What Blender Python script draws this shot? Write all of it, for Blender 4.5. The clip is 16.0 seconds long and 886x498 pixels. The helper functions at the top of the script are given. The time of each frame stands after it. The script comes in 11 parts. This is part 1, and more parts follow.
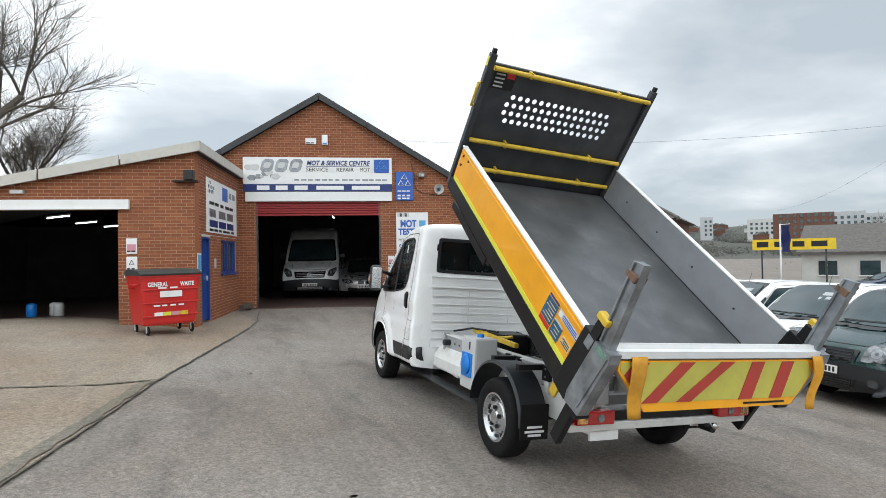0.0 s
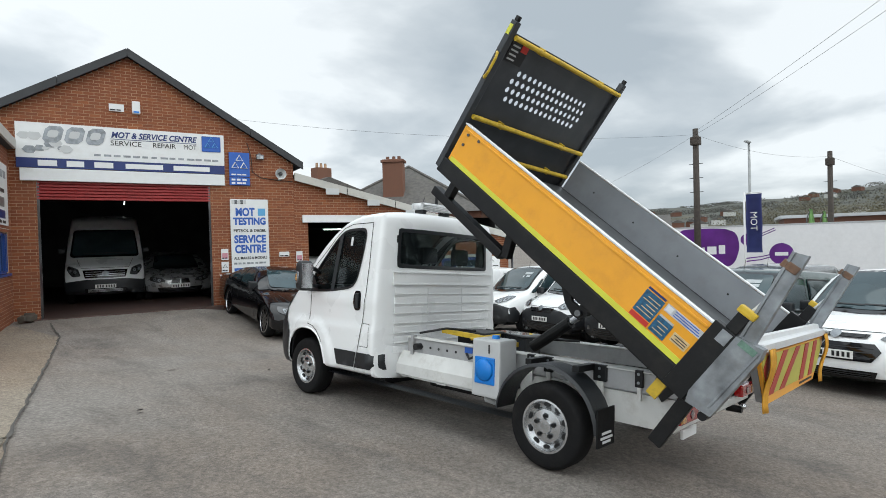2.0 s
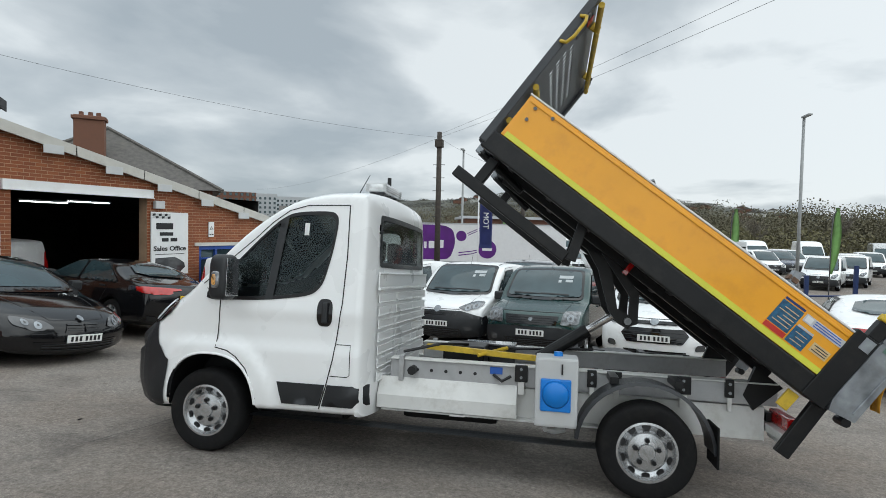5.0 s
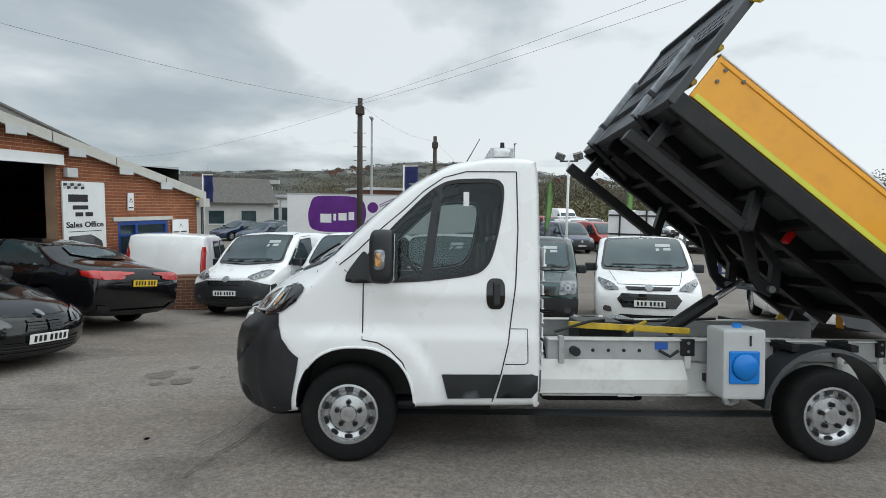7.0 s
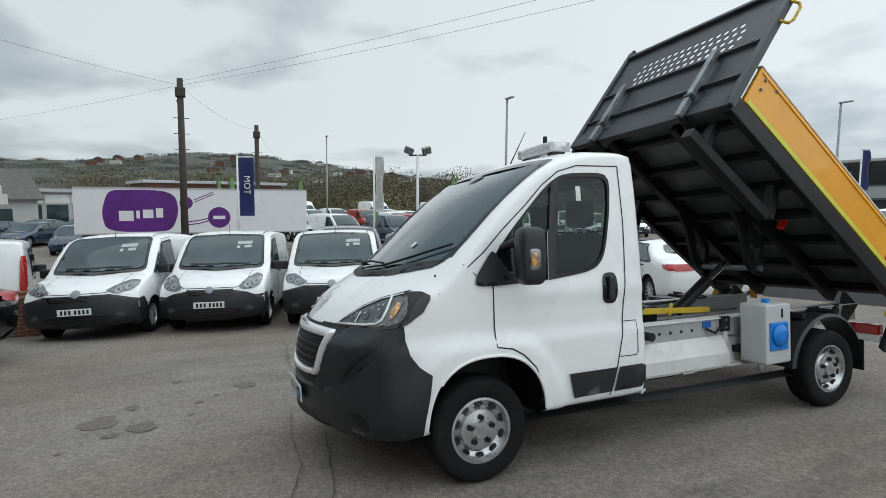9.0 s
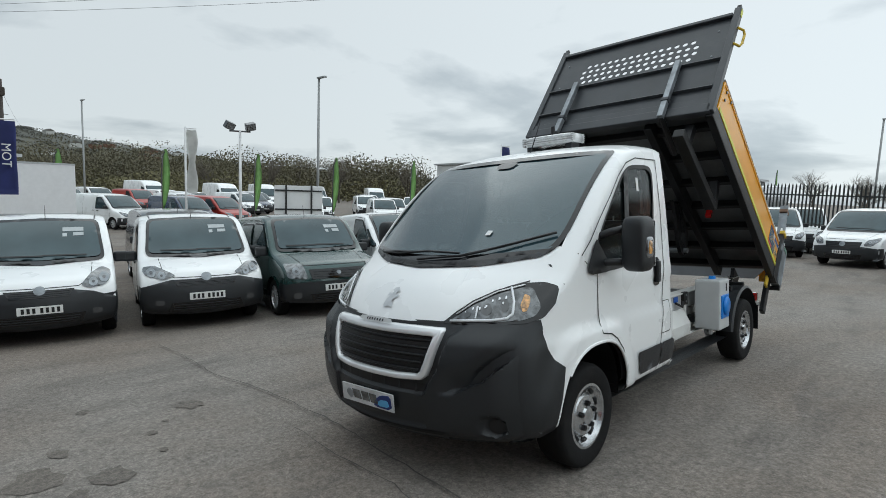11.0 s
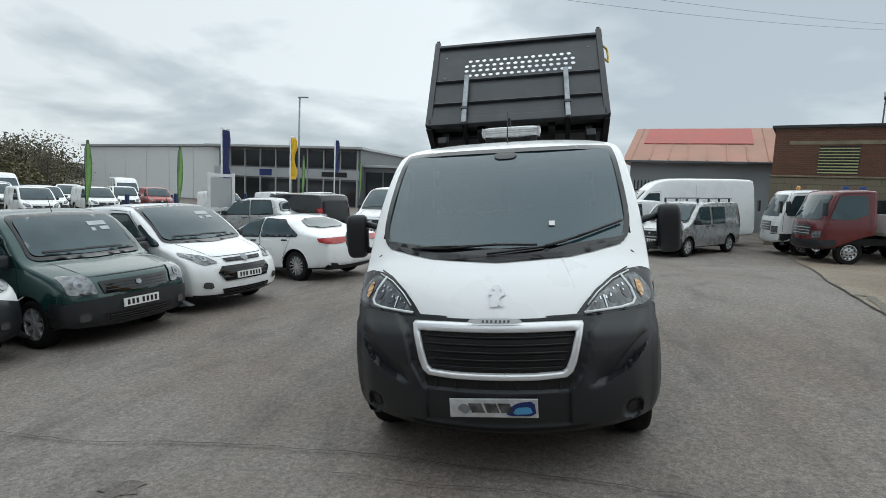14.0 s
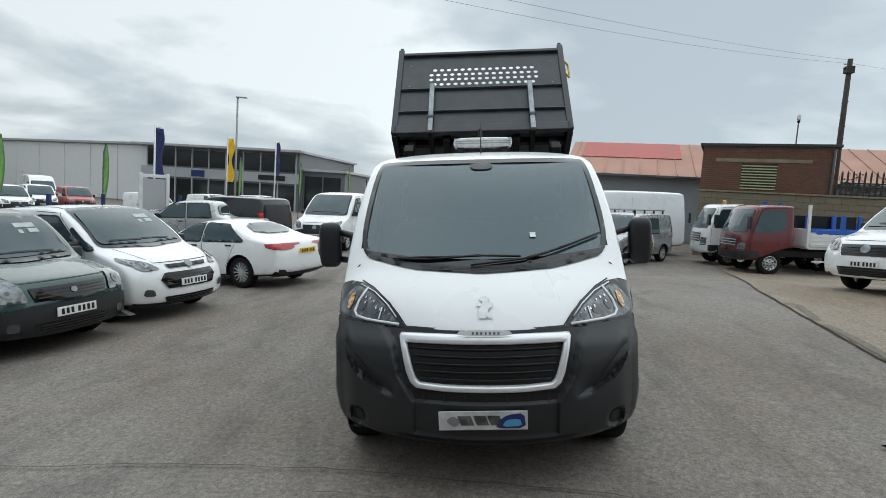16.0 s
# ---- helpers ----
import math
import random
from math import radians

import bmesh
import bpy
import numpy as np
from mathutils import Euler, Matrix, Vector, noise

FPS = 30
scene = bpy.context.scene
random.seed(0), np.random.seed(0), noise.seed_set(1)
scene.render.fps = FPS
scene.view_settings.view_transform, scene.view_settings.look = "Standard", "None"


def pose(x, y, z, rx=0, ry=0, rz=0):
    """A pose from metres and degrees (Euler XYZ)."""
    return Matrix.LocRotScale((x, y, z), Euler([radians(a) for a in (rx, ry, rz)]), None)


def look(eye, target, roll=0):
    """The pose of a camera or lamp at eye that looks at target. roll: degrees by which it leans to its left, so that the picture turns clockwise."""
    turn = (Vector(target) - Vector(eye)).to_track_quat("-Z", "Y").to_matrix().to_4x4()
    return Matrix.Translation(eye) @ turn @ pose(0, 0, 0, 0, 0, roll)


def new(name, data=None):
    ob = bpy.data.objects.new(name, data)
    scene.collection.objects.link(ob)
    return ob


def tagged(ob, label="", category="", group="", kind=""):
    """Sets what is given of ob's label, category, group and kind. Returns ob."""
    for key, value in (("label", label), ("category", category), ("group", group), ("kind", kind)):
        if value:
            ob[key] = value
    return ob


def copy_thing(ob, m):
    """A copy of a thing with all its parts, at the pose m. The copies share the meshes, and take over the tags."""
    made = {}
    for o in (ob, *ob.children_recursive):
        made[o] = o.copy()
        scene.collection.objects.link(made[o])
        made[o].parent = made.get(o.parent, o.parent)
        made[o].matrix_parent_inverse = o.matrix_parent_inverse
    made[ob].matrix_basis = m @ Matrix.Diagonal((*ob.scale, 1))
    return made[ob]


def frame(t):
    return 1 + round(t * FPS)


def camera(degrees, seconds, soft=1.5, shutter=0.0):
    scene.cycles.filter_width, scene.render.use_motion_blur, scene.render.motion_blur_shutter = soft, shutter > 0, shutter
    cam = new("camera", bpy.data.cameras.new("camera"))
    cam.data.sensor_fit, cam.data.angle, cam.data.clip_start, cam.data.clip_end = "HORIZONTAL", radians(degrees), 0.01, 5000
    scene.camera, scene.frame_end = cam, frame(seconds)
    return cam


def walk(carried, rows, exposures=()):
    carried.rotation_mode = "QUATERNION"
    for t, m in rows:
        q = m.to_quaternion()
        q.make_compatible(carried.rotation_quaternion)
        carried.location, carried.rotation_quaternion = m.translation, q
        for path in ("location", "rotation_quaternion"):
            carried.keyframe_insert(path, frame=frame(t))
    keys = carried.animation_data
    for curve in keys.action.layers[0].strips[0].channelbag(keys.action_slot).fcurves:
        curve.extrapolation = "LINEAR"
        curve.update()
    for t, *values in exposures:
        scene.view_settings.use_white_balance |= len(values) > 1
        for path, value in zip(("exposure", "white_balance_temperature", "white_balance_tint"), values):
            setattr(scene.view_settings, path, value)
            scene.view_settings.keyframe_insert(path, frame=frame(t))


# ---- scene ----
cam = camera(78.3, 16.0, 0.85)
# the yard falls by about five degrees towards +x; the path is written in the slope's own axes
YARD = pose(0, 0, 0, 0, 4.86, 0)
PATH = [
    (0, (-3.295, -4.221, 1.554), (-2.52, -2.38, 1.644), 3.5),
    (0.5, (-3.739, -3.869, 1.548), (-2.754, -2.131, 1.653), 3.6),
    (1, (-4.081, -3.4, 1.512), (-2.968, -1.742, 1.631), 2.2),
    (1.5, (-4.428, -2.951, 1.499), (-3.135, -1.429, 1.604), 2.0),
    (2, (-4.642, -2.411, 1.502), (-3.206, -1.022, 1.596), 1.8),
    (2.5, (-4.884, -1.914, 1.513), (-3.309, -0.687, 1.613), 1.3),
    (3, (-5.001, -1.368, 1.502), (-3.288, -0.342, 1.622), -0.0),
    (3.5, (-5.124, -0.856, 1.527), (-3.32, 0.0, 1.647), -0.6),
    (3.7, (-5.142, -0.652, 1.544), (-3.306, 0.131, 1.664), 0.2),
    (5.8, (-4.946, 1.578, 1.519), (-2.957, 1.768, 1.593), 2.2),
    (6, (-4.955, 1.811, 1.529), (-2.962, 1.952, 1.602), 2.2),
    (6.5, (-4.853, 2.358, 1.506), (-2.854, 2.413, 1.558), 0.9),
    (7, (-4.744, 2.915, 1.495), (-2.745, 2.855, 1.495), 0.8),
    (7.5, (-4.635, 3.453, 1.518), (-2.646, 3.244, 1.52), 0.2),
    (8, (-4.431, 3.974, 1.535), (-2.47, 3.579, 1.532), -0.2),
    (8.2, (-4.364, 4.191, 1.522), (-2.427, 3.693, 1.518), -0.7),
    (10.3, (-3.209, 6.093, 1.601), (-1.595, 4.915, 1.518), -1.5),
    (10.5, (-3.072, 6.249, 1.603), (-1.529, 4.981, 1.513), -1.8),
    (11, (-2.674, 6.562, 1.622), (-1.289, 5.123, 1.515), -1.4),
    (11.5, (-2.218, 6.824, 1.643), (-0.974, 5.264, 1.512), -1.3),
    (12, (-1.818, 7.109, 1.685), (-0.753, 5.421, 1.554), -2.6),
    (12.5, (-1.349, 7.235, 1.686), (-0.437, 5.461, 1.542), -4.2),
    (13, (-0.951, 7.416, 1.707), (-0.251, 5.55, 1.54), -3.0),
    (13.5, (-0.558, 7.446, 1.702), (-0.014, 5.531, 1.513), -3.1),
    (14, (-0.241, 7.486, 1.733), (0.12, 5.528, 1.543), -2.3),
    (14.5, (-0.02, 7.566, 1.768), (0.204, 5.586, 1.593), -1.0),
    (15, (0.066, 7.497, 1.773), (0.258, 5.514, 1.606), -1.0),
    (15.5, (0.065, 7.466, 1.759), (0.222, 5.479, 1.593), -1.4),
    (16, (0.065, 7.485, 1.765), (0.2, 5.497, 1.592), -1.1),
]
walk(cam, [(t, YARD @ look(eye, target, roll)) for t, eye, target, roll in PATH],
     [(0, 0.62, 6350, 7.5), (1.5, 0.51, 6320, 6.5), (3.5, 0.25, 6280, 5.5), (7, 0.19, 6250, 5), (11, -0.03, 6150, 3.5), (16, 0.10, 6200, 4)])

# ---- light: a bright overcast day ----
world = bpy.data.worlds.new("overcast_sky")
scene.world = world
world.use_nodes = True
wt = world.node_tree
wt.nodes.clear()


def wnode(kind, **kw):
    n = wt.nodes.new(kind)
    for k, v in kw.items():
        n.inputs[k].default_value = v
    return n


w_out = wnode("ShaderNodeOutputWorld")
w_bg = wnode("ShaderNodeBackground", Strength=1.0)
w_sky = wt.nodes.new("ShaderNodeTexSky")
w_sky.sky_type = "NISHITA"
w_sky.sun_disc = False
w_sky.sun_elevation = radians(48)
w_sky.sun_rotation = radians(200)
w_dim = wt.nodes.new("ShaderNodeVectorMath")
w_dim.operation = "SCALE"
w_dim.inputs["Scale"].default_value = 0.10
w_co = wt.nodes.new("ShaderNodeTexCoord")
w_sep = wt.nodes.new("ShaderNodeSeparateXYZ")
w_add = wt.nodes.new("ShaderNodeMath")
w_add.operation = "ADD"
w_add.inputs[1].default_value = 0.22
w_div = wt.nodes.new("ShaderNodeVectorMath")
w_div.operation = "DIVIDE"
w_n1 = wnode("ShaderNodeTexNoise", Scale=1.15, Detail=7.0, Roughness=0.50, Distortion=0.2)
w_n2 = wnode("ShaderNodeTexNoise", Scale=0.45, Detail=3.0, Roughness=0.5)
w_mixn = wt.nodes.new("ShaderNodeMath")
w_mixn.operation = "ADD"
w_ramp = wt.nodes.new("ShaderNodeValToRGB")
cr = w_ramp.color_ramp
cr.elements[0].position, cr.elements[0].color = 0.79, (0.43, 0.47, 0.51, 1)
cr.elements[1].position, cr.elements[1].color = 1.0, (0.84, 0.855, 0.87, 1)
e_mid = cr.elements.new(0.9)
e_mid.color = (0.58, 0.61, 0.64, 1)
w_scale = wt.nodes.new("ShaderNodeMath")
w_scale.operation = "MULTIPLY"
w_scale.inputs[1].default_value = 0.88
w_mix = wt.nodes.new("ShaderNodeMix")
w_mix.data_type = "RGBA"
w_mix.inputs["Factor"].default_value = 0.93
wl = wt.links.new
wl(w_co.outputs["Generated"], w_sep.inputs[0])
wl(w_sep.outputs["Z"], w_add.inputs[0])
wl(w_co.outputs["Generated"], w_div.inputs[0])
w_comb = wt.nodes.new("ShaderNodeCombineXYZ")
for k in range(3):
    wl(w_add.outputs[0], w_comb.inputs[k])
wl(w_comb.outputs[0], w_div.inputs[1])
wl(w_div.outputs[0], w_n1.inputs["Vector"])
wl(w_div.outputs[0], w_n2.inputs["Vector"])
wl(w_n1.outputs["Fac"], w_mixn.inputs[0])
wl(w_n2.outputs["Fac"], w_mixn.inputs[1])
wl(w_mixn.outputs[0], w_scale.inputs[0])
wl(w_scale.outputs[0], w_ramp.inputs["Fac"])
wl(w_sky.outputs[0], w_dim.inputs[0])
wl(w_dim.outputs[0], w_mix.inputs[6])
# an overcast sky is two to three times as bright overhead as near the horizon
w_up = wt.nodes.new("ShaderNodeMapRange")
w_up.interpolation_type = "SMOOTHSTEP"
for k, v in (("From Min", 0.35), ("From Max", 0.95), ("To Min", 1.0), ("To Max", 1.75)):
    w_up.inputs[k].default_value = v
w_gain = wt.nodes.new("ShaderNodeVectorMath")
w_gain.operation = "SCALE"
wl(w_sep.outputs["Z"], w_up.inputs["Value"])
# the cloud is brighter towards the hidden sun
w_side = wt.nodes.new("ShaderNodeVectorMath")
w_side.operation = "DOT_PRODUCT"
w_side.inputs[1].default_value = (-0.86, -0.51, 0.0)
w_tilt = wt.nodes.new("ShaderNodeMath")
w_tilt.operation = "MULTIPLY_ADD"
w_tilt.inputs[1].default_value, w_tilt.inputs[2].default_value = 0.16, 1.0
w_both = wt.nodes.new("ShaderNodeMath")
w_both.operation = "MULTIPLY"
wl(w_co.outputs["Generated"], w_side.inputs[0])
wl(w_side.outputs["Value"], w_tilt.inputs[0])
wl(w_tilt.outputs[0], w_both.inputs[0])
wl(w_up.outputs["Result"], w_both.inputs[1])
wl(w_both.outputs[0], w_gain.inputs["Scale"])
wl(w_ramp.outputs["Color"], w_gain.inputs[0])
wl(w_gain.outputs[0], w_mix.inputs[7])
wl(w_mix.outputs[2], w_bg.inputs["Color"])
wl(w_bg.outputs[0], w_out.inputs["Surface"])
sun_data = bpy.data.lights.new("sun", "SUN")
sun_data.energy, sun_data.angle, sun_data.color = 1.4, radians(130), (1.0, 0.97, 0.92)
sun = new("sun", sun_data)
sun.matrix_world = look((-20, -25, 45), (0, 0, 0))


# ---- materials ----
def mat(name, color, rough=0.6, metal=0.0, vary=0.12, scale=6.0, bump=0.0, bscale=60.0, grain=0.0, gscale=150.0, spec=0.5, coat=0.0, stain=None, stain_amt=0.0, stain_scale=1.2):
    """A procedural surface: colour varied at two scales, roughness varied, fine relief."""
    m = bpy.data.materials.new(name)
    m.use_nodes = True
    nt = m.node_tree
    b = nt.nodes["Principled BSDF"]
    b.inputs["Metallic"].default_value = metal
    b.inputs["Specular IOR Level"].default_value = spec
    if coat:
        b.inputs["Coat Weight"].default_value, b.inputs["Coat Roughness"].default_value = coat, 0.04
    co = nt.nodes.new("ShaderNodeTexCoord")
    n1 = nt.nodes.new("ShaderNodeTexNoise")
    n1.inputs["Scale"].default_value, n1.inputs["Detail"].default_value = scale, 5.0
    n2 = nt.nodes.new("ShaderNodeTexNoise")
    n2.inputs["Scale"].default_value, n2.inputs["Detail"].default_value = gscale, 2.0
    for n in (n1, n2):
        nt.links.new(co.outputs["Object"], n.inputs["Vector"])
    lo = [max(0, c * (1 - vary)) for c in color]
    hi = [min(1, c * (1 + vary)) for c in color]
    ramp = nt.nodes.new("ShaderNodeValToRGB")
    ramp.color_ramp.elements[0].position, ramp.color_ramp.elements[1].position = 0.3, 0.7
    ramp.color_ramp.elements[0].color, ramp.color_ramp.elements[1].color = (*lo, 1), (*hi, 1)
    nt.links.new(n1.outputs["Fac"], ramp.inputs["Fac"])
    col = ramp.outputs["Color"]
    if stain:
        n3 = nt.nodes.new("ShaderNodeTexNoise")
        n3.inputs["Scale"].default_value, n3.inputs["Detail"].default_value, n3.inputs["Roughness"].default_value = stain_scale, 8.0, 0.65
        nt.links.new(co.outputs["Object"], n3.inputs["Vector"])
        r3 = nt.nodes.new("ShaderNodeMapRange")
        r3.inputs["From Min"].default_value, r3.inputs["From Max"].default_value, r3.inputs["To Max"].default_value = 0.5, 0.72, stain_amt
        nt.links.new(n3.outputs["Fac"], r3.inputs["Value"])
        mx = nt.nodes.new("ShaderNodeMix")
        mx.data_type = "RGBA"
        nt.links.new(r3.outputs["Result"], mx.inputs["Factor"])
        nt.links.new(col, mx.inputs[6])
        mx.inputs[7].default_value = (*stain, 1)
        col = mx.outputs[2]
    if grain:
        mg = nt.nodes.new("ShaderNodeMix")
        mg.data_type, mg.blend_type = "RGBA", "OVERLAY"
        mg.inputs["Factor"].default_value = grain
        nt.links.new(col, mg.inputs[6])
        nt.links.new(n2.outputs["Color"], mg.inputs[7])
        bw = nt.nodes.new("ShaderNodeRGBToBW")
        nt.links.new(n2.outputs["Color"], bw.inputs[0])
        nt.links.new(bw.outputs[0], mg.inputs[7])
        col = mg.outputs[2]
    nt.links.new(col, b.inputs["Base Color"])
    rr = nt.nodes.new("ShaderNodeMapRange")
    rr.inputs["To Min"].default_value, rr.inputs["To Max"].default_value = max(0.02, rough * 0.82), min(1, rough * 1.18)
    nt.links.new(n1.outputs["Fac"], rr.inputs["Value"])
    nt.links.new(rr.outputs["Result"], b.inputs["Roughness"])
    if bump:
        nb = nt.nodes.new("ShaderNodeTexNoise")
        nb.inputs["Scale"].default_value, nb.inputs["Detail"].default_value = bscale, 4.0
        nt.links.new(co.outputs["Object"], nb.inputs["Vector"])
        bp = nt.nodes.new("ShaderNodeBump")
        bp.inputs["Strength"].default_value, bp.inputs["Distance"].default_value = bump, 0.01
        nt.links.new(nb.outputs["Fac"], bp.inputs["Height"])
        nt.links.new(bp.outputs["Normal"], b.inputs["Normal"])
    return m


def glass(name, tint, film, dust, coat):
    """Tinted glazing: a see-through sheet, part covered by a dark film of tint and dust with a mirror-like face."""
    m = bpy.data.materials.new(name)
    m.use_nodes = True
    nt = m.node_tree
    b = nt.nodes["Principled BSDF"]
    out = nt.nodes["Material Output"]
    b.inputs["Base Color"].default_value = (*dust, 1)
    b.inputs["Roughness"].default_value = 0.10
    b.inputs["Coat Weight"].default_value, b.inputs["Coat Roughness"].default_value, b.inputs["Coat IOR"].default_value = coat, 0.085, 1.6
    b.inputs["Specular Tint"].default_value = (0.72, 0.93, 1.0, 1)
    tr = nt.nodes.new("ShaderNodeBsdfTransparent")
    tr.inputs["Color"].default_value = (*tint, 1)
    mx = nt.nodes.new("ShaderNodeMixShader")
    mx.inputs[0].default_value = film
    nt.links.new(tr.outputs[0], mx.inputs[1])
    nt.links.new(b.outputs[0], mx.inputs[2])
    nt.links.new(mx.outputs[0], out.inputs["Surface"])
    return m


def glow(name, color, strength):
    m = bpy.data.materials.new(name)
    m.use_nodes = True
    b = m.node_tree.nodes["Principled BSDF"]
    b.inputs["Base Color"].default_value = (*color, 1)
    b.inputs["Emission Color"].default_value = (*color, 1)
    b.inputs["Emission Strength"].default_value = strength
    return m


M = {}
def paving(name, base, brown, dark, stain, pit):
    """Old paving: stones in a binder, blotches, damp stains, pits and fine relief."""
    m = bpy.data.materials.new(name)
    m.use_nodes = True
    nt = m.node_tree
    b = nt.nodes["Principled BSDF"]
    b.inputs["Specular IOR Level"].default_value = 0.35
    co = nt.nodes.new("ShaderNodeTexCoord")

    def noise_(scale, detail=4.0, rough=0.55, vec=None, distort=0.0):
        n = nt.nodes.new("ShaderNodeTexNoise")
        for k, v in (("Scale", scale), ("Detail", detail), ("Roughness", rough), ("Distortion", distort)):
            n.inputs[k].default_value = v
        nt.links.new(vec or co.outputs["Object"], n.inputs["Vector"])
        return n.outputs["Fac"]

    def band(src, lo, hi, a=0.0, z=1.0):
        n = nt.nodes.new("ShaderNodeMapRange")
        n.interpolation_type = "SMOOTHSTEP"
        for k, v in (("From Min", lo), ("From Max", hi), ("To Min", a), ("To Max", z)):
            n.inputs[k].default_value = v
        nt.links.new(src, n.inputs["Value"])
        return n.outputs["Result"]

    def over(fac, one, two, how="MIX"):
        n = nt.nodes.new("ShaderNodeMix")
        n.data_type, n.blend_type = "RGBA", how
        for k, v in ((0, fac), (6, one), (7, two)):
            if isinstance(v, tuple):
                n.inputs[k].default_value = (*v, 1)
            elif isinstance(v, float):
                n.inputs[k].default_value = v
            else:
                nt.links.new(v, n.inputs[k])
        return n.outputs[2]

    stretch = nt.nodes.new("ShaderNodeMapping")
    stretch.inputs["Scale"].default_value = (1.0, 0.45, 1.0)
    stretch.inputs["Rotation"].default_value = (0, 0, 0.5)
    nt.links.new(co.outputs["Object"], stretch.inputs["Vector"])
    col = over(band(noise_(0.33, 6.0, 0.6), 0.35, 0.65), base, brown)
    col = over(band(noise_(1.3, 8.0, 0.7, stretch.outputs[0], 0.4), 0.48, 0.72, 0.0, stain), col, dark)
    col = over(band(noise_(5.5, 6.0, 0.7), 0.60, 0.74, 0.0, pit), col, dark)
    light = tuple(min(1.0, c * 1.28) for c in base)
    col = over(band(noise_(2.4, 7.0, 0.7), 0.55, 0.75, 0.0, 0.45), col, light)
    # wheel tracks: long soft streaks along the lane
    lane = nt.nodes.new("ShaderNodeMapping")
    lane.inputs["Scale"].default_value = (1.0, 0.16, 1.0)
    lane.inputs["Rotation"].default_value = (0, 0, -0.35)
    nt.links.new(co.outputs["Object"], lane.inputs["Vector"])
    col = over(band(noise_(1.6, 5.0, 0.6, lane.outputs[0], 0.6), 0.50, 0.70, 0.0, stain * 0.34), col, dark)
    col = over(band(noise_(3.6, 4.0, 0.65, lane.outputs[0], 0.3), 0.56, 0.72, 0.0, 0.16), col, tuple(min(1.0, c * 1.22) for c in base))
    stones = nt.nodes.new("ShaderNodeTexVoronoi")
    stones.inputs["Scale"].default_value = 125.0
    nt.links.new(co.outputs["Object"], stones.inputs["Vector"])
    tone = nt.nodes.new("ShaderNodeSeparateColor")
    nt.links.new(stones.outputs["Color"], tone.inputs[0])
    shade = nt.nodes.new("ShaderNodeCombineColor")
    lvl = band(tone.outputs[0], 0.0, 1.0, 0.24, 0.74)
    for k in range(3):
        nt.links.new(lvl, shade.inputs[k])
    col = over(0.36, col, shade.outputs[0], "OVERLAY")
    col = over(0.30, col, band(noise_(26.0, 5.0, 0.75), 0.3, 0.7), "OVERLAY")
    fine = noise_(170.0, 2.0)
    nt.links.new(over(0.35, col, fine, "OVERLAY"), b.inputs["Base Color"])
    nt.links.new(band(noise_(1.3, 8.0, 0.7, stretch.outputs[0], 0.4), 0.45, 0.75, 0.92, 0.68), b.inputs["Roughness"])
    bp = nt.nodes.new("ShaderNodeBump")
    bp.inputs["Strength"].default_value, bp.inputs["Distance"].default_value = 0.35, 0.004
    nt.links.new(stones.outputs["Distance"], bp.inputs["Height"])
    bp2 = nt.nodes.new("ShaderNodeBump")
    bp2.inputs["Strength"].default_value, bp2.inputs["Distance"].default_value = 0.6, 0.02
    nt.links.new(noise_(9.0, 6.0, 0.7), bp2.inputs["Height"])
    nt.links.new(bp.outputs["Normal"], bp2.inputs["Normal"])
    nt.links.new(bp2.outputs["Normal"], b.inputs["Normal"])
    return m


M["asphalt"] = paving("worn_asphalt", (0.225, 0.205, 0.185), (0.195, 0.165, 0.140), (0.098, 0.086, 0.077), 0.85, 0.6)
M["concrete"] = paving("old_concrete", (0.27, 0.232, 0.185), (0.225, 0.175, 0.128), (0.12, 0.10, 0.085), 0.6, 0.4)
M["damp"] = paving("damp_stained_asphalt", (0.145, 0.128, 0.112), (0.15, 0.132, 0.115), (0.095, 0.088, 0.08), 0.5, 0.4)
M["joint"] = paving("dirty_joint_strip", (0.115, 0.104, 0.088), (0.125, 0.12, 0.075), (0.06, 0.055, 0.05), 0.7, 0.7)
M["strip"] = paving("worn_drain_strip", (0.175, 0.160, 0.135), (0.15, 0.13, 0.095), (0.085, 0.078, 0.065), 0.8, 0.7)
M["crack"] = mat("dark_crack_filler", (0.085, 0.078, 0.07), 0.95, vary=0.3, scale=4, bump=0.6)
M["mortar"] = mat("mortar", (0.40, 0.265, 0.17), 0.95, vary=0.2, scale=3, bump=0.5)
M["brick"] = None
M["white_paint"] = mat("white_vehicle_paint", (0.85, 0.86, 0.86), 0.28, vary=0.02, scale=2, coat=0.6, stain=(0.66, 0.65, 0.62), stain_amt=0.12, stain_scale=2.0)
M["white_board"] = mat("white_painted_board", (0.74, 0.75, 0.75), 0.5, vary=0.05, scale=2.5, bump=0.05, stain=(0.5, 0.48, 0.44), stain_amt=0.4, stain_scale=2.5)
M["black_plastic"] = mat("textured_dark_plastic", (0.0155, 0.0175, 0.020), 0.40, spec=0.5, vary=0.15, scale=5, bump=0.15, bscale=400)
M["gloss_black"] = mat("gloss_black_paint", (0.006, 0.006, 0.007), 0.10, vary=0.1, scale=3, coat=0.45, spec=0.3)
M["black_steel"] = mat("black_painted_steel", (0.0055, 0.006, 0.007), 0.42, vary=0.25, scale=7, bump=0.08, bscale=60, spec=0.35, stain=(0.03, 0.028, 0.025), stain_amt=0.35, stain_scale=6)
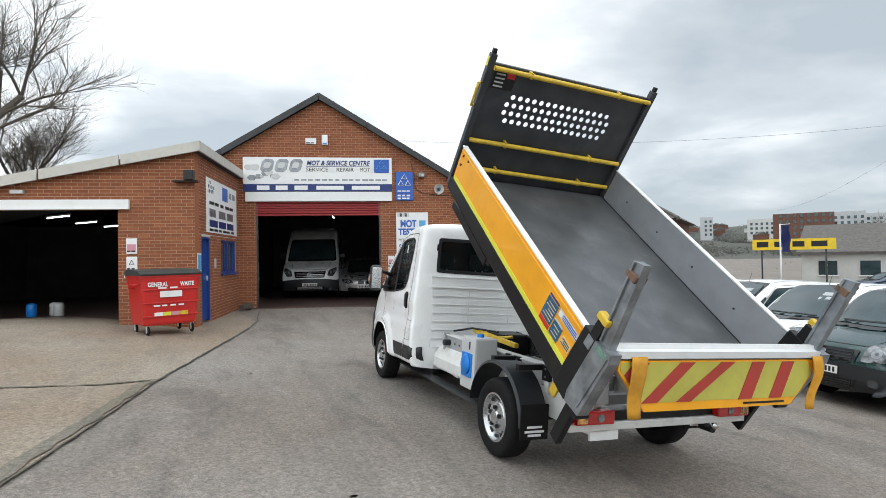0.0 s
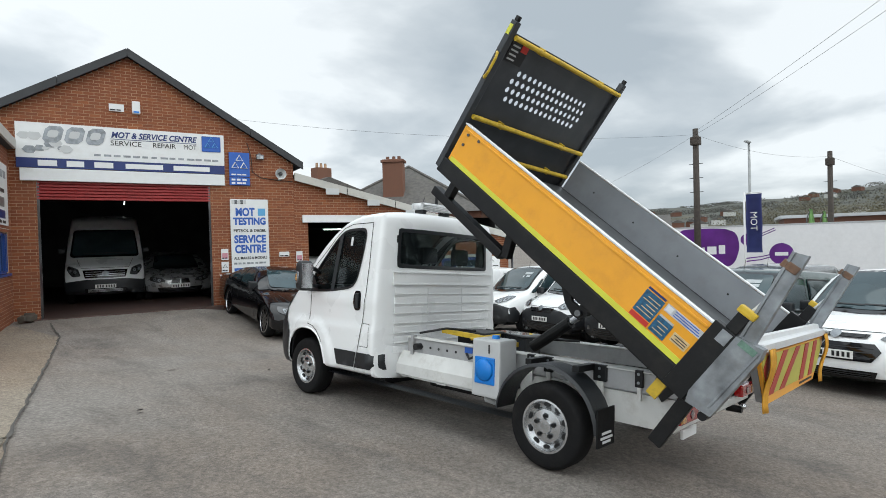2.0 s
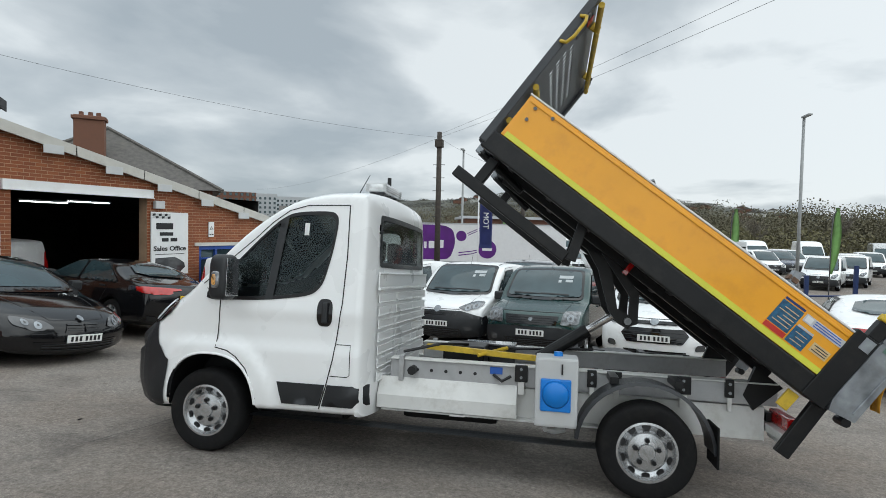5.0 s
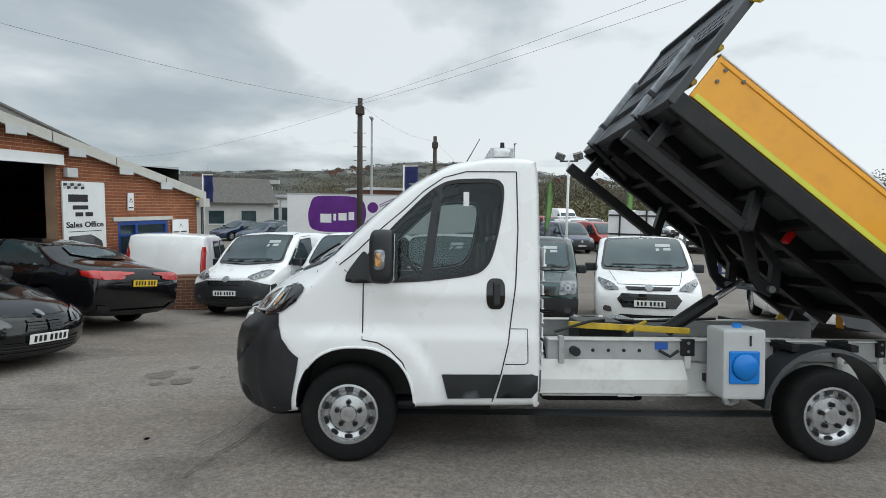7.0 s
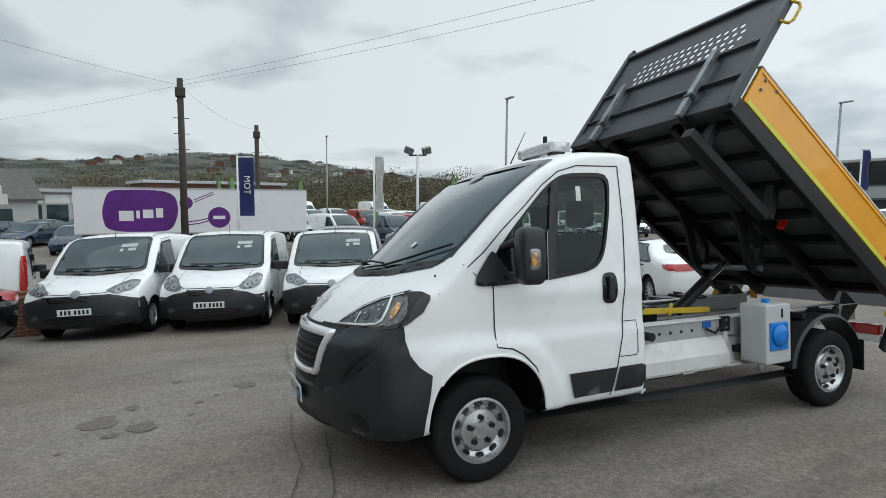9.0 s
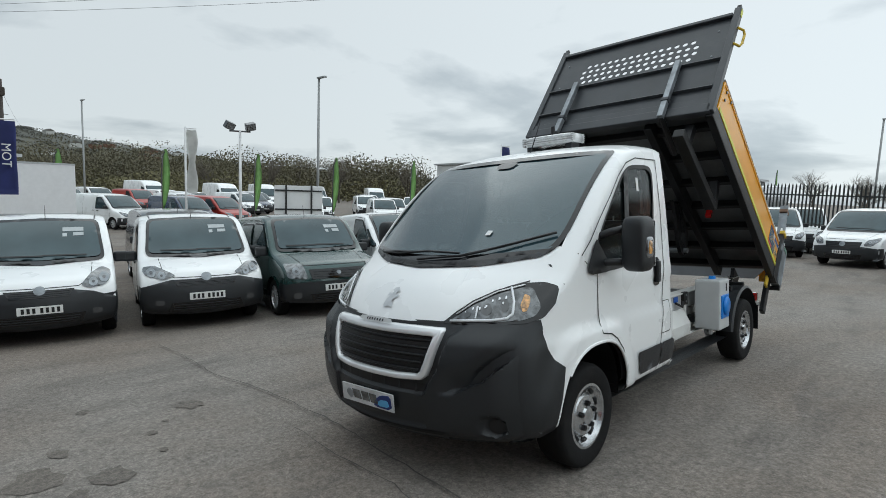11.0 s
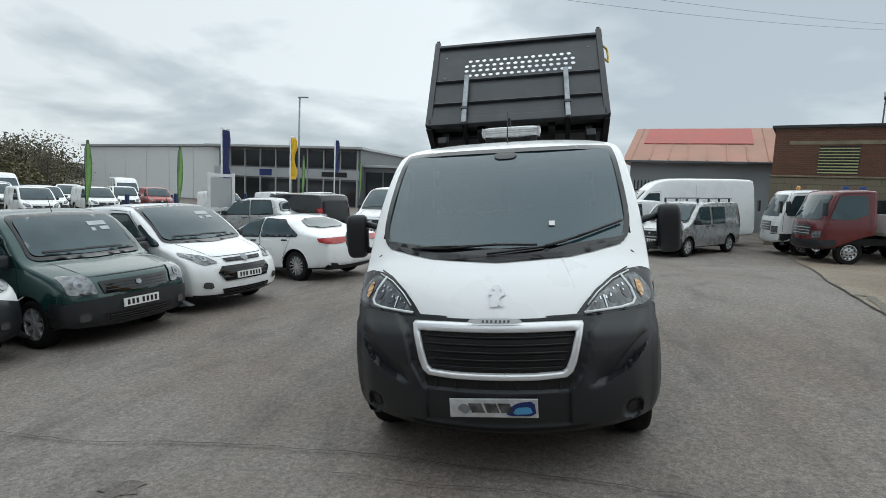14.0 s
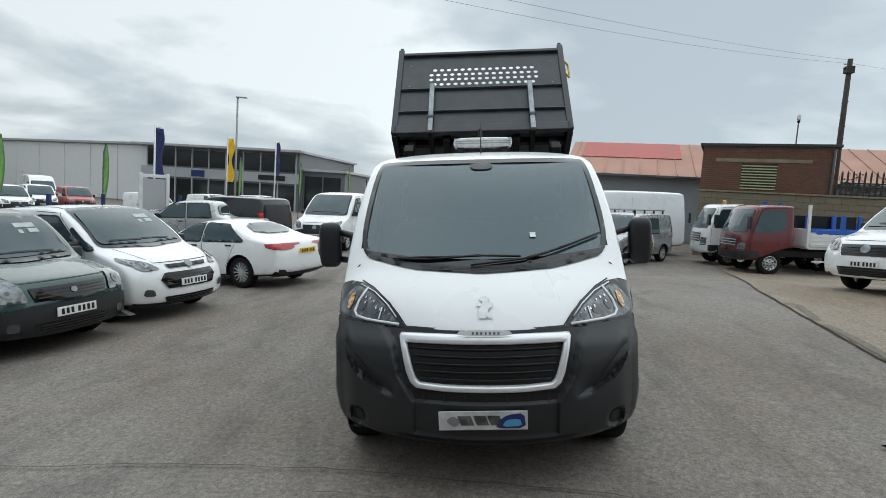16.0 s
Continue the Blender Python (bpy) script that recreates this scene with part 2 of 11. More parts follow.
M["board_grey"] = mat("dark_grey_painted_steel", (0.034, 0.038, 0.044), 0.4, vary=0.2, scale=5, bump=0.06, stain=(0.07, 0.07, 0.07), stain_amt=0.3, stain_scale=5)
M["rubber"] = mat("tyre_rubber", (0.0085, 0.0085, 0.009), 0.8, spec=0.2, vary=0.2, scale=15, bump=0.25, bscale=120, stain=(0.026, 0.024, 0.021), stain_amt=0.4, stain_scale=9)
M["silver"] = mat("silver_painted_steel", (0.60, 0.61, 0.62), 0.34, metal=0.45, vary=0.08, scale=10, stain=(0.2, 0.18, 0.15), stain_amt=0.25, stain_scale=14)
M["wheel_silver"] = mat("brushed_silver_wheel_paint", (0.52, 0.53, 0.54), 0.24, metal=0.75, vary=0.14, scale=10, stain=(0.13, 0.12, 0.11), stain_amt=0.4, stain_scale=14)
M["rusty"] = mat("rust_streaked_steel", (0.17, 0.10, 0.065), 0.8, vary=0.4, scale=18, bump=0.3)
M["green_label"] = mat("faded_green_label", (0.14, 0.24, 0.19), 0.6, vary=0.3, scale=30)
M["sticker_blue"] = mat("printed_blue_sticker", (0.015, 0.095, 0.19), 0.5, vary=0.45, scale=45)
M["cream_label"] = mat("cream_label", (0.62, 0.47, 0.25), 0.5, vary=0.15, scale=30)
M["chrome"] = mat("bright_chrome", (0.62, 0.63, 0.65), 0.16, metal=1.0, vary=0.03)
M["galv"] = mat("galvanised_steel", (0.27, 0.29, 0.31), 0.42, metal=0.7, vary=0.35, scale=9, bump=0.05, stain=(0.2, 0.19, 0.17), stain_amt=0.4, stain_scale=7)
M["alu"] = mat("pale_aluminium_rail", (0.72, 0.73, 0.74), 0.35, metal=0.3, vary=0.08, scale=8, stain=(0.4, 0.39, 0.37), stain_amt=0.3, stain_scale=8)
M["bed_grey"] = mat("scuffed_grey_steel_bed", (0.10, 0.105, 0.11), 0.36, metal=0.35, vary=0.22, scale=3, bump=0.05, stain=(0.22, 0.225, 0.23), stain_amt=0.55, stain_scale=1.6)
M["bed_wall"] = mat("bare_grey_side_panel", (0.30, 0.315, 0.335), 0.5, metal=0.2, vary=0.08, scale=4, stain=(0.22, 0.21, 0.2), stain_amt=0.3, stain_scale=6)
M["orange"] = mat("amber_yellow_paint", (0.84, 0.375, 0.010), 0.36, vary=0.05, scale=3, coat=0.25, stain=(0.55, 0.22, 0.02), stain_amt=0.3, stain_scale=5)
M["yellow"] = mat("chipped_yellow_paint", (0.62, 0.42, 0.03), 0.5, vary=0.15, scale=8, stain=(0.2, 0.13, 0.03), stain_amt=0.5, stain_scale=14)
M["chevron_lime"] = mat("faded_lime_reflective_sheet", (0.44, 0.41, 0.075), 0.5, vary=0.15, scale=3, stain=(0.30, 0.27, 0.08), stain_amt=0.4, stain_scale=5)
M["chevron_red"] = mat("faded_red_reflective_sheet", (0.36, 0.04, 0.028), 0.5, vary=0.12, scale=4)
M["flap_cloth"] = mat("dirty_amber_cloth", (0.56, 0.27, 0.018), 0.75, vary=0.2, scale=7, bump=0.2, bscale=80, stain=(0.25, 0.12, 0.02), stain_amt=0.5, stain_scale=8)
M["hiviz"] = mat("fluorescent_yellow_tape", (0.66, 0.66, 0.06), 0.4, vary=0.04)
M["red_refl"] = mat("red_reflective_tape", (0.55, 0.03, 0.02), 0.35, vary=0.1)
M["chassis_white"] = mat("off_white_chassis_paint", (0.66, 0.66, 0.64), 0.45, vary=0.06, scale=5, stain=(0.3, 0.27, 0.22), stain_amt=0.4, stain_scale=6)
M["chassis_grey"] = mat("grey_primer_steel", (0.40, 0.405, 0.41), 0.55, metal=0.2, vary=0.15, scale=6, stain=(0.14, 0.12, 0.1), stain_amt=0.4, stain_scale=6)
M["tank_grey"] = mat("pale_grey_moulded_plastic", (0.50, 0.51, 0.51), 0.45, vary=0.05)
M["blue_plastic"] = mat("bright_blue_plastic", (0.01, 0.19, 0.62), 0.3, vary=0.08)
M["lens"] = mat("clear_lamp_lens", (0.20, 0.21, 0.22), 0.12, metal=0.6, vary=0.8, scale=17, coat=1.0)
M["van_lamp"] = mat("clear_van_lamp", (0.13, 0.138, 0.145), 0.12, metal=0.5, vary=0.8, scale=14, coat=1.0)
M["amber_lens"] = mat("amber_lens", (0.55, 0.27, 0.08), 0.15, vary=0.9, scale=36, coat=1.0)
M["red_lens"] = mat("red_lamp_lens", (0.42, 0.008, 0.008), 0.14, vary=0.15, scale=12, coat=1.0)
M["lamp_dark"] = mat("dark_lamp_housing", (0.045, 0.047, 0.05), 0.2, vary=0.2, coat=1.0)
M["lamp_bowl"] = mat("silvered_lamp_bowl", (0.095, 0.10, 0.104), 0.18, metal=0.6, vary=0.9, scale=20, coat=1.0)
M["day_light"] = mat("pale_light_guide", (0.74, 0.76, 0.78), 0.2, vary=0.03, coat=1.0)
M["silver_frame"] = mat("bright_silver_paint", (0.78, 0.79, 0.80), 0.2, metal=0.35, vary=0.04, coat=0.8)
M["sticker"] = mat("pale_price_sticker", (0.42, 0.45, 0.46), 0.4, vary=0.1)
M["car_glass"] = mat("dark_car_glazing", (0.028, 0.046, 0.052), 0.04, vary=0.3, scale=1.5, spec=0.5, coat=0.3)
M["car_glass"].node_tree.nodes["Principled BSDF"].inputs["Coat IOR"].default_value = 1.6
M["car_glass"].node_tree.nodes["Principled BSDF"].inputs["Specular Tint"].default_value = (0.72, 0.93, 1.0, 1)
M["glazing"] = glass("tinted_cab_glazing", (0.86, 0.94, 0.92), 0.42, (0.010, 0.013, 0.014), 0.6)
M["screen_glazing"] = glass("windscreen_glazing", (0.86, 0.94, 0.93), 0.97, (0.025, 0.048, 0.058), 0.58)
M["interior"] = mat("dark_grey_upholstery", (0.028, 0.029, 0.031), 0.85, vary=0.2, scale=12, bump=0.2)
M["plate_white"] = mat("white_plate", (0.78, 0.78, 0.76), 0.35, vary=0.03)
M["plate_yellow"] = mat("yellow_plate", (0.78, 0.52, 0.03), 0.35, vary=0.03)
M["plate_silver"] = mat("brushed_silver_plate", (0.58, 0.59, 0.60), 0.4, metal=0.2, vary=0.18, scale=14)
M["beacon_lens"] = mat("clear_beacon_lens", (0.62, 0.63, 0.63), 0.2, metal=0.15, vary=0.2, scale=22, coat=1.0)
M["ink"] = mat("black_print", (0.007, 0.007, 0.008), 0.5, vary=0.1)
M["silver_car"] = mat("silver_metallic_paint", (0.42, 0.43, 0.43), 0.28, metal=0.55, vary=0.05, coat=0.7)
M["green_car"] = mat("dark_green_metallic_paint", (0.010, 0.044, 0.041), 0.22, metal=0.3, vary=0.1, coat=0.8)
M["red_car"] = mat("dark_red_paint", (0.115, 0.008, 0.012), 0.25, vary=0.08, coat=0.7)
M["bright_red"] = mat("red_painted_body", (0.36, 0.03, 0.02), 0.3, vary=0.08, coat=0.5)
M["grey_car"] = mat("mid_grey_metallic_paint", (0.12, 0.13, 0.14), 0.25, metal=0.4, vary=0.08, coat=0.8)
M["charcoal_car"] = mat("black_metallic_paint", (0.016, 0.017, 0.019), 0.25, vary=0.1, coat=0.6)
M["blue_car"] = mat("dark_blue_paint", (0.012, 0.028, 0.07), 0.2, vary=0.1, coat=0.8)
M["navy"] = mat("navy_blue_board", (0.012, 0.028, 0.14), 0.45, vary=0.08)
M["blue_board"] = mat("mid_blue_board", (0.02, 0.10, 0.42), 0.45, vary=0.08)
M["blue_door"] = mat("blue_gloss_door_paint", (0.012, 0.05, 0.24), 0.35, vary=0.1, scale=3, stain=(0.05, 0.06, 0.1), stain_amt=0.3, stain_scale=4)
M["red_bin"] = mat("red_bin_steel", (0.50, 0.018, 0.014), 0.4, vary=0.1, scale=4, stain=(0.25, 0.02, 0.02), stain_amt=0.5, stain_scale=4)
M["bin_lid"] = mat("dark_bin_lid", (0.025, 0.03, 0.028), 0.55, vary=0.2, scale=6)
M["red_shutter"] = mat("dark_red_roller_shutter", (0.28, 0.025, 0.025), 0.5, vary=0.1, scale=5)
# near-black wall colour: the shade inside the workshops is put into it
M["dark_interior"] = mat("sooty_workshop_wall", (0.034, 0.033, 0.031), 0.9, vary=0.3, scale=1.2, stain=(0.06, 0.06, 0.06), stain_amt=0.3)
M["workshop_floor"] = mat("oily_red_brown_floor", (0.085, 0.05, 0.042), 0.5, vary=0.3, scale=1.0, stain=(0.03, 0.03, 0.03), stain_amt=0.6, stain_scale=1.5)
M["fascia"] = mat("weathered_pale_fascia", (0.50, 0.49, 0.45), 0.7, vary=0.12, scale=3, bump=0.1, stain=(0.28, 0.26, 0.22), stain_amt=0.5, stain_scale=3)
M["roof_dark"] = mat("dark_bitumen_roof", (0.05, 0.052, 0.055), 0.85, vary=0.2, scale=2.0, bump=0.4, bscale=40)
M["slate"] = mat("grey_brown_slate", (0.10, 0.093, 0.086), 0.8, vary=0.3, scale=5.0, bump=0.4, bscale=30, stain=(0.16, 0.15, 0.12), stain_amt=0.4, stain_scale=2)
M["purple"] = mat("purple_print", (0.10, 0.012, 0.19), 0.4, vary=0.25, scale=1.2)
M["trailer_white"] = mat("white_trailer_side", (0.74, 0.74, 0.75), 0.45, vary=0.03, stain=(0.55, 0.55, 0.55), stain_amt=0.2)
M["lamp_post"] = mat("galvanised_lamp_post", (0.32, 0.33, 0.33), 0.6, metal=0.2, vary=0.12)
M["white_post"] = mat("white_painted_post", (0.70, 0.70, 0.70), 0.5, vary=0.08, scale=4)
M["wood_pole"] = mat("dark_creosoted_pole", (0.055, 0.045, 0.038), 0.85, vary=0.3, scale=8, bump=0.4, bscale=40)
M["cable"] = mat("black_cable", (0.03, 0.03, 0.032), 0.7)
M["green_flag"] = mat("lime_green_flag_cloth", (0.30, 0.50, 0.20), 0.8, vary=0.2, scale=2)
M["navy_flag"] = mat("navy_flag_cloth", (0.04, 0.05, 0.17), 0.8, vary=0.2, scale=2)
M["white_flag"] = mat("pale_flag_cloth", (0.6, 0.6, 0.58), 0.8, vary=0.15, scale=3)
M["yellow_flag"] = mat("yellow_flag_cloth", (0.75, 0.52, 0.03), 0.8, vary=0.1)
M["fence_blue"] = mat("blue_painted_steel", (0.012, 0.03, 0.11), 0.5, vary=0.15)
M["fence_black"] = mat("black_palisade_steel", (0.02, 0.022, 0.022), 0.6, vary=0.2)
M["clad_grey"] = mat("pale_grey_cladding", (0.42, 0.43, 0.44), 0.5, vary=0.06, scale=0.6, stain=(0.33, 0.34, 0.34), stain_amt=0.3, stain_scale=0.4)
M["clad_dark"] = mat("dark_grey_cladding", (0.15, 0.155, 0.16), 0.55, vary=0.1, scale=0.6)
M["rust_roof"] = mat("faded_salmon_sheet_roof", (0.42, 0.235, 0.175), 0.75, vary=0.14, scale=0.5, bump=0.1, stain=(0.50, 0.17, 0.13), stain_amt=0.35, stain_scale=0.25)
M["block"] = mat("yellow_grey_concrete_block", (0.24, 0.205, 0.14), 0.92, vary=0.2, scale=3, bump=0.5, bscale=35, stain=(0.13, 0.12, 0.09), stain_amt=0.5, stain_scale=2)
M["render_wall"] = mat("pale_render", (0.50, 0.50, 0.48), 0.85, vary=0.08, scale=1.5)
M["twig"] = mat("bare_grey_brown_twigs", (0.12, 0.104, 0.085), 0.95, vary=0.15, scale=3)
M["bark"] = mat("grey_brown_bark", (0.075, 0.063, 0.05), 0.95, vary=0.3, scale=6, bump=0.5, bscale=20)
M["olive_wood"] = mat("olive_brown_budding_woods", (0.098, 0.088, 0.052), 0.95, vary=0.35, scale=0.12)
M["shrub"] = mat("early_spring_foliage", (0.115, 0.105, 0.05), 0.9, vary=0.3, scale=1.2)
M["hill"] = mat("wooded_hillside", (0.066, 0.068, 0.058), 0.95, vary=0.25, scale=0.03, stain=(0.11, 0.10, 0.06), stain_amt=0.8, stain_scale=0.02)
M["road"] = mat("road_asphalt", (0.10, 0.10, 0.10), 0.9, vary=0.12, scale=0.5, bump=0.3, bscale=40)
M["paving"] = mat("dealer_tarmac", (0.15, 0.15, 0.15), 0.9, vary=0.12, scale=0.5)
M["sky_blue_sign"] = mat("light_blue_sign", (0.10, 0.34, 0.60), 0.5, vary=0.06)
M["showroom_glass"] = mat("dark_showroom_glass", (0.02, 0.024, 0.026), 0.08, vary=0.4, scale=0.2)
M["shed_wall"] = mat("pale_grey_shed_cladding", (0.26, 0.28, 0.29), 0.6, vary=0.08, scale=0.6)
M["red_roof"] = mat("newer_red_roof_sheet", (0.42, 0.10, 0.08), 0.6, vary=0.1, scale=1.0)
M["dark_mortar"] = mat("sooty_mortar", (0.15, 0.115, 0.09), 0.95, vary=0.2, scale=3)
M["louvre_paint"] = mat("pale_green_louvre_paint", (0.42, 0.42, 0.22), 0.6, vary=0.1, scale=3)
M["tube"] = glow("fluorescent_tube", (0.95, 0.98, 1.0), 6.0)
M["pink"] = mat("pink_notice", (0.55, 0.25, 0.30), 0.5, vary=0.05)


def random_shade(name, c0, c1, rough=0.9, bump=0.4, bscale=45, random_by="OBJECT"):
    """A surface whose shade changes from piece to piece."""
    m = mat(name, c0, rough, vary=0.2, scale=9, bump=bump, bscale=bscale)
    nt = m.node_tree
    b = nt.nodes["Principled BSDF"]
    src = b.inputs["Base Color"].links[0].from_socket
    if random_by == "OBJECT":
        r = nt.nodes.new("ShaderNodeObjectInfo").outputs["Random"]
    else:
        r = nt.nodes.new("ShaderNodeNewGeometry").outputs["Random Per Island"]
    rp = nt.nodes.new("ShaderNodeValToRGB")
    rp.color_ramp.elements[0].color, rp.color_ramp.elements[1].color = (*c0, 1), (*c1, 1)
    mid = rp.color_ramp.elements.new(0.85)
    mid.color = (*[0.5 * (a + b2) for a, b2 in zip(c0, c1)], 1)
    nt.links.new(r, rp.inputs["Fac"])
    mx = nt.nodes.new("ShaderNodeMix")
    mx.data_type = "RGBA"
    mx.inputs["Factor"].default_value = 0.65
    nt.links.new(src, mx.inputs[6])
    nt.links.new(rp.outputs["Color"], mx.inputs[7])
    nt.links.new(mx.outputs[2], b.inputs["Base Color"])
    return m


M["brick"] = random_shade("red_brick", (0.20, 0.060, 0.026), (0.36, 0.128, 0.05))
M["brick_joined"] = random_shade("red_brick_wall", (0.20, 0.060, 0.026), (0.36, 0.128, 0.05), random_by="ISLAND")
M["dark_brick_joined"] = random_shade("brown_brick_wall", (0.13, 0.06, 0.04), (0.20, 0.095, 0.06), random_by="ISLAND")
M["block_joined"] = random_shade("buff_blockwork", (0.20, 0.17, 0.115), (0.28, 0.245, 0.17), random_by="ISLAND")


# ---- building helpers ----
def part(name, bm, material, parent=None, label="", smooth=False):
    """One mesh object out of a bmesh, under a thing or a part."""
    me = bpy.data.meshes.new(name)
    bm.normal_update()
    bm.to_mesh(me)
    bm.free()
    me.materials.append(material)
    if smooth:
        me.shade_smooth()
    ob = new(name, me)
    ob.parent = parent
    if label:
        ob["label"] = label
    return ob


def thing(name, m=None, label="", category="", group="", kind=""):
    ob = new(name)
    ob.empty_display_size = 0.2
    if m is not None:
        ob.matrix_basis = m
    return tagged(ob, label, category, group, kind)


def sharp(ob, angle=32):
    """Smooth shading with edges kept where faces meet steeply."""
    me = ob.data
    me.shade_smooth()
    bm = bmesh.new()
    bm.from_mesh(me)
    for e in bm.edges:
        e.smooth = len(e.link_faces) == 2 and e.calc_face_angle(0) < radians(angle)
    bm.to_mesh(me)
    bm.free()
    return ob


def box(bm, x0, x1, y0, y1, z0, z1, bevel=0.0, m=None):
    vs = [bm.verts.new((x, y, z)) for z in (z0, z1) for y in (y0, y1) for x in (x0, x1)]
    fs = [bm.faces.new([vs[i] for i in f]) for f in ((0, 2, 3, 1), (4, 5, 7, 6), (0, 1, 5, 4), (2, 6, 7, 3), (0, 4, 6, 2), (1, 3, 7, 5))]
    if bevel:
        es = list({e for f in fs for e in f.edges})
        r = bmesh.ops.bevel(bm, geom=es, offset=bevel, segments=2, affect="EDGES", profile=0.6)
        vs = list({v for f in r["faces"] for v in f.verts} | {v for v in vs if v.is_valid})
    if m is not None:
        bmesh.ops.transform(bm, matrix=m, verts=[v for v in vs if v.is_valid])
    return bm


def tube(bm, p0, p1, r0, r1=None, seg=12, caps=True):
    """A round bar from p0 to p1."""
    p0, p1 = Vector(p0), Vector(p1)
    r1 = r0 if r1 is None else r1
    d = (p1 - p0).normalized()
    a = d.orthogonal().normalized()
    b = d.cross(a)
    rings = []
    for p, r in ((p0, r0), (p1, r1)):
        rings.append([bm.verts.new(p + r * (math.cos(t) * a + math.sin(t) * b)) for t in [2 * math.pi * k / seg for k in range(seg)]])
    for k in range(seg):
        bm.faces.new((rings[0][k], rings[0][(k + 1) % seg], rings[1][(k + 1) % seg], rings[1][k]))
    if caps:
        bm.faces.new(rings[0][::-1])
        bm.faces.new(rings[1])
    return bm


def path_tube(bm, pts, r, seg=8):
    """A bent round bar along a line of points."""
    pts = [Vector(p) for p in pts]
    rings = []
    a = None
    for i, p in enumerate(pts):
        d = (pts[min(i + 1, len(pts) - 1)] - pts[max(i - 1, 0)]).normalized()
        a = (a - d * a.dot(d)).normalized() if a is not None else d.orthogonal().normalized()
        b = d.cross(a)
        rings.append([bm.verts.new(p + r * (math.cos(t) * a + math.sin(t) * b)) for t in [2 * math.pi * k / seg for k in range(seg)]])
    for q0, q1 in zip(rings, rings[1:]):
        for k in range(seg):
            bm.faces.new((q0[k], q0[(k + 1) % seg], q1[(k + 1) % seg], q1[k]))
    bm.faces.new(rings[0][::-1])
    bm.faces.new(rings[-1])
    return bm


def lathe(bm, prof, seg=32, m=None, closed=False):
    """Turns a profile of (radius, along x) about the x axis."""
    rings = []
    for r, x in prof:
        rings.append([bm.verts.new((x, r * math.cos(2 * math.pi * k / seg), r * math.sin(2 * math.pi * k / seg))) for k in range(seg)])
    for q0, q1 in zip(rings, rings[1:]):
        for k in range(seg):
            bm.faces.new((q0[k], q0[(k + 1) % seg], q1[(k + 1) % seg], q1[k]))
    if not closed:
        bm.faces.new(rings[0][::-1])
        bm.faces.new(rings[-1])
    if m is not None:
        bmesh.ops.transform(bm, matrix=m, verts=bm.verts[:])
    return bm


def prism(bm, poly, axis, a0, a1):
    """A polygon in the plane across an axis (0, 1 or 2), drawn out from a0 to a1."""
    def put(p, a):
        v = [0, 0, 0]
        v[axis] = a
        v[(axis + 1) % 3 if axis != 1 else 0] = p[0]
        v[(axis + 2) % 3 if axis != 1 else 2] = p[1]
        return bm.verts.new(v)
    lo, hi = [put(p, a0) for p in poly], [put(p, a1) for p in poly]
    n = len(poly)
    fs = [bm.faces.new(lo), bm.faces.new(hi[::-1])]
    for k in range(n):
        fs.append(bm.faces.new((lo[k], hi[k], hi[(k + 1) % n], lo[(k + 1) % n])))
    bmesh.ops.recalc_face_normals(bm, faces=fs)
    return bm


def inside(p, poly):
    c = False
    j = len(poly) - 1
    for i in range(len(poly)):
        a, b = poly[i], poly[j]
        if (a[1] > p[1]) != (b[1] > p[1]) and p[0] < (b[0] - a[0]) * (p[1] - a[1]) / (b[1] - a[1]) + a[0]:
            c = not c
        j = i
    return c


def refine(poly, step):
    """The same closed polygon with points at most a step apart."""
    out = []
    for a, b in zip(poly, poly[1:] + poly[:1]):
        n = max(1, int(math.ceil(math.dist(a, b) / step)))
        out += [(a[0] + (b[0] - a[0]) * k / n, a[1] + (b[1] - a[1]) * k / n) for k in range(n)]
    return out


def rounded(poly, turns=2):
    """Corner cutting: rounds a closed polygon."""
    for _ in range(turns):
        out = []
        for a, b in zip(poly, poly[1:] + poly[:1]):
            out += [(0.8 * a[0] + 0.2 * b[0], 0.8 * a[1] + 0.2 * b[1]), (0.2 * a[0] + 0.8 * b[0], 0.2 * a[1] + 0.8 * b[1])]
        poly = out
    return poly


from mathutils.geometry import delaunay_2d_cdt


def fill(outline, holes=(), step=0.08):
    """Triangles over a flat outline with holes, with inner points a step apart. Returns points and faces."""
    pts = [Vector(p) for p in outline]
    edges = [(k, (k + 1) % len(outline)) for k in range(len(outline))]
    for h in holes:
        o = len(pts)
        pts += [Vector(p) for p in h]
        edges += [(o + k, o + (k + 1) % len(h)) for k in range(len(h))]
    xs, ys = [p[0] for p in outline], [p[1] for p in outline]
    for i in range(int((max(xs) - min(xs)) / step) + 1):
        for j in range(int((max(ys) - min(ys)) / step) + 1):
            q = (min(xs) + (i + 0.5) * step, min(ys) + (j + 0.5 + 0.25 * (i % 2)) * step)
            if inside(q, outline) and not any(inside(q, h) for h in holes):
                pts.append(Vector(q))
    v, _, f, *_ = delaunay_2d_cdt(pts, edges, [], 0, 1e-5)
    keep = []
    for t in f:
        c = sum((v[i] for i in t), Vector((0, 0))) / len(t)
        if inside(c, outline) and not any(inside(c, h) for h in holes):
            keep.append(t)
    return v, keep


def sheet(bm, outline, lift, holes=(), step=0.08, thick=0.0):
    """A curved panel: a flat outline lifted into space."""
    v, f = fill(outline, holes, step)
    vs = [bm.verts.new(lift(p[0], p[1])) for p in v]
    fs = [bm.faces.new([vs[i] for i in t]) for t in f]
    for q in [q for q in vs if not q.link_faces]:
        bm.verts.remove(q)
    if thick:
        bmesh.ops.recalc_face_normals(bm, faces=fs)
        bmesh.ops.solidify(bm, geom=fs, thickness=thick)
    return bm


